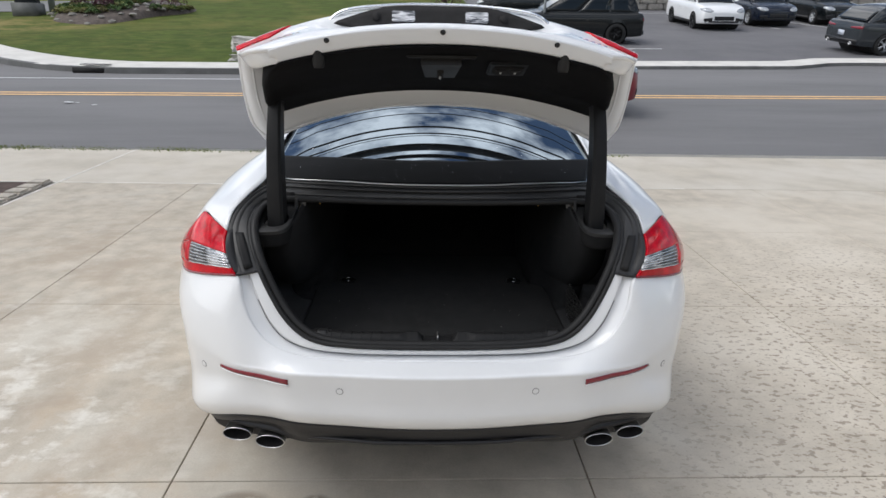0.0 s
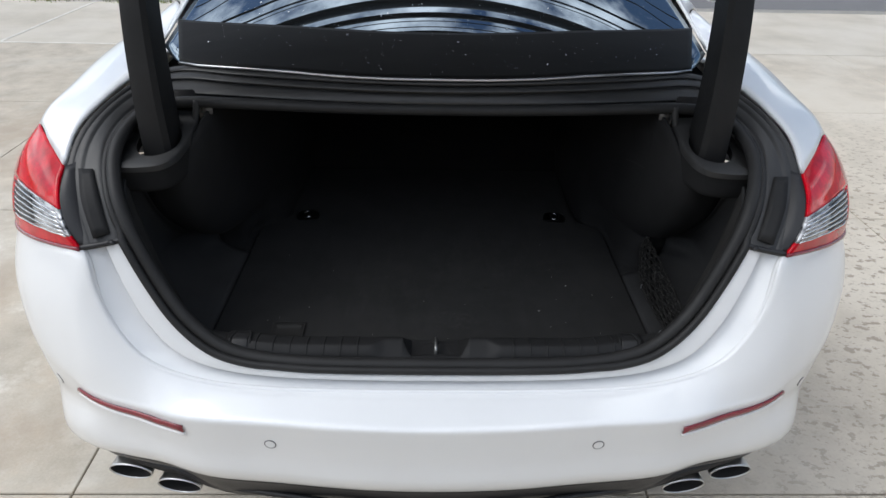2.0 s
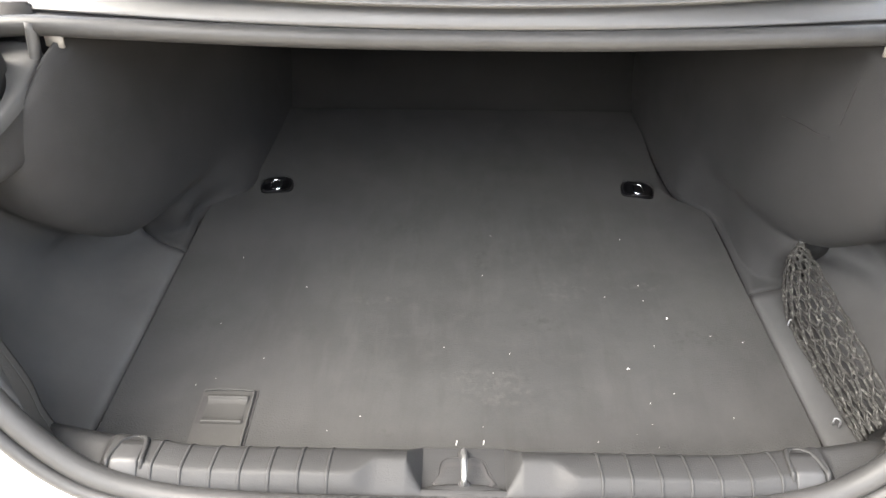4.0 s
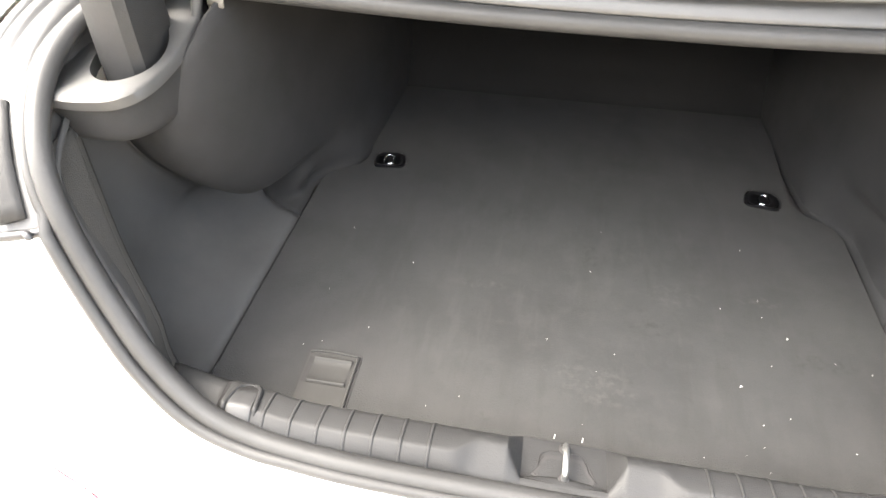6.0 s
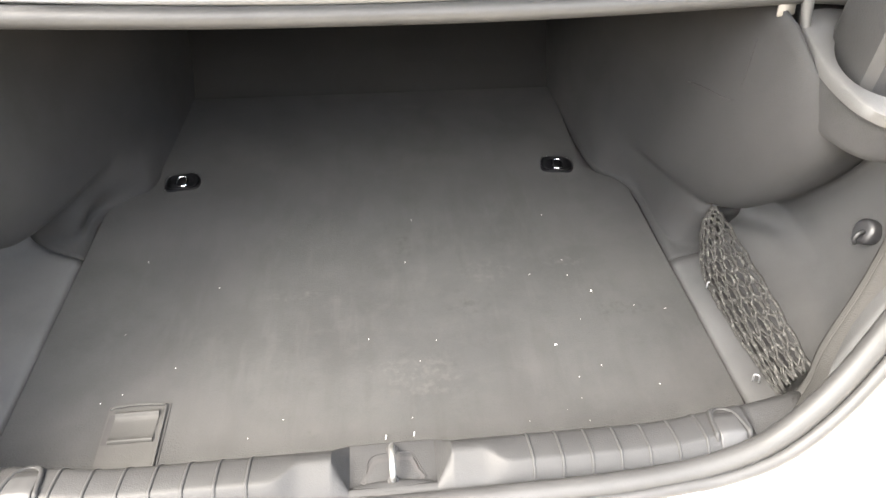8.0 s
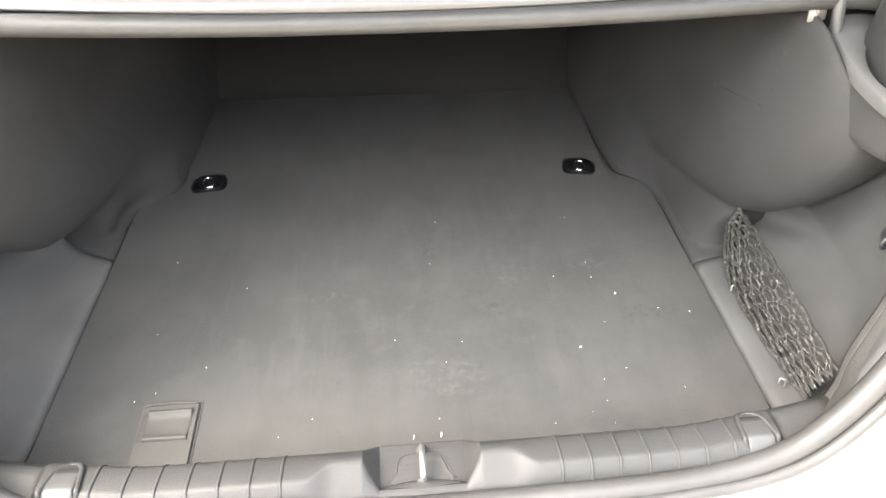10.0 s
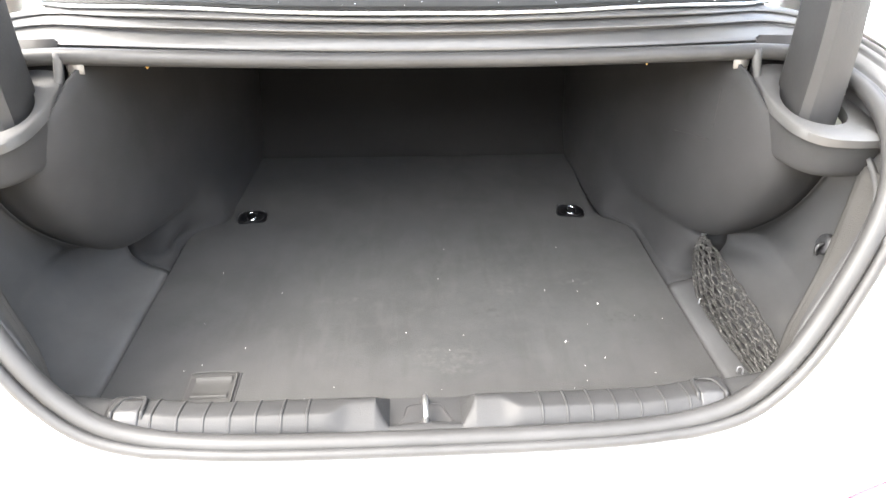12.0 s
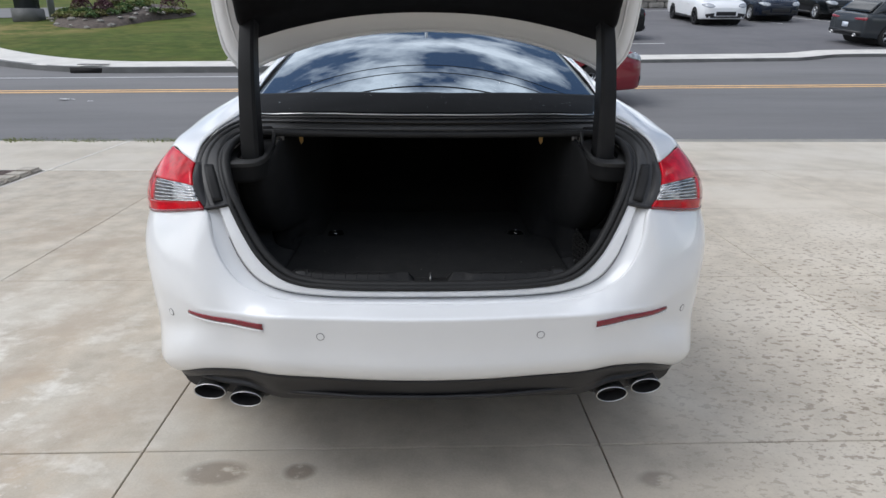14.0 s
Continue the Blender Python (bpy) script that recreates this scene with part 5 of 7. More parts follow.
# side walls: the floor turns up in a wide fillet into a deep pocket, the wheel housing bulges over it
FOOT = {-1: 0.620, 1: 0.535}
for s in (-1, 1):
    fy = FOOT[s]
    seam = -s * 0.008 + 0.4665
    net_rows = [
        (0.664, [(0.430, 0.150), (seam, 0.200), (seam, 0.270), (seam, 0.360), (seam, fy - 0.10), (seam, fy - 0.03), (seam, fy + 0.02), (seam, 0.690), (0.425, 0.745), (0.405, 0.80), (0.395, 1.00), (0.390, 1.30)]),
        (0.672, [(0.436, 0.152), (seam + 0.006, 0.203), (seam + 0.008, 0.272), (seam + 0.010, 0.360), (seam + 0.010, fy - 0.10), (seam + 0.010, fy - 0.03), (seam + 0.008, fy + 0.02), (seam + 0.004, 0.692), (0.426, 0.747), (0.406, 0.80), (0.396, 1.00), (0.390, 1.30)]),
        (0.676, [(0.440, 0.155), (0.485, 0.208), (0.515, 0.276), (0.530, 0.360), (0.530, fy - 0.085), (0.515, fy - 0.02), (seam + 0.014, fy + 0.02), (seam + 0.008, 0.694), (0.427, 0.750), (0.407, 0.80), (0.397, 1.00), (0.390, 1.30)]),
        (0.688, [(0.442, 0.157), (0.500, 0.216), (0.555, 0.282), (0.575, 0.365), (0.575, fy - 0.065), (0.545, fy - 0.005), (seam + 0.018, fy + 0.016), (seam + 0.010, 0.694), (0.428, 0.752), (0.408, 0.80), (0.398, 1.00), (0.390, 1.30)]),
        (0.716, [(0.446, 0.160), (0.506, 0.222), (0.578, 0.287), (0.606, 0.375), (0.602, fy - 0.055), (0.555, fy + 0.003), (0.486, fy + 0.012), (0.466, 0.692), (0.428, 0.760), (0.410, 0.82), (0.400, 1.00), (0.390, 1.30)]),
        (0.748, [(0.450, 0.164), (0.508, 0.226), (0.584, 0.290), (0.618, 0.380), (0.612, fy - 0.060), (0.556, fy - 0.010), (0.492, fy + 0.000), (0.466, 0.680), (0.440, 0.750), (0.420, 0.83), (0.400, 1.00), (0.390, 1.30)]),
        (0.768, [(0.456, 0.167), (0.510, 0.228), (0.586, 0.290), (0.620, 0.380), (0.614, 0.505), (0.560, 0.532), (0.502, 0.530), (0.468, 0.610), (0.447, 0.725), (0.424, 0.83), (0.400, 1.00), (0.390, 1.30)]),
        (0.790, [(0.464, 0.171), (0.514, 0.231), (0.589, 0.289), (0.623, 0.375), (0.614, 0.488), (0.570, 0.500), (0.508, 0.492), (0.468, 0.570), (0.447, 0.720), (0.425, 0.83), (0.400, 1.00), (0.390, 1.30)]),
        (0.840, [(0.484, 0.184), (0.528, 0.240), (0.595, 0.287), (0.626, 0.362), (0.612, 0.452), (0.585, 0.455), (0.508, 0.442), (0.465, 0.525), (0.447, 0.710), (0.426, 0.83), (0.400, 1.00), (0.390, 1.30)]),
        (0.900, [(0.520, 0.206), (0.552, 0.254), (0.603, 0.287), (0.624, 0.345), (0.610, 0.415), (0.590, 0.415), (0.508, 0.402), (0.464, 0.490), (0.446, 0.700), (0.426, 0.83), (0.400, 1.00), (0.390, 1.30)]),
        (0.980, [(0.556, 0.240), (0.582, 0.276), (0.608, 0.298), (0.615, 0.328), (0.604, 0.375), (0.585, 0.382), (0.505, 0.376), (0.463, 0.470), (0.446, 0.695), (0.426, 0.83), (0.400, 1.00), (0.390, 1.30)]),
        (1.090, [(0.590, 0.330), (0.595, 0.340), (0.598, 0.350), (0.597, 0.362), (0.585, 0.375), (0.560, 0.385), (0.500, 0.400), (0.462, 0.480), (0.445, 0.695), (0.426, 0.83), (0.400, 1.00), (0.390, 1.30)])]
    grid = [[(s * x, y, min(z, 1.012 if i < 5 else 1.03 if i < 7 else 1.10)) for i, (x, y) in enumerate(r)] for z, r in net_rows]
    bm = bmesh.new()
    # side trim split in two, so that the housing carries its shade as colour
    patch(bm, [r[:6] for r in grid], 4, 4)
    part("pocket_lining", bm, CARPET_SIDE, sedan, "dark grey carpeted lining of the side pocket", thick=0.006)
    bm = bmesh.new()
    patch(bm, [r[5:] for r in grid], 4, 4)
    side = part("housing_cover", bm, CARPET_SIDE_SHADED, sedan, "carpeted cover over the wheel housing, with its shade put into a darker carpet", thick=0.006)
    wall_tree = BVHTree.FromPolygons([v.co for v in side.data.vertices], [list(p.vertices) for p in side.data.polygons])
    for seam_path in () if s < 0 else ([(0.60, 0.935), (0.55, 0.949), (0.520, 0.955), (0.495, 0.962)], [(0.488, 0.985), (0.489, 1.010), (0.492, 1.045)]):
        line = []
        for y, z, _ in smooth_curve([(y, z, 0) for y, z in seam_path], 5):
            place = wall_tree.ray_cast(Vector((0, y, z)), Vector((s, 0, 0)))[0]
            if place:
                line.append(place - Vector((s * 0.0032, 0, 0)))
        if len(line) > 2:
            bm = bmesh.new()
            tube(bm, line, 0.0006, 5)
            part("wall_seam", bm, SOOT_SHADE_BLACK, side)
    # jamb strip between the seal and the side wall
    bm = bmesh.new()
    jamb_in = [(0.420, 0.172, 0.690), (0.462, 0.186, 0.735), (0.478, 0.196, 0.765), (0.492, 0.216, 0.802), (0.531, 0.250, 0.870), (0.566, 0.290, 0.945), (0.588, 0.318, 0.995)]
    jamb_out = [(0.350, 0.128, 0.738), (0.405, 0.142, 0.752), (0.438, 0.152, 0.780), (0.460, 0.164, 0.808), (0.502, 0.190, 0.869), (0.543, 0.222, 0.946), (0.572, 0.262, 1.005)]
    patch(bm, [[(s * x, y, z) for x, y, z in r] for r in
               ([(x + 0.006, y + 0.014, z - 0.004) for x, y, z in jamb_in], [(x + 0.001, y + 0.001, z) for x, y, z in jamb_in], jamb_in,
                [tuple(Vector(a).lerp(Vector(b), 0.5) + Vector((0.002, 0, 0))) for a, b in zip(jamb_in, jamb_out)], jamb_out)], 4, 4)
    part("opening_jamb", bm, JAMB, sedan, "grey flocked strip inside the boot seal", thick=0.003)
    # plate round the hinge well
    def rise(y):
        return 0.08 * (y - 0.32) + 2.2 * max(0.0, y - 0.36) ** 2
    bm = bmesh.new()
    outline = smooth_curve([(0.602, 0.306), (0.582, 0.303), (0.550, 0.303), (0.516, 0.312), (0.497, 0.340), (0.491, 0.385), (0.486, 0.435), (0.487, 0.472), (0.53, 0.480), (0.585, 0.462), (0.606, 0.40)], 5, closed=True)
    lo, hi = 1.028, 1.042
    k = len(outline)
    inner_edge = [Vector((0.5445, 0.395)).lerp(Vector((p.x, p.y)), 0.94) for p in outline]
    out_hi = [bm.verts.new((s * p.x, p.y, hi + rise(p.y) - 0.003)) for p in outline]
    out_top = [bm.verts.new((s * p.x, p.y, hi + rise(p.y))) for p in inner_edge]
    out_lo = [bm.verts.new((s * (p.x * 0.997), p.y + 0.002, lo + rise(p.y))) for p in outline]
    hole_hi = []
    for p in outline:
        a = math.atan2(p.y - 0.400, p.x - 0.5445)
        hole_hi.append(bm.verts.new((s * (0.5420 + 0.040 * math.cos(a)), 0.398 + 0.056 * math.sin(a), hi + rise(0.398 + 0.056 * math.sin(a)))))
    hole_lo = [bm.verts.new((v.co.x, v.co.y, v.co.z - 0.016)) for v in hole_hi]
    for i in range(k):
        j = (i + 1) % k
        bm.faces.new([out_lo[i], out_lo[j], out_hi[j], out_hi[i]])
        bm.faces.new([out_hi[i], out_hi[j], out_top[j], out_top[i]])
        bm.faces.new([out_top[i], out_top[j], hole_hi[j], hole_hi[i]])
        bm.faces.new([hole_hi[i], hole_hi[j], hole_lo[j], hole_lo[i]])
    hinge_plate = part("hinge_plate", bm, PLATE_GREY, sedan, "grey plastic plate round the hinge well", sharp=50)
    bm = bmesh.new()
    prof2 = [[(s * p.x * q, p.y + d, lo + rise(p.y) - h) for p in smooth_curve([(0.604, 0.312), (0.552, 0.308), (0.518, 0.318), (0.500, 0.346), (0.491, 0.390), (0.486, 0.440)], 5)] for q, d, h in ((1.0, 0.002, 0.0), (1.0, 0.005, 0.018), (1.004, 0.012, 0.046), (1.02, 0.026, 0.052))]
    patch(bm, prof2, 1, 4)
    part("plate_skirt", bm, CARPET_SIDE_SHADED, hinge_plate, "carpeted skirt under the plate")
    # post that carries the plate's inner end, pale tag beside it, black box as the shade behind the arm
    bm = bmesh.new()
    tube(bm, smooth_curve([(s * 0.490, 0.458, 1.060), (s * 0.487, 0.464, 1.080), (s * 0.484, 0.472, 1.108)], 4), 0.0065, 8)
    part("bracket", bm, PLATE_GREY, hinge_plate, "small grey bracket")
    bm = bmesh.new()
    box(bm, (s * 0.466, 0.474, 1.091), (0.024, 0.004, 0.022), 0.001, pose(0, 0, 0, -12, 0, s * 14))
    part("tag", bm, PALE_TAG, hinge_plate, "small pale grey tag")
    bm = bmesh.new()
    box(bm, (s * 0.530, 0.500, 1.070), (0.070, 0.012, 0.10), 0.003)
    part("hollow", bm, SOOT_SHADE_BLACK, hinge_plate, "black box in place of the shaded hollow behind the arm")
    # tie-down eye in its black cup
    cx = 0.336 if s > 0 else -0.354
    bm = bmesh.new()
    cup = smooth_curve([(-0.030, -0.024), (0.0, -0.026), (0.028, -0.025), (0.034, 0.0), (0.024, 0.024), (0.0, 0.026), (-0.026, 0.024), (-0.034, 0.0)], 3, closed=True)
    k = len(cup)
    rim_pts = []
    for q, z in ((1.0, -0.004), (1.0, 0.003), (0.92, 0.0045), (0.80, 0.0035), (0.72, 0.0015), (0.60, 0.0010)):
        rim_pts.append([bm.verts.new(pose(cx, 0.775, FLOOR_Z, 0, 0, s * -8) @ Vector((p.x * 0.90 * q, p.y * 0.90 * q, z))) for p in cup])
    for a, b in zip(rim_pts, rim_pts[1:]):
        for i in range(k):
            bm.faces.new([a[i], a[(i + 1) % k], b[(i + 1) % k], b[i]])
    bm.faces.new(rim_pts[-1])
    cupo = part("tie_down_cup", bm, CUP_BLACK, mat_lid, "black tie-down cup with a bright wire eye", sharp=50)
    bm = bmesh.new()
    tube(bm, smooth_curve([(cx - 0.008, 0.762, FLOOR_Z + 0.004), (cx + 0.008, 0.762, FLOOR_Z + 0.004), (cx + 0.007, 0.780, FLOOR_Z + 0.008), (cx - 0.007, 0.781, FLOOR_Z + 0.008)], 4, closed=True), 0.0016, 6, closed=True)
    part("wire_eye", bm, CHROME, cupo)

# sill cover with its ribs, end buttons and the sunk striker well
def sill_z(x, k):
    """Place across the sill cover: k runs from the seal (0) to the boot floor (9)."""
    e = abs(x)
    y0 = 0.25 * max(0.0, e - 0.30) ** 1.35
    lift = 0.006 * ease(0.26, 0.36, e) + 0.03 * max(0.0, e - 0.36)
    ribbed = [(0.123, 0.720), (0.126, 0.730), (0.131, 0.742), (0.140, 0.7505), (0.147, 0.7525), (0.170, 0.7475), (0.178, 0.741), (0.184, 0.728), (0.190, 0.690), (0.193, 0.664)]
    broad = [(0.123, 0.720), (0.126, 0.730), (0.134, 0.738), (0.154, 0.749), (0.163, 0.7520), (0.171, 0.7485), (0.178, 0.741), (0.184, 0.728), (0.190, 0.690), (0.193, 0.664)]
    sunk = [(0.123, 0.718), (0.125, 0.725), (0.129, 0.731), (0.136, 0.733), (0.143, 0.7255), (0.166, 0.7240), (0.189, 0.7235), (0.193, 0.719), (0.196, 0.690), (0.198, 0.664)]
    f = ease(0.094, 0.124, e)
    p = Vector(broad[k]).lerp(Vector(ribbed[k]), f)
    p = Vector(sunk[k]).lerp(p, min(1.0, max(0.0, (e - 0.047) / 0.017)))
    p += Vector((y0, lift * (1.0 if 1 < k < 7 else 0.3)))
    if e > 0.388 and 1 < k < 7:
        p.y -= 0.016 * ease(0.388, 0.400, e) * (1.0 if k < 5 else 0.45)
    return p.x, p.y


xs = [0.478, 0.455, 0.43, 0.405, 0.400, 0.396, 0.392, 0.388, 0.375, 0.36] + [0.34 - 0.02 * k for k in range(11)] + [0.130, 0.124, 0.118, 0.112, 0.106, 0.100, 0.094, 0.080, 0.0660, 0.0640, 0.0620, 0.0490, 0.0470, 0.0450, 0.03, 0.015]
xs = [-x for x in xs] + [0.0] + list(reversed(xs))
bm = bmesh.new()
cols = [smooth_curve([(x, *sill_z(x, k)) for k in range(10)], 3) for x in xs]
vs = [[bm.verts.new(p) for p in c] for c in cols]
for a, b in zip(vs, vs[1:]):
    for i in range(len(a) - 1):
        bm.faces.new([a[i], b[i], b[i + 1], a[i + 1]])
sill = part("sill_cover", bm, GREY_PLASTIC, sedan, "ribbed dark grey plastic cover on the boot sill", thick=0.003, sharp=38)
for s in (-1, 1):
    for k in range(7):
        x = s * (0.147 + 0.0315 * k)
        bm = bmesh.new()
        tube(bm, smooth_curve([(x, sill_z(x, q)[0], sill_z(x, q)[1] + 0.0012) for q in range(1, 9)], 4), 0.0021, 6)
        part("rib", bm, GREY_PLASTIC, sill)
    bm = bmesh.new()
    patch(bm, [[(s * x, sill_z(0.366, q)[0] - 0.001, sill_z(0.366, q)[1] + 0.0022 + dz) for q in (1, 2, 3, 4, 5)] for x, dz in ((0.351, 0.0), (0.358, 0.001), (0.366, 0.001), (0.374, 0.001), (0.381, 0.0))], 3, 3)
    part("end_button", bm, PLATE_DARK, sill, "rounded field at the end of the ribs", thick=0.002)
    bm = bmesh.new()
    rim_line = [(0.3475, 1), (0.3475, 3), (0.348, 4), (0.353, 5), (0.366, 6), (0.379, 5), (0.384, 4), (0.3845, 3), (0.3845, 1)]
    tube(bm, smooth_curve([(s * x, sill_z(0.366, q)[0], sill_z(0.366, q)[1] + 0.002) for x, q in rim_line], 4), 0.0030, 6)
    part("button_rim", bm, GREY_PLASTIC, sill)
# striker well: a seam line, a flat trapezoid ring painted as its shaded wall, a bowed lip in front of it
def flat_ring(bm, outer, inner, z_out, z_in, at):
    k = len(outer)
    a = [bm.verts.new(at @ Vector((p[0], p[1], z_out))) for p in outer]
    b = [bm.verts.new(at @ Vector((p[0], p[1], z_in))) for p in inner]
    for i in range(k):
        bm.faces.new([a[i], a[(i + 1) % k], b[(i + 1) % k], b[i]])
    return a, b


WM = pose(0, 0.166, 0.7262, -1, 0, 0)
bm = bmesh.new()
tube(bm, [WM @ Vector(p) for p in smooth_curve([(-0.029, -0.016, 0), (-0.027, 0.004, 0), (-0.022, 0.011, 0), (-0.012, 0.014, 0), (0.012, 0.014, 0), (0.022, 0.011, 0), (0.028, -0.002, 0), (0.036, -0.018, 0)], 4)], 0.0006, 5)
part("seam_line", bm, SOOT_SHADE_BLACK, sill)
bm = bmesh.new()
hole = smooth_curve([(-0.030, -0.021), (0.030, -0.021), (0.027, -0.008), (0.023, 0.003), (0.017, 0.007), (-0.017, 0.007), (-0.023, 0.003), (-0.027, -0.008)], 3, closed=True)
rim_o = [(p.x * 1.03, p.y * 1.03) for p in hole]
well = [(p.x * 0.86, p.y * 0.80 - 0.003) for p in hole]
flat_ring(bm, rim_o, [(p.x, p.y) for p in hole], 0.0004, 0.0012, WM)
flat_ring(bm, [(p.x, p.y) for p in hole], well, 0.0012, 0.0010, WM)
part("striker_well", bm, SOOT_SHADE_BLACK, sill, "flat black ring painted as the shaded wall of the striker well", sharp=30)
bm = bmesh.new()
prism(bm, well, 0.0012, WM @ pose(0, 0, 0.0004))
part("striker_plate", bm, GREY_PLASTIC, sill, sharp=40)
bm = bmesh.new()
rows = []
for y, z in ((0.145, 0.7245), (0.142, 0.731), (0.138, 0.7335), (0.132, 0.7325), (0.127, 0.728), (0.123, 0.721)):
    rows.append([(x, y - 0.004 * (1 - (x / 0.042) ** 2) * (1 if y < 0.14 else -0.6), z - 0.004 * (abs(x) / 0.042) ** 2) for x in (-0.042, -0.03, -0.015, 0, 0.015, 0.03, 0.042)])
patch(bm, rows, 3, 3)
part("front_lip", bm, GREY_PLASTIC, sill, thick=0.002)
# black discs painted as the shade in the striker's two holes
for y in (0.184, 0.1445):
    bm = bmesh.new()
    turned(bm, [(0.0, 0.0022), (0.0055, 0.0022), (0.0065, 0.0008), (0.0065, -0.004)], 14, pose(0, y, 0.7255 if y > 0.16 else 0.7310))
    part("striker_socket", bm, SOOT_SHADE_BLACK, sill)
bm = bmesh.new()
tube(bm, smooth_curve([(0, 0.184, 0.715), (0, 0.183, 0.732), (0, 0.179, 0.741), (0, 0.170, 0.745), (0, 0.156, 0.7445), (0, 0.147, 0.741), (0, 0.1445, 0.733), (0, 0.144, 0.720)], 4), 0.0034, 10)
part("striker", bm, STRIKER, sill, "bright steel striker loop")

# lift handle of the floor panel
bm = bmesh.new()
prism(bm, [(-0.345, 0.212), (-0.2725, 0.212), (-0.2735, 0.3025), (-0.3485, 0.3025)], 0.0012, pose(0, 0, FLOOR_Z))
part("handle_groove", bm, SOOT_SHADE_BLACK, mat_lid, "dark gap round the handle plate", smooth=False)
bm = bmesh.new()
prism(bm, [(-0.344, 0.212), (-0.275, 0.212), (-0.2765, 0.300), (-0.3465, 0.300)], 0.003, pose(0, 0, FLOOR_Z))
part("floor_handle", bm, LIP_GREY, mat_lid, "grey plastic lift handle plate with a finger well", sharp=30)
bm = bmesh.new()
tube(bm, smooth_curve([(-0.2765, 0.214, FLOOR_Z + 0.0030), (-0.2775, 0.262, FLOOR_Z + 0.0032), (-0.2785, 0.296, FLOOR_Z + 0.0035), (-0.284, 0.2988, FLOOR_Z + 0.0042), (-0.312, 0.3005, FLOOR_Z + 0.0046), (-0.340, 0.2988, FLOOR_Z + 0.0042), (-0.3450, 0.296, FLOOR_Z + 0.0035)], 4), 0.0016, 8)
part("plate_rim", bm, LIP_GREY, mat_lid)
bm = bmesh.new()
lip_rows = [(0.2475, 0.0030), (0.2495, 0.0062), (0.2520, 0.0066), (0.2550, 0.0050), (0.268, 0.0040), (0.282, 0.0046), (0.2855, 0.0075), (0.2880, 0.0078), (0.2905, 0.0060), (0.2915, 0.0030)]
patch(bm, [[(x, y, FLOOR_Z + z) for x in (-0.336, -0.31, -0.284)] for y, z in lip_rows], 3, 2)
part("finger_lip", bm, LIP_GREY, mat_lid, "grey plastic finger lip")
# black strip, the shade along the well's left wall put into colour
bm = bmesh.new()
patch(bm, [[(-0.3435, y, FLOOR_Z + 0.0042), (-0.340, y, FLOOR_Z + 0.0038), (-0.3365, y, FLOOR_Z + 0.0036)] for y in (0.2475, 0.262, 0.276, 0.2885)], 2, 2)
part("finger_well_shade", bm, SOOT_SHADE_BLACK, mat_lid, smooth=False)
# fastening disc with a small hook on the side wall
bm = bmesh.new()
turned(bm, [(0, 0.006), (0.010, 0.0058), (0.0145, 0.0040), (0.0165, 0.0005), (0.0165, -0.010)], 20, pose(0.610, 0.360, 0.846, 0, -75, 0))
tube(bm, smooth_curve([(0.604, 0.356, 0.850), (0.597, 0.355, 0.847), (0.595, 0.354, 0.838), (0.599, 0.354, 0.832)], 4), 0.0030, 8)
part("coat_knob", bm, PLASTIC, sedan, "round black fastening knob on the side wall")

# small amber clips under the upper edge of the opening
for x in (-0.430, 0.384):
    bm = bmesh.new()
    prism(bm, [(-0.007, 0.042), (0.007, 0.042), (0.006, -0.004), (0.0, -0.013), (-0.006, -0.002)], 0.006, pose(x, 0.620, 1.057, 90, 0, 0))
    part("amber_clip", bm, AMBER, sedan, "small amber plastic clip", smooth=False)

# cargo net in front of the side pocket: elastic cords gathered at a hook and spread towards the sill
net = thing("cargo_net", "black elastic cargo net stretched across the side pocket of the boot", "cargo net")
NET_TOP = smooth_curve([(0.509, 0.521, 0.766), (0.510, 0.484, 0.766), (0.510, 0.400, 0.761), (0.509, 0.310, 0.755), (0.506, 0.228, 0.749)], 8)
NET_LOW = smooth_curve([(0.506, 0.522, 0.761), (0.499, 0.514, 0.722), (0.489, 0.455, 0.686), (0.487, 0.355, 0.684), (0.496, 0.232, 0.684)], 8)


def net_point(u, v):
    """A place on the net: u along it from the hook, v from its top cord down to the floor."""
    u = min(1.0, max(0.0, u)) * (len(NET_TOP) - 1)
    i = min(len(NET_TOP) - 2, int(u))
    p = NET_TOP[i].lerp(NET_TOP[i + 1], u - i).lerp(NET_LOW[i].lerp(NET_LOW[i + 1], u - i), v)
    p.x -= 0.010 * math.sin(math.pi * v) * min(1.0, u / 6)
    return p


bm = bmesh.new()
for v in (0, 1):
    tube(bm, [net_point(k / 24, v) + Vector((0, 0, 0.002 * math.sin(1.9 * k))) for k in range(25)], 0.0024, 6)
part("border_cord", bm, NET, net)
rnd = random.Random(4)
STRANDS, KNOTS = 11, 15
sway = [[rnd.uniform(-0.16, 0.16) for _ in range(KNOTS + 1)] for _ in range(STRANDS + 1)]
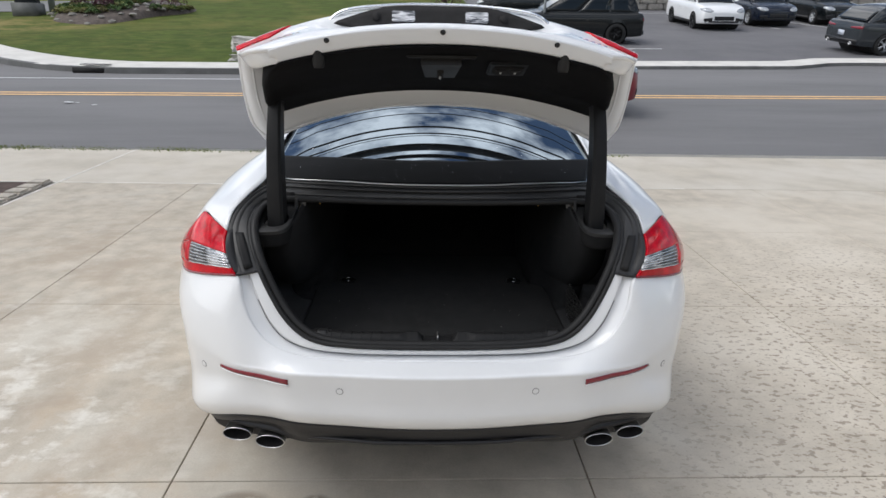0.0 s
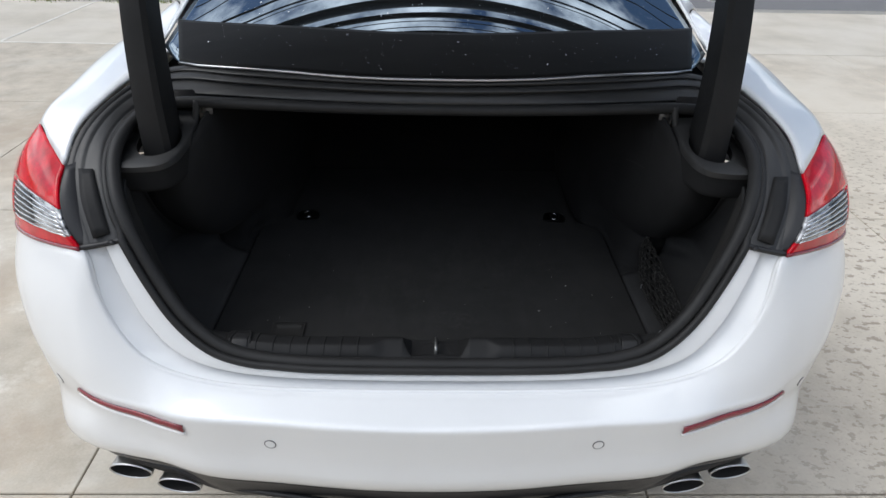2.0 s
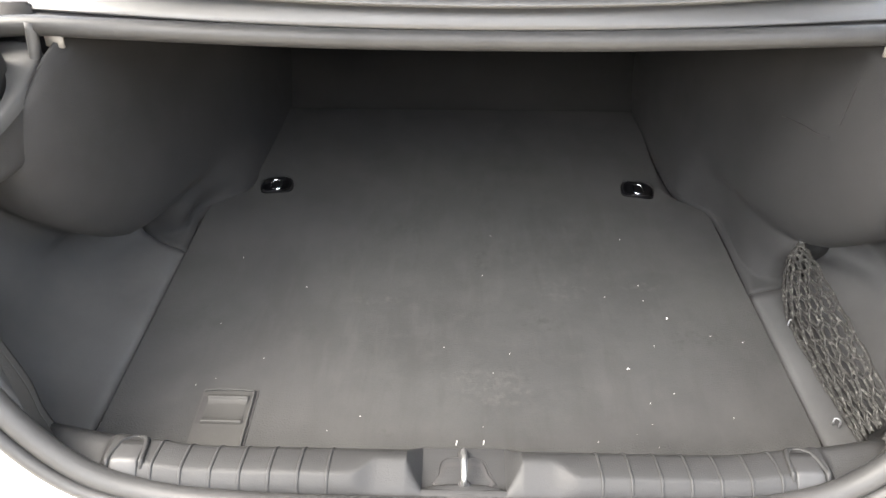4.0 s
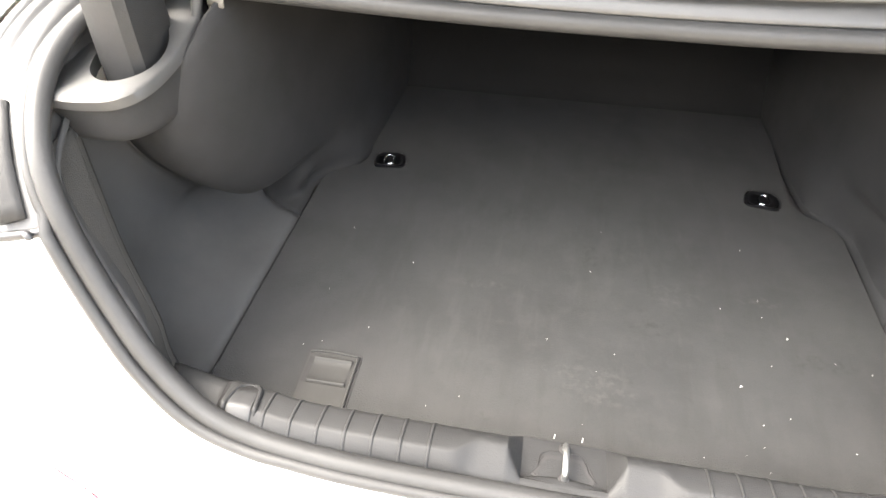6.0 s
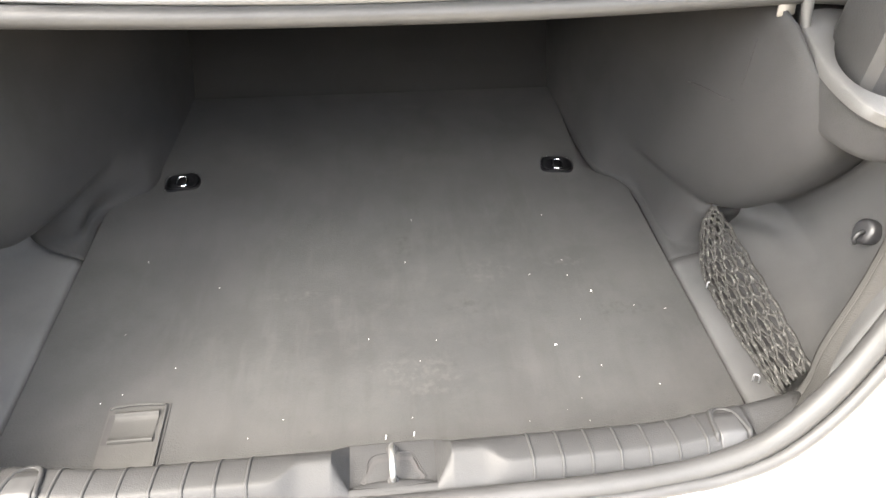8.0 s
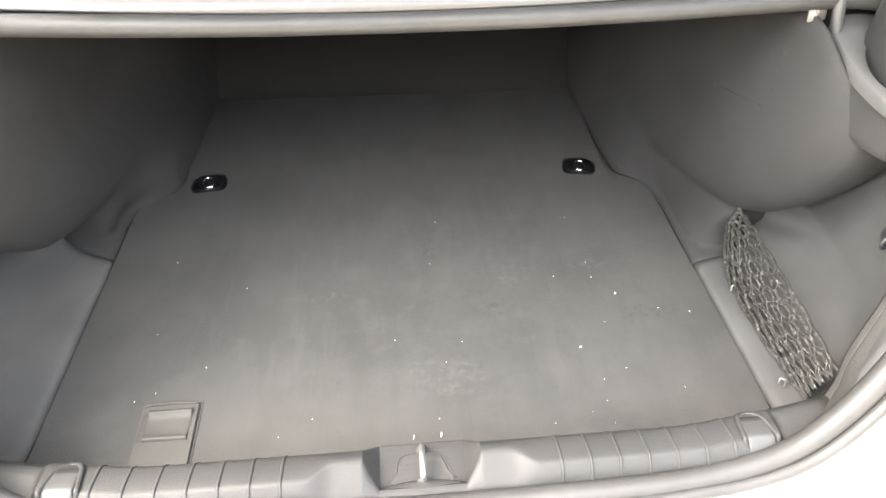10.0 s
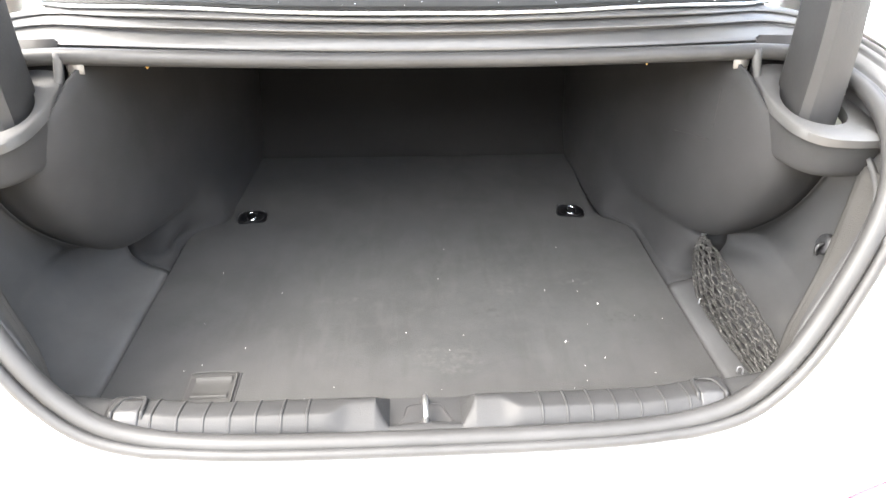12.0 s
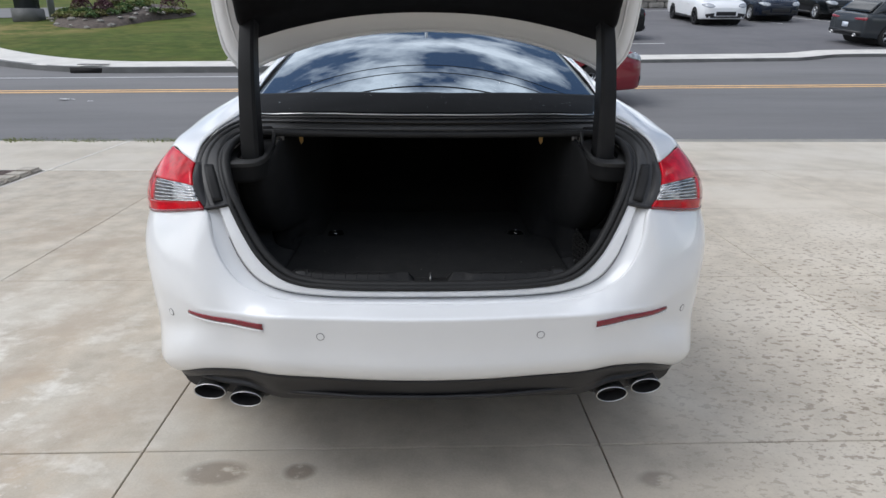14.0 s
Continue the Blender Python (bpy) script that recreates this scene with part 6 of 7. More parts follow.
for j in range(STRANDS):
    bm = bmesh.new()
    for side in (0, 1):
        pts = []
        for q in range(KNOTS * 4 + 1):
            u = q / (KNOTS * 4)
            wave = 0.5 - 0.5 * math.cos(math.pi * (q / 4.0 + j))
            wave = ease(0.12, 0.88, wave) if side == 0 else 1 - ease(0.12, 0.88, wave)
            v = (j + 0.04 + 0.92 * wave + sway[j][q // 4] * 0.5) / STRANDS
            off = 0.0012 if side else -0.0012
            pts.append(net_point(u ** 1.15, min(1.0, max(0.0, v))) + Vector((off, rnd.uniform(-0.0012, 0.0012), rnd.uniform(-0.001, 0.001))))
        for turn in (0, math.pi):
            tube(bm, [p + Vector((0.0011 * math.cos(1.3 * q + turn), 0, 0.0011 * math.sin(1.3 * q + turn))) for q, p in enumerate(pts)], 0.00125, 5)
    part("mesh_cord", bm, NET, net)
bm = bmesh.new()
tube(bm, [(0.509, 0.519, 0.762), (0.510, 0.523, 0.772), (0.512, 0.530, 0.782)], [0.0035, 0.005, 0.004], 8)
part("net_hook", bm, STEEL, net, "small bright net hook")
for x, y in ((0.487, 0.430), (0.477, 0.262)):
    bm = bmesh.new()
    tube(bm, smooth_curve([(x - 0.004, y, 0.682), (x - 0.002, y + 0.004, 0.690), (x + 0.003, y, 0.690), (x + 0.002, y - 0.004, 0.682)], 4), 0.0012, 6)
    part("net_hook", bm, DARK_METAL, net, "small dark net hook")

# lint on the carpet
bm = bmesh.new()
LINT_AT = [(0.308, 0.443), (0.233, 0.348), (0.249, 0.292), (0.244, 0.26), (0.068, 0.371), (-0.026, 0.381), (-0.172, 0.242), (-0.132, 0.264), (-0.28, 0.355), (-0.364, 0.566), (-0.362, 0.308), (-0.338, 0.319), (-0.246, 0.499), (0.282, 0.48), (0.224, 0.487), (0.408, 0.399), (0.284, 0.308), (0.352, 0.271), (0.221, 0.245), (0.245, 0.227), (0.043, 0.337), (0.171, 0.233)]
for k, (x, y) in enumerate(LINT_AT):
    a, r = rnd.uniform(0, 3.14), 0.0008 if k < 2 else rnd.uniform(0.00018, 0.00036)
    tube(bm, [(x, y, FLOOR_Z + 0.001), (x + 2.6 * r * math.cos(a), y + 2.6 * r * math.sin(a), FLOOR_Z + 0.0025), (x + 4.2 * r * math.cos(a + 0.8), y + 4.2 * r * math.sin(a + 0.8), FLOOR_Z + 0.001)], r * 0.8, 5)
for x, y in ((-0.008, 0.226), (0.026, 0.227)):
    tube(bm, [(x, y, FLOOR_Z), (x + 0.001, y + 0.003, FLOOR_Z + 0.004), (x + 0.001, y + 0.006, FLOOR_Z)], 0.0006, 5)
for k in range(14):
    x, y = rnd.uniform(-0.42, 0.43), 0.22 + 0.52 * rnd.random() ** 1.4
    if (-0.36 < x < -0.26 and y < 0.31) or (x < 0 and rnd.random() < 0.5):
        continue
    a, r = rnd.uniform(0, 3.14), rnd.uniform(0.00014, 0.00028)
    tube(bm, [(x, y, FLOOR_Z), (x + 3 * r * math.cos(a), y + 3 * r * math.sin(a), FLOOR_Z + 0.0012), (x + 5 * r * math.cos(a + 0.5), y + 5 * r * math.sin(a + 0.5), FLOOR_Z + 0.0004)], r, 4)
tagged(new("lint", mesh_of("lint", bm, LINT)), "white flecks of lint scattered on the boot carpet", "lint", "", "stuff")

# rain drops at the foot of the rear window
def tree_of(ob):
    return BVHTree.FromPolygons([v.co for v in ob.data.vertices], [list(p.vertices) for p in ob.data.polygons])


bm = bmesh.new()
trees = [tree_of(band), tree_of(pane)]
for k in range(300):
    x = rnd.uniform(-0.52, 0.54) if k % 3 else min(0.5, max(-0.4, rnd.gauss(0.12, 0.2)))
    y = 0.460 + 0.44 * x * x + 0.26 * rnd.random()
    for tree in trees:
        place = tree.ray_cast(Vector((x, y, 2.0)), Vector((0, 0, -1)))[0]
        if place:
            r = rnd.uniform(0.0004, 0.0011) * (2.6 if rnd.random() < 0.08 else 1)
            bmesh.ops.create_icosphere(bm, subdivisions=1, radius=r, matrix=Matrix.Translation(place + Vector((0, 0, 0.002))) @ Matrix.Diagonal((1, 1, 0.6, 1)))
            break
tagged(new("rain_drops", mesh_of("rain_drops", bm, CHROME)), "rain drops lying on the rear window", "rain drops", "", "stuff")


# ---- other vehicles ----
def vehicle(label, paint, rim, at, length=4.8, width=1.93, top=1.70, bonnet=1.02, rear_slope=0.35, group="", wb=0.585, tyre=0.365, trim=PLASTIC):
    """A sport utility car along x, front towards +x, middle of its length at the origin."""
    car = thing("suv", label, "car", group)
    L, w = length / 2, width / 2
    belt = bonnet + 0.02
    rows = []
    for f, wf, zlo, zs, zt in [(-1.0, 0.55, 0.42, 0.80, 0.84), (-0.985, 0.86, 0.36, 0.90, 0.95), (-0.93, 0.965, 0.30, 0.95, belt), (-0.7, 0.99, 0.26, 0.94, belt), (-0.3, 0.985, 0.25, 0.93, belt), (0.1, 0.985, 0.25, 0.93, belt),
                               (0.42, 0.985, 0.25, 0.92, belt), (0.60, 0.99, 0.26, 0.90, bonnet), (0.82, 0.97, 0.28, 0.84, bonnet - 0.07), (0.94, 0.90, 0.30, 0.76, bonnet - 0.17), (0.99, 0.72, 0.34, 0.66, bonnet - 0.30), (1.0, 0.50, 0.40, 0.62, bonnet - 0.36)]:
        x, ww = f * L, wf * w
        rows.append([(x, 0, zlo), (x, ww * 0.85, zlo), (x, ww * 0.97, zlo + 0.08), (x, ww, (zlo + zs) / 2), (x, ww * 0.985, zs - 0.03), (x, ww * 0.93, zs + (zt - zs) * 0.7), (x, ww * 0.80, zt), (x, 0, zt + 0.03)])
    bm = bmesh.new()
    dense = [smooth_curve(r, 3) for r in rows]
    cols = [smooth_curve([r[i] for r in dense], 6) for i in range(len(dense[0]))]
    for s in (1, -1):
        vs = [[bm.verts.new((p.x, p.y * s, p.z)) for p in c] for c in cols]
        for a, b in zip(vs, vs[1:]):
            for i in range(len(a) - 1):
                bm.faces.new([a[i], a[i + 1], b[i + 1], b[i]])
        for e in (0, -1):
            ring = [c[e] for c in vs]
            bm.faces.new(ring)
    bmesh.ops.remove_doubles(bm, verts=bm.verts, dist=0.002)
    axle = wb * length / 2
    for cx in (-axle, axle):
        inside = {v for v in bm.verts if (v.co.x - cx) ** 2 + (v.co.z - tyre) ** 2 < (tyre * 1.12) ** 2 and abs(v.co.y) > 0.55 * w}
        bmesh.ops.delete(bm, geom=[f for f in bm.faces if all(v in inside for v in f.verts)], context="FACES")
        for v in bm.verts:
            if v in inside:
                d = Vector((v.co.x - cx, v.co.z - tyre))
                d *= tyre * 1.12 / max(d.length, 1e-4)
                v.co.x, v.co.z = cx + d.x, tyre + d.y
    shell = part("body", bm, paint, car)
    shell_tree = BVHTree.FromPolygons([v.co for v in shell.data.vertices], [list(p.vertices) for p in shell.data.polygons])

    def on_end(end, y, z, lift):
        """A place on the nose (end 1) or the tail (end -1) of the body, raised by lift."""
        hit, normal, _, _ = shell_tree.ray_cast(Vector((end * (L + 1), y, z)), Vector((-end, 0, 0)))
        if hit is None:
            return Vector((end * L * 0.96, y, z))
        if normal.x * end < 0:
            normal = -normal
        return hit + normal * lift

    def inlay(name, mat, end, y0, y1, mid_z, half, lift=0.012, label=""):
        """A rounded field on one end of the body; mid_z and half are functions of the share across."""
        bm = bmesh.new()
        grid = []
        for k in range(9):
            t = k / 8
            y = y0 + (y1 - y0) * t
            zm, hh = mid_z(t), half(t)
            grid.append([on_end(end, y, zm + hh * q, lift * (1 - 0.6 * abs(q))) for q in (-1, -0.5, 0, 0.5, 1)])
        patch(bm, grid, 2, 2)
        return part(name, bm, mat, car, label, thick=0.008)
    for cx in (-axle, axle):
        bm = bmesh.new()
        box(bm, (cx, 0, tyre + 0.04), (tyre * 2.2, width * 0.80, tyre * 2.0), 0.05)
        part("arch_liner", bm, SOOT_SHADE_BLACK, car)
    # cabin
    xr, xf = -0.90 * L, 0.46 * L
    tr, tf = xr + rear_slope, xf - 0.85
    zt = top
    rows = [[(xr, yy * w * 0.86, belt - 0.03) for yy in (0, 0.5, 0.85, 1.0)], [(xr + rear_slope * 0.55, yy * w * 0.80, belt + (zt - belt) * 0.6) for yy in (0, 0.5, 0.85, 1.0)], [(tr, yy * w * 0.72, zt - 0.05 - 0.04 * yy ** 2) for yy in (0, 0.5, 0.85, 1.0)],
            [(tr + 0.35, yy * w * 0.73, zt - 0.01 - 0.06 * yy ** 3) for yy in (0, 0.5, 0.85, 1.0)], [((tr + tf) / 2, yy * w * 0.73, zt - 0.06 * yy ** 3) for yy in (0, 0.5, 0.85, 1.0)], [(tf, yy * w * 0.71, zt - 0.05 - 0.06 * yy ** 3) for yy in (0, 0.5, 0.85, 1.0)],
            [((tf + xf) / 2 + 0.05, yy * w * 0.78, belt + (zt - belt) * 0.48) for yy in (0, 0.5, 0.85, 1.0)], [(xf + 0.15, yy * w * 0.86, belt - 0.04) for yy in (0, 0.5, 0.85, 1.0)]]
    bm = bmesh.new()
    dense = [smooth_curve(r, 3) for r in rows]
    cols = [smooth_curve([r[i] for r in dense], 4) for i in range(len(dense[0]))]
    for s in (1, -1):
        vs = [[bm.verts.new((p.x, p.y * s, p.z)) for p in c] for c in cols]
        base = [bm.verts.new((p.x, s * (w * 0.86), belt - 0.04)) for p in cols[-1]]
        for a, b in zip(vs + [], vs[1:] + []):
            for i in range(len(a) - 1):
                bm.faces.new([a[i], a[i + 1], b[i + 1], b[i]])
        for i in range(len(base) - 1):
            q = [vs[-1][i], vs[-1][i + 1], base[i + 1], base[i]]
            bm.faces.new(q)
    bmesh.ops.remove_doubles(bm, verts=bm.verts, dist=0.002)
    part("cabin", bm, paint, car)

    def on_side(x, f):
        """A place on the cabin's side: f from the belt (0) to the roof (1)."""
        return w * (0.865 - 0.125 * f) + 0.006, belt + 0.02 + (zt - 0.13 - belt) * f
    for s in (1, -1):
        for a, b in ((0.0, 0.25), (0.275, 0.60), (0.625, 1.0)):
            quad = []
            for f, lo_, hi_ in ((0.04, xr + 0.22, xf + 0.05), (0.5, xr + 0.22 + rear_slope * 0.55, (tf + xf) / 2), (1.0, tr + 0.12, tf - 0.02)):
                y, z = on_side(0, f)
                quad.append([(lo_ + (hi_ - lo_) * (a + (b - a) * t), s * y, z) for t in (0, 0.5, 1)])
            bm = bmesh.new()
            patch(bm, quad, 3, 3)
            part("side_window", bm, CAR_GLASS, car, thick=0.01)
        bm = bmesh.new()
        patch(bm, [[(xf - 0.12, s * w * 0.90, belt + 0.05), (xf - 0.10, s * w * 1.02, belt + 0.06), (xf - 0.10, s * w * 1.09, belt + 0.09)], [(xf - 0.10, s * w * 0.90, belt + 0.16), (xf - 0.08, s * w * 1.02, belt + 0.20), (xf - 0.08, s * w * 1.09, belt + 0.17)],
                   [(xf + 0.02, s * w * 0.90, belt + 0.09), (xf + 0.04, s * w * 1.02, belt + 0.10), (xf, s * w * 1.07, belt + 0.11)]], 3, 3)
        part("wing_mirror", bm, paint, car, thick=0.01)
        hz = bonnet - 0.25
        inlay("headlight", HEADLAMP, 1, s * w * 0.50, s * w * 0.93, lambda t: hz + 0.05 * t, lambda t: 0.085 * math.sqrt(max(0.05, 1 - (2 * t - 1) ** 2 * 0.95)), 0.014, "clear oval headlight")
        inlay("side_intake", trim, 1, s * w * 0.50, s * w * 0.84, lambda t: 0.50 - 0.02 * t, lambda t: 0.075 * (1 - 0.35 * t), 0.006)
        inlay("tail_light", RED_DARK, -1, s * w * 0.40, s * w * 0.93, lambda t: 0.90 + 0.02 * t, lambda t: (0.026 + 0.022 * t) * min(1, 8 * t + 0.3), 0.012)
        bm = bmesh.new()
        box(bm, (0, s * w * 0.955, 0.30), (axle * 2 - tyre * 2.4, 0.05, 0.12), 0.015)
        part("side_skirt", bm, trim, car)
        for x in (-axle * 0.30, axle * 0.36):
            bm = bmesh.new()
            box(bm, (x, s * (w * 0.985 + 0.008), 0.86), (0.20, 0.03, 0.03), 0.01)
            part("door_handle", bm, paint, car)
        for cx in (-axle, axle):
            wh = wheel(car, (cx, s * (w - 0.13), tyre), 1, rim, r=tyre, width=0.25, spokes=5)
            wh.matrix_basis = pose(cx, s * (w - 0.13), tyre, -90 * s, 0, 0)
    bm = bmesh.new()
    patch(bm, [[(xf + 0.17, y * w * 0.80, belt + 0.0) for y in (-1, -0.5, 0, 0.5, 1)], [((tf + xf) / 2 + 0.08 , y * w * 0.73, belt + (zt - belt) * 0.50) for y in (-1, -0.5, 0, 0.5, 1)], [(tf + 0.03, y * w * 0.64, zt - 0.065 - 0.03 * y * y) for y in (-1, -0.5, 0, 0.5, 1)]], 4, 4)
    part("windscreen", bm, CAR_GLASS, car, thick=0.01)
    bm = bmesh.new()
    patch(bm, [[(xr - 0.012, y * w * 0.78, belt + 0.06) for y in (-1, -0.5, 0, 0.5, 1)], [(xr + rear_slope * 0.5 - 0.02, y * w * 0.74, belt + (zt - belt) * 0.56) for y in (-1, -0.5, 0, 0.5, 1)], [(tr - 0.03, y * w * 0.66, zt - 0.12) for y in (-1, -0.5, 0, 0.5, 1)]], 4, 4)
    part("rear_window", bm, CAR_GLASS, car, thick=0.01)
    inlay("grille", trim, 1, -w * 0.42, w * 0.42, lambda t: 0.545, lambda t: 0.085, 0.006)
    inlay("lower_intake", trim, 1, -w * 0.80, w * 0.80, lambda t: 0.40, lambda t: 0.035, 0.006)
    for s in (1, -1):
        bm = bmesh.new()
        turned(bm, [(0.05, -0.06), (0.055, 0.04), (0.045, 0.04), (0.042, -0.04)], 14, pose(-L - 0.01, s * w * 0.62, 0.38, 0, -90, 0))
        part("exhaust", bm, STEEL, car)
    bm = bmesh.new()
    box(bm, (-L * 0.975, 0, 0.45), (0.14, width * 0.86, 0.20), 0.04)
    part("rear_skirt", bm, trim, car)
    bm = bmesh.new()
    box(bm, on_end(-1, 0, 0.68, 0.006), (0.015, 0.32, 0.16), 0.004)
    part("number_plate", bm, PLATE_BLANK, car, "blank pale plate")
    car.matrix_world = at
    return car


def on_land(x, y, turn, lift=0.03):
    """A pose on the sloping land, turned by degrees about the upright."""
    e = 0.5
    n = Vector((-(height(x + e, y) - height(x - e, y)) / (2 * e), -(height(x, y + e) - height(x, y - e)) / (2 * e), 1)).normalized()
    d = Vector((math.cos(radians(turn)), math.sin(radians(turn)), 0))
    side = n.cross(d).normalized()
    d = side.cross(n)
    m = Matrix((d, side, n)).transposed().to_4x4()
    return Matrix.Translation((x, y, height(x, y) + lift)) @ m


vehicle("dark red sport utility car driving on the street", PAINT_RED, RIM, on_land(1.55, 10.75, 1.0, 0.0), length=4.9, top=1.76, bonnet=1.08, rear_slope=0.22, wb=0.59)
vehicle("black sport utility car parked across the lot", PAINT_BLACK, RIM_DARK, on_land(5.9, 23.9, 176), length=5.1, width=2.05, top=1.78, bonnet=1.10, rear_slope=0.30, group="cars in the lot", tyre=0.385)
vehicle("black sport utility car parked at the back of the lot", PAINT_BLACK, RIM, on_land(5.3, 32.0, 172), length=5.0, width=2.0, top=1.72, bonnet=1.08, group="cars in the lot")
vehicle("white sport utility car facing the street in the lot", WHITE, RIM_DARK, on_land(13.75, 30.2, 268), length=5.1, width=2.1, top=1.72, bonnet=1.10, rear_slope=0.6, group="cars in the lot")
vehicle("dark blue sport utility car facing the street in the lot", PAINT_NAVY, RIM, on_land(17.2, 31.9, 268), length=5.0, width=2.05, top=1.66, bonnet=1.05, rear_slope=0.6, group="cars in the lot")
vehicle("black car facing the street beside a dark blue one", PAINT_BLACK, RIM, on_land(20.9, 32.6, 268), length=5.0, width=2.05, top=1.66, bonnet=1.05, rear_slope=0.6, group="cars in the lot")
vehicle("dark grey sport utility car turning in the lot", PAINT_GREY, RIM, on_land(17.55, 21.5, 1), length=4.9, width=2.05, top=1.65, bonnet=1.05, rear_slope=0.65, group="cars in the lot")

# bay lines of the lot
for x, y, a, n in ((16.6, 30.4, 105, 3.2), (19.6, 30.8, 105, 3.2), (7.0, 21.7, 2, 3.6), (13.6, 36.8, 3, 2.4)):
    bm = bmesh.new()
    pts = []
    for k in range(9):
        for d in (-0.06, 0.06):
            px = x + math.cos(radians(a)) * (k / 8 - 0.5) * n - math.sin(radians(a)) * d
            py = y + math.sin(radians(a)) * (k / 8 - 0.5) * n + math.cos(radians(a)) * d
            pts.append(bm.verts.new((px, py, height(px, py) + 0.038)))
    for k in range(8):
        bm.faces.new([pts[2 * k], pts[2 * k + 2], pts[2 * k + 3], pts[2 * k + 1]])
    tagged(new("bay_line", mesh_of("bay_line", bm, LINE)), "white painted line of a parking bay", "road line", "bay lines", "structure")

# stone wall and rail at the back of the lot
wall = thing("retaining_wall", "rough stone retaining wall behind the car lot", "wall", "", "structure")
rnd = random.Random(7)
bm = bmesh.new()
for k in range(40):
    x = 8.5 + k * 1.0
    y = 39.0 + 0.02 * k
    for j in range(4):
        box(bm, (x + 0.5 * (j % 2), y + rnd.uniform(-0.05, 0.05), height(x, y) + 0.2 + 0.38 * j), (0.96, 0.5, 0.36), 0.05)
part("stonework", bm, WALL_STONE, wall, smooth=False)

# planting bed on the lawn, heaped up towards its middle, with its stones, plants and a pole
def bed_z(x, y):
    """Top of the heaped bed."""
    d = ((x + 15.3) / 2.9) ** 2 + ((y - 33.2) / 5.0) ** 2
    return height(x, y) + 0.08 + 0.62 * max(0.0, 1 - d * 0.8)


bm = bmesh.new()
ring = []
for k in range(40):
    a = 2 * math.pi * k / 40
    r = 1 + 0.12 * math.sin(3 * a) + 0.06 * math.sin(5 * a + 1)
    ring.append((-15.3 + 2.9 * r * math.cos(a), 33.2 + 5.0 * r * math.sin(a)))
for i in range(40):
    a, b = ring[i], ring[(i + 1) % 40]
    c = (-15.3, 33.2)
    for lo_, hi_ in ((0.0, 0.25), (0.25, 0.5), (0.5, 0.75), (0.75, 0.93), (0.93, 1.0)):
        q = []
        for (p, f) in ((a, lo_), (b, lo_), (b, hi_), (a, hi_)):
            x, y = c[0] + (p[0] - c[0]) * (0.001 + f), c[1] + (p[1] - c[1]) * (0.001 + f)
            q.append(bm.verts.new((x, y, height(x, y) - 0.05 if f == 1.0 else bed_z(x, y))))
        bm.faces.new(q)
bmesh.ops.remove_doubles(bm, verts=bm.verts, dist=0.001)
structure("mulch_bed", bm, MULCH, "planting bed of brown mulch on the lawn", "planting bed", True)


def rock(name, label, at, size, seed, group=""):
    bm = bmesh.new()
    bmesh.ops.create_icosphere(bm, subdivisions=3, radius=1.0)
    off = Vector((seed * 3.1, seed * 1.7, 0))
    for v in bm.verts:
        d = 1 + 0.35 * noise.noise(v.co * 1.1 + off) + 0.12 * noise.noise(v.co * 3.5 + off)
        v.co = Vector((v.co.x * d * size[0], v.co.y * d * size[1], max(-0.3, v.co.z * d) * size[2]))
    ob = new(name, mesh_of(name, bm, WALL_STONE, False))
    ob.matrix_world = Matrix.Translation(at) @ pose(0, 0, 0, 0, 0, seed * 47)
    return tagged(ob, label, "rock", group)


for k in range(34):
    a = -2.95 + k * 0.088
    d = (0.97, 0.80, 0.62)[k % 3] + 0.05 * rnd.random()
    r = d * (1 + 0.12 * math.sin(3 * a) + 0.06 * math.sin(5 * a + 1))
    x, y = -15.3 + 2.9 * r * math.cos(a), 33.2 + 5.0 * r * math.sin(a)
    w = rnd.uniform(0.08, 0.20)
    rock("bed_stone", "rough grey stone among the plants of the bed", (x, y, bed_z(x, y) + 0.02), (w, w * 0.8, w * 0.50), k + 3, "stones in the bed")
# ledge of layered rock by the pavement
ledge = thing("rock_ledge", "ledge of layered grey rock at the edge of the lawn", "rock")
for k in range(9):
    for j in range(4):
        bm = bmesh.new()
        bmesh.ops.create_cube(bm, size=1.0)
        bmesh.ops.subdivide_edges(bm, edges=bm.edges, cuts=4, use_grid_fill=True)
        off = Vector((k * 5.3, j * 3.7, 1.0))
        w = 0.72 + 0.22 * noise.noise(off)
        for v in bm.verts:
            d = noise.noise(v.co * 2.1 + off) * 0.30 + noise.noise(v.co * 6.0 + off) * 0.14
            v.co = Vector((v.co.x * w * (1 + d), v.co.y * (0.85 - 0.10 * j) * (1 + d), v.co.z * 0.24 * (1 + d * 1.4)))
        m = Matrix.Translation((-5.52 + k * 0.55 + 0.12 * math.sin(k * 7 + j * 2), 18.75 + 0.06 * k + 0.10 * j, height(-5, 18.7) + 0.04 + j * 0.175)) @ pose(0, 0, 0, 9 * math.sin(k + j), 7 * math.sin(2 * k + j), 25 * math.sin(k * 3 + j))
        for v in bm.verts:
            v.co = m @ v.co
        part("rock_layer", bm, STONE, ledge, smooth=False)


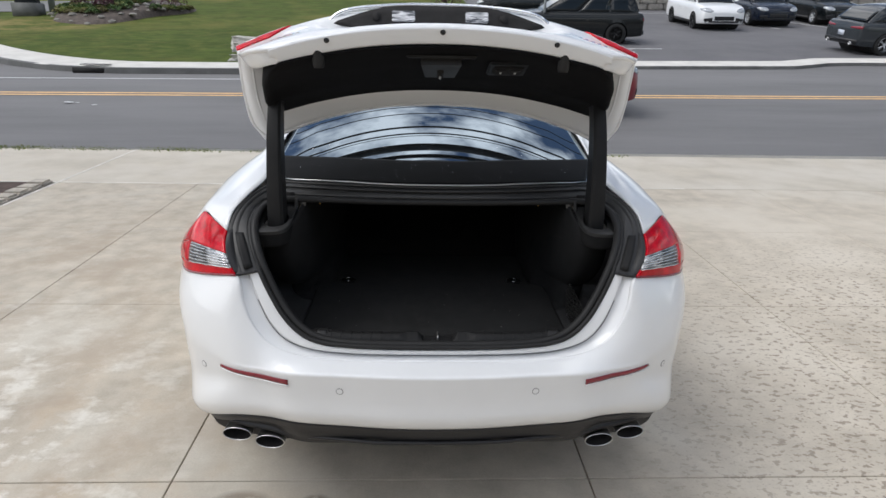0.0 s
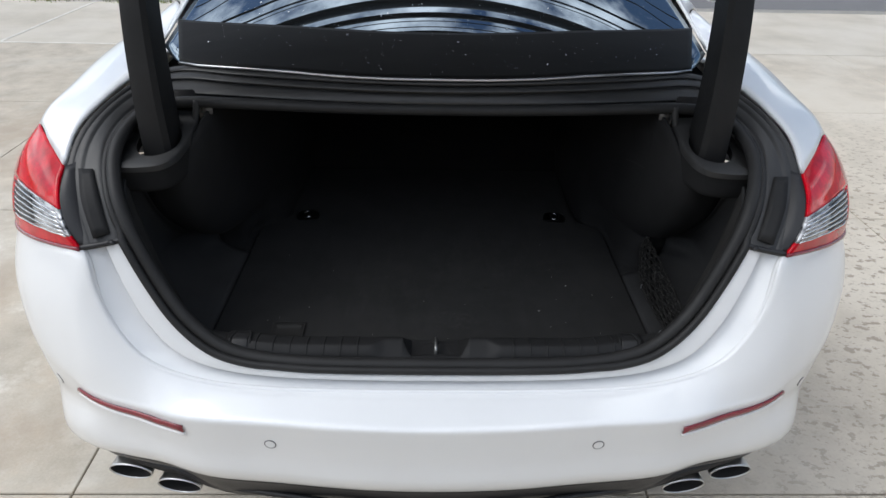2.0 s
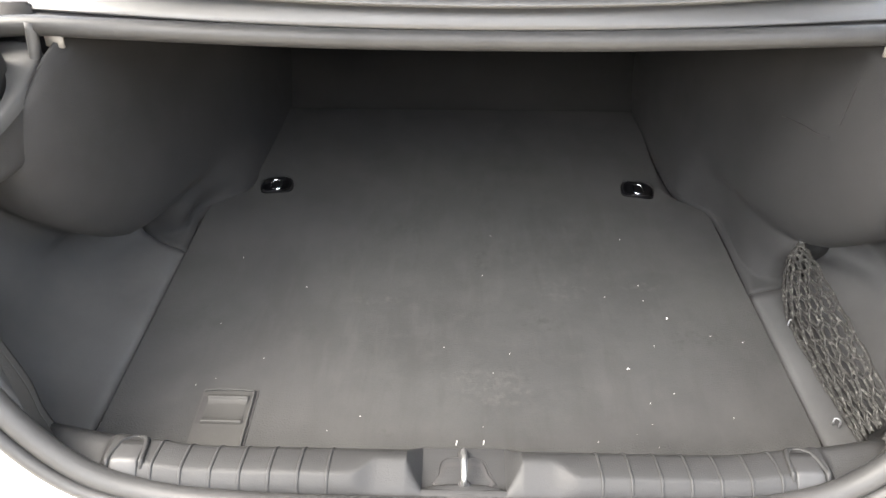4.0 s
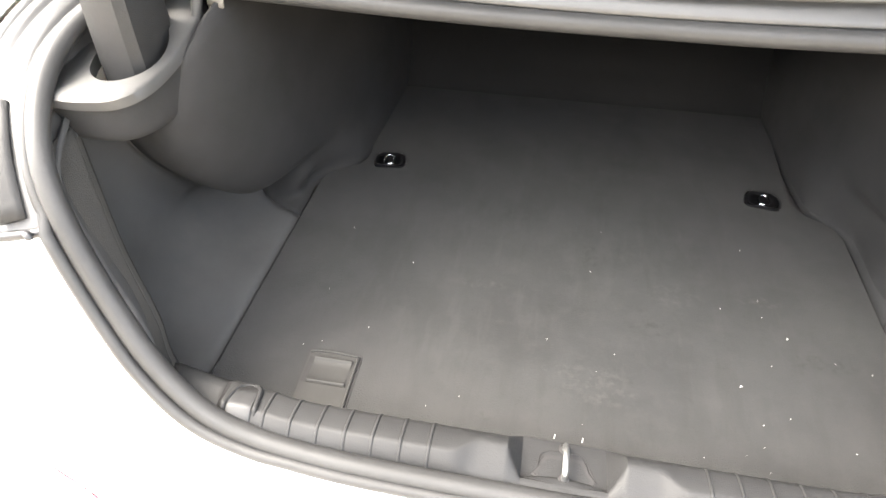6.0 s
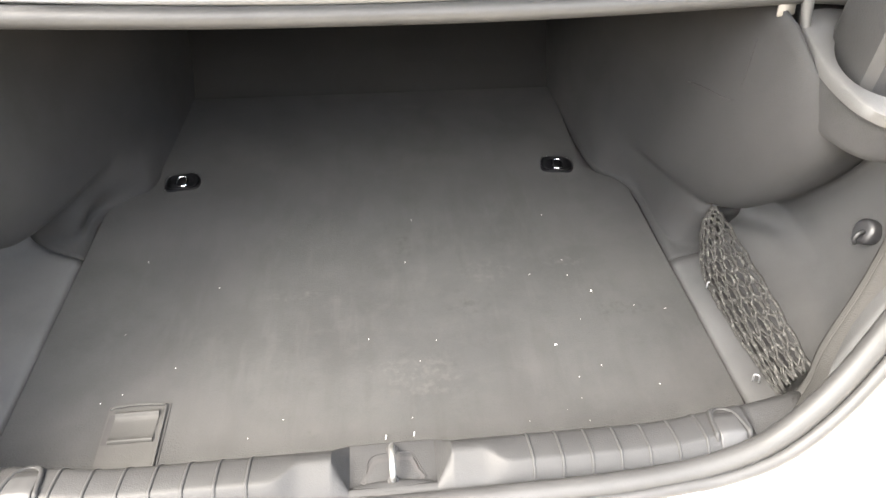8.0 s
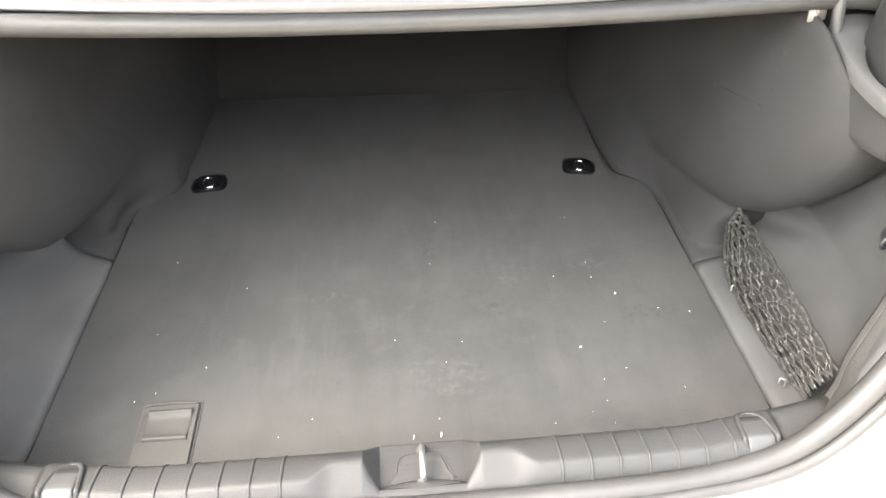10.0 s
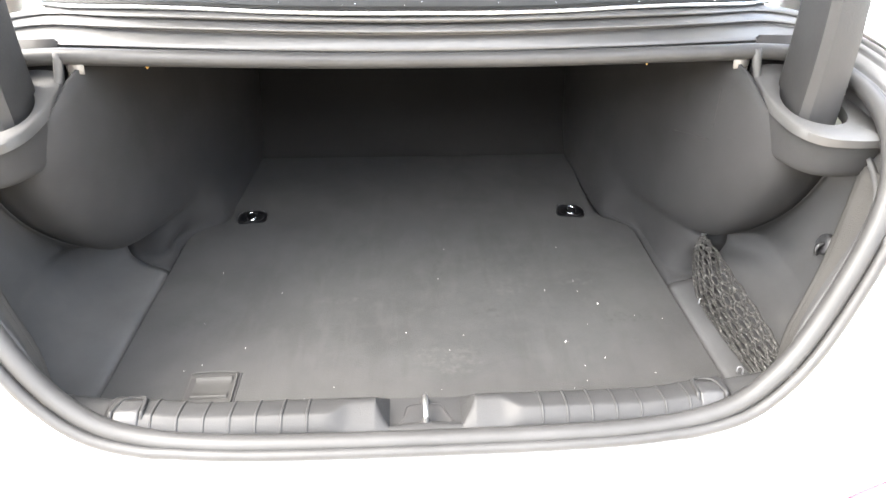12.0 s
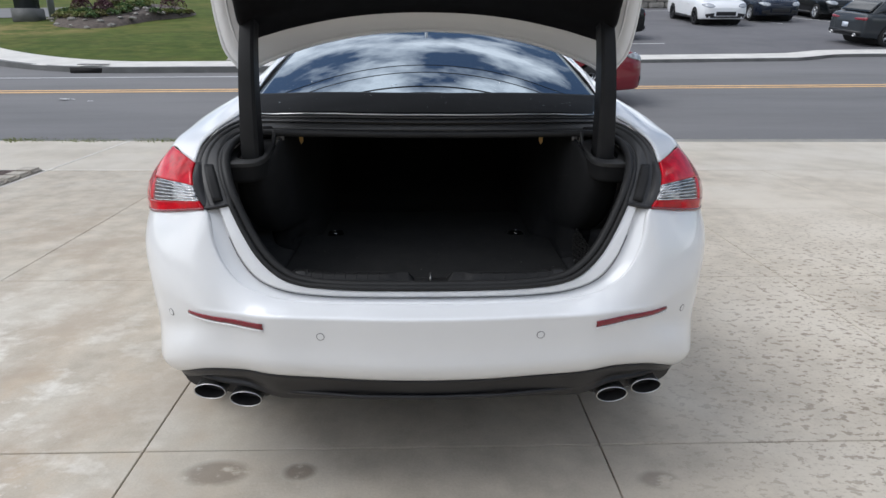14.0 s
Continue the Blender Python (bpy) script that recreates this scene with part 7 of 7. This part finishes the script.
def shrub(name, label, at, r, h, leaf, seed, n=420, group="shrubs in the bed"):
    """Stems with a loose, uneven crown of small leaves."""
    g = random.Random(seed)
    ob = thing(name, label, "shrub", group)
    bm = bmesh.new()
    tips = []
    for k in range(9):
        a, t = g.uniform(0, 6.28), g.uniform(0.2, 0.9)
        tip = Vector((math.cos(a) * r * t, math.sin(a) * r * t, h * g.uniform(0.5, 0.95)))
        tips.append(tip)
        tube(bm, [(0, 0, -0.1), tip * 0.5 + Vector((0, 0, 0.05)), tip], [0.03, 0.02, 0.008], 5)
    part("stems", bm, BARK, ob)
    bm = bmesh.new()
    for k in range(n):
        c = g.choice(tips) + Vector((g.gauss(0, 1), g.gauss(0, 1), g.gauss(0, 0.8))) * r * 0.26
        c.z = max(0.05, c.z)
        q = Euler((g.uniform(-1.2, 1.2), g.uniform(-1.2, 1.2), g.uniform(0, 6.28))).to_matrix()
        s = g.uniform(0.05, 0.11)
        bm.faces.new([bm.verts.new(c + q @ Vector(p) * s) for p in ((-0.4, 0, 0), (0, -1, 0.1), (0.4, 0, 0), (0, 1, 0.1))])
    part("leaves", bm, leaf, ob, smooth=False)
    ob.matrix_world = Matrix.Translation(at)
    return ob


def mound(name, label, at, r, h, leaf, seed, n):
    """A low cushion plant: leaves crowded over a lumpy dome round short stems."""
    g = random.Random(seed)
    ob = thing(name, label, "shrub", "cushion plants")
    bm = bmesh.new()
    for k in range(6):
        a = k * 1.05
        tube(bm, [(0, 0, -0.08), (math.cos(a) * r * 0.35, math.sin(a) * r * 0.35, h * 0.4), (math.cos(a) * r * 0.6, math.sin(a) * r * 0.6, h * 0.62)], [0.02, 0.014, 0.006], 5)
    part("stems", bm, BARK, ob)
    bm = bmesh.new()
    off = Vector((seed * 1.9, seed * 0.7, 0))
    for k in range(n):
        a, t = g.uniform(0, 6.28), g.random() ** 0.6
        up = math.sqrt(1 - t * t * 0.98)
        lump = 1 + 0.45 * noise.noise(Vector((math.cos(a) * 1.6, math.sin(a) * 1.6, up)) + off)
        c = Vector((math.cos(a) * r * t * lump, math.sin(a) * r * t * lump, h * up * lump * g.uniform(0.75, 1.05)))
        q = Euler((g.uniform(-0.9, 0.9), g.uniform(-0.9, 0.9), g.uniform(0, 6.28))).to_matrix()
        z = g.uniform(0.035, 0.075)
        bm.faces.new([bm.verts.new(c + q @ Vector(p) * z) for p in ((-0.45, 0, 0), (0, -1, 0.15), (0.45, 0, 0), (0, 1, 0.15))])
    part("leaves", bm, leaf, ob, smooth=False)
    ob.matrix_world = Matrix.Translation(at)
    return ob


g0 = random.Random(11)
for k in range(72):
    a = -3.05 + 3.35 * ((k * 0.618) % 1.0)
    d = 0.16 + 0.80 * ((k * 0.377 + 0.1) % 1.0) ** 0.7
    d *= 1 + 0.12 * math.sin(3 * a) + 0.06 * math.sin(5 * a + 1)
    x, y = -15.3 + 2.9 * d * math.cos(a), 33.2 + 5.0 * d * math.sin(a)
    kind = (LEAF, LEAF_GREEN, LEAF_OLIVE, LEAF, LEAF_GREEN)[k % 5]
    tone = {"shrub_leaf": "yellow-green", "mound_leaf": "fresh green", "olive_leaf": "dry olive-brown"}[kind.name]
    mound("cushion_plant", "low " + tone + " cushion plant in the planting bed", (x, y, bed_z(x, y)), g0.uniform(0.20, 0.38), g0.uniform(0.14, 0.26), kind, k + 20, 300)
for x, y, r, h in ((-15.0, 30.2, 0.42, 0.55), (-16.6, 31.4, 0.42, 0.55), (-12.9, 33.2, 0.62, 0.75), (-15.6, 33.0, 0.6, 0.6)):
    mound("purple_shrub", "dark purple-leaved bush in the planting bed", (x, y, bed_z(x, y)), r, h, LEAF_PURPLE, int(-x * 10) % 97, 800)
shrub("purple_shrub", "broad dark purple bush beyond the lawn", (1.6, 38.0, height(1.6, 38) + 0.1), 1.5, 1.6, LEAF_PURPLE, 5, 1400)
pole = thing("sign_pillar", "dark grey sign pillar on a low concrete base", "sign pillar")
bm = bmesh.new()
box(bm, (0, 0, 0.28), (1.10, 1.0, 0.66), 0.03)
part("base", bm, KERB_DARK, pole, "low grey concrete base")
bm = bmesh.new()
box(bm, (0, 0, 2.6), (0.95, 0.6, 4.1), 0.05)
part("shaft", bm, PAINT_GREY, pole)
pole.matrix_world = Matrix.Translation((-19.45, 31.8, height(-19.45, 31.8)))
post = thing("sign_post", "thin grey steel post beside the planting bed", "post")
bm = bmesh.new()
tube(bm, [(0, 0, -0.1), (0, 0, 3.2)], 0.16, 10)
part("shaft", bm, WOOD_POLE, post)
post.matrix_world = Matrix.Translation((-18.95, 33.0, height(-18.95, 33.0)))
post2 = thing("sign_post", "thin grey steel post at the edge of the car lot", "post")
bm = bmesh.new()
tube(bm, [(0, 0, -0.1), (0, 0, 3.0)], 0.05, 8)
part("shaft", bm, WOOD_POLE, post2)
post2.matrix_world = Matrix.Translation((4.6, 23.0, height(4.6, 23.0)))
bm = bmesh.new()
sheet(bm, -60, -19.0, 20, lambda x: 33.5 + 0.2 * (x + 19), lambda x: 41.0 + 0.2 * (x + 19), 4, 0.09)
structure("side_road", bm, ASPHALT, "grey asphalt side road beyond the lawn", "road", True)

# scraps of paper on the street
for x, y, w in ((-7.06, 11.19, 0.16), (-6.41, 10.89, 0.09), (-6.86, 11.14, 0.06)):
    bm = bmesh.new()
    patch(bm, [[(w * (i - 1.5) * 0.33, w * (j - 1.5) * 0.25, 0.012 + 0.02 * noise.noise(Vector((i * 1.7 + x, j * 1.3, y)))) for i in range(4)] for j in range(4)], 3, 3)
    scrap = new("paper_scrap", mesh_of("paper_scrap", bm, LINE))
    scrap.matrix_world = Matrix.Translation((x, y, height(x, y) + 0.02))
    tagged(scrap, "crumpled scrap of white paper lying on the street", "litter", "paper scraps")

# overhead cables along the street between two added far poles, mirrored in the rear window
line_poles = thing("cable_line", "street cable line out of view, with added thick bundles, on two added wooden poles", "cable line")
for x in (-38.0, 38.0):
    bm = bmesh.new()
    tube(bm, [(x, 9.4, height(x, 9.4) - 0.3), (x, 9.4, 11.5)], [0.17, 0.12], 12)
    box(bm, (x, 9.4, 10.6), (0.12, 2.6, 0.14), 0.01)
    part("pole", bm, BARK, line_poles)
# the four thickest are invented, to put dark arcs into the window's reflection
for y, z, r in ((8.4, 10.4, 0.016), (9.4, 11.2, 0.016), (10.4, 10.4, 0.016), (9.5, 9.0, 0.028), (9.55, 8.2, 0.022), (9.3, 7.6, 0.020), (7.6, 7.5, 0.018), (7.0, 7.3, 0.026), (6.3, 7.3, 0.12), (5.7, 7.1, 0.06), (5.1, 7.1, 0.14), (4.3, 7.2, 0.14)):
    bm = bmesh.new()
    tube(bm, [(-38 + 3.8 * k, y, z - 0.7 * (1 - ((k - 10) / 10) ** 2)) for k in range(21)], r, 6)
    part("cable", bm, CABLE, line_poles)

# plain wall added out of view behind the camera, to hold back low sky light
bm = bmesh.new()
box(bm, (0, -10.0, 2.5), (60, 0.3, 5.4), 0.02)
structure("sky_blocker_wall", bm, STUCCO, "unseen tan stucco wall added to hold low sky light off the boot", "wall", False)

# ---- driveway of concrete slabs ----
driveway = thing("driveway", "driveway of pale stained concrete slabs with cut joints", "driveway", "", "structure")
JX = [-8.9, -7.25, -5.65, -4.06, -2.53, -1.01, 0.615, 2.20, 3.79, 5.38, 6.97, 8.56, 10.15]
JY = [-14.0, -12.4, -10.8, -9.2, -7.6, -6.0, -4.4, -2.83, -1.23, 0.37, 2.0, 3.6, 5.22]
bm = bmesh.new()
box(bm, (0.6, -3.4, -0.065), (60, 21.2, 0.09), 0)
part("joint_bed", bm, SOIL, driveway, smooth=False)


def slab_mesh(w, d, mat, gap=0.005):
    bm = bmesh.new()
    x, y, c = w / 2 - gap / 2, d / 2 - gap / 2, 0.0025
    lo_ = [bm.verts.new(p) for p in ((-x, -y, -0.10), (x, -y, -0.10), (x, y, -0.10), (-x, y, -0.10))]
    md = [bm.verts.new(p) for p in ((-x, -y, -c), (x, -y, -c), (x, y, -c), (-x, y, -c))]
    hi_ = [bm.verts.new(p) for p in ((-x + c, -y + c, 0), (x - c, -y + c, 0), (x - c, y - c, 0), (-x + c, y - c, 0))]
    bm.faces.new(hi_)
    for a, b in ((lo_, md), (md, hi_)):
        for i in range(4):
            bm.faces.new([a[i], a[(i + 1) % 4], b[(i + 1) % 4], b[i]])
    return mesh_of("slab", bm, mat, False)


meshes = {}
for i in range(len(JX) - 1):
    for j in range(len(JY) - 1):
        w, d = JX[i + 1] - JX[i], JY[j + 1] - JY[j]
        if i < 3 and JY[j] > 3.0:
            continue
        key = (round(w, 3), round(d, 3))
        if key not in meshes:
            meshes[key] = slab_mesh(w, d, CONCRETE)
        ob = new("slab", meshes[key])
        ob.parent = driveway
        ob.location = ((JX[i] + JX[i + 1]) / 2, (JY[j] + JY[j + 1]) / 2, 0)
# strip along the street
strip_walk = thing("pavement", "pale concrete pavement between the driveway and the street", "pavement", "", "structure")
for x0, x1 in ((-30, -20), (-20, -12), (-12, -4.06), (-4.06, 2.2), (2.2, 10.2), (10.2, 20), (20, 30)):
    ob = new("slab", slab_mesh(x1 - x0, 1.98, SLAB_LIGHT, 0.012))
    ob.parent = strip_walk
    ob.location = ((x0 + x1) / 2, 6.215, 0.0)
# pale mortar in the joints next to the planter
for c, z in (((-3.3, 5.222, 0.0005), (12.6, 0.030, 0.006)), ((-4.06, 6.215, 0.0005), (0.035, 1.97, 0.006)), ((-4.06, 4.50, 0.0005), (0.030, 1.40, 0.006))):
    bm = bmesh.new()
    box(bm, c, z, 0.001)
    part("mortar_joint", bm, MORTAR, driveway, "pale mortar joint", smooth=False)
# far left corner: planter with a stone edge
planter = thing("planter_bed", "sunken planter bed of dark soil edged with rough stones", "planter")
bm = bmesh.new()
box(bm, (-6.9, 4.35, -0.03), (5.4, 1.60, 0.10), 0.01)
part("soil", bm, SOIL, planter, smooth=False)
for k in range(8):
    bm = bmesh.new()
    box(bm, (-4.20 + rnd.uniform(-0.012, 0.012), 3.72 + 0.20 * k, -0.028 + rnd.uniform(-0.006, 0.006)), (0.20, 0.192, 0.13), 0.022)
    part("edge_stone", bm, EDGE_STONE, planter, smooth=False)
# weeds along the street edge
bm = bmesh.new()
g1r = random.Random(3)
for k in range(9000):
    x = g1r.uniform(-12, -2.2) if k % 5 else g1r.uniform(-2.2, 3.0)
    y = 7.25 + g1r.gauss(0, 0.075)
    if noise.noise(Vector((x * 1.3, 0.0, 2.0))) < g1r.uniform(-0.5, 0.35):
        continue
    a, hgt = g1r.uniform(0, 6.28), g1r.uniform(0.010, 0.032)
    d = Vector((math.cos(a), math.sin(a), 0)) * 0.008
    p = Vector((x, y, 0.0))
    bm.faces.new([bm.verts.new(q) for q in (p - d, p + d, p + Vector((g1r.uniform(-0.02, 0.02), g1r.uniform(-0.02, 0.02), hgt)))])
tagged(new("weeds", mesh_of("weeds", bm, LEAF, False)), "thin strip of weeds along the street edge", "weeds", "", "stuff")
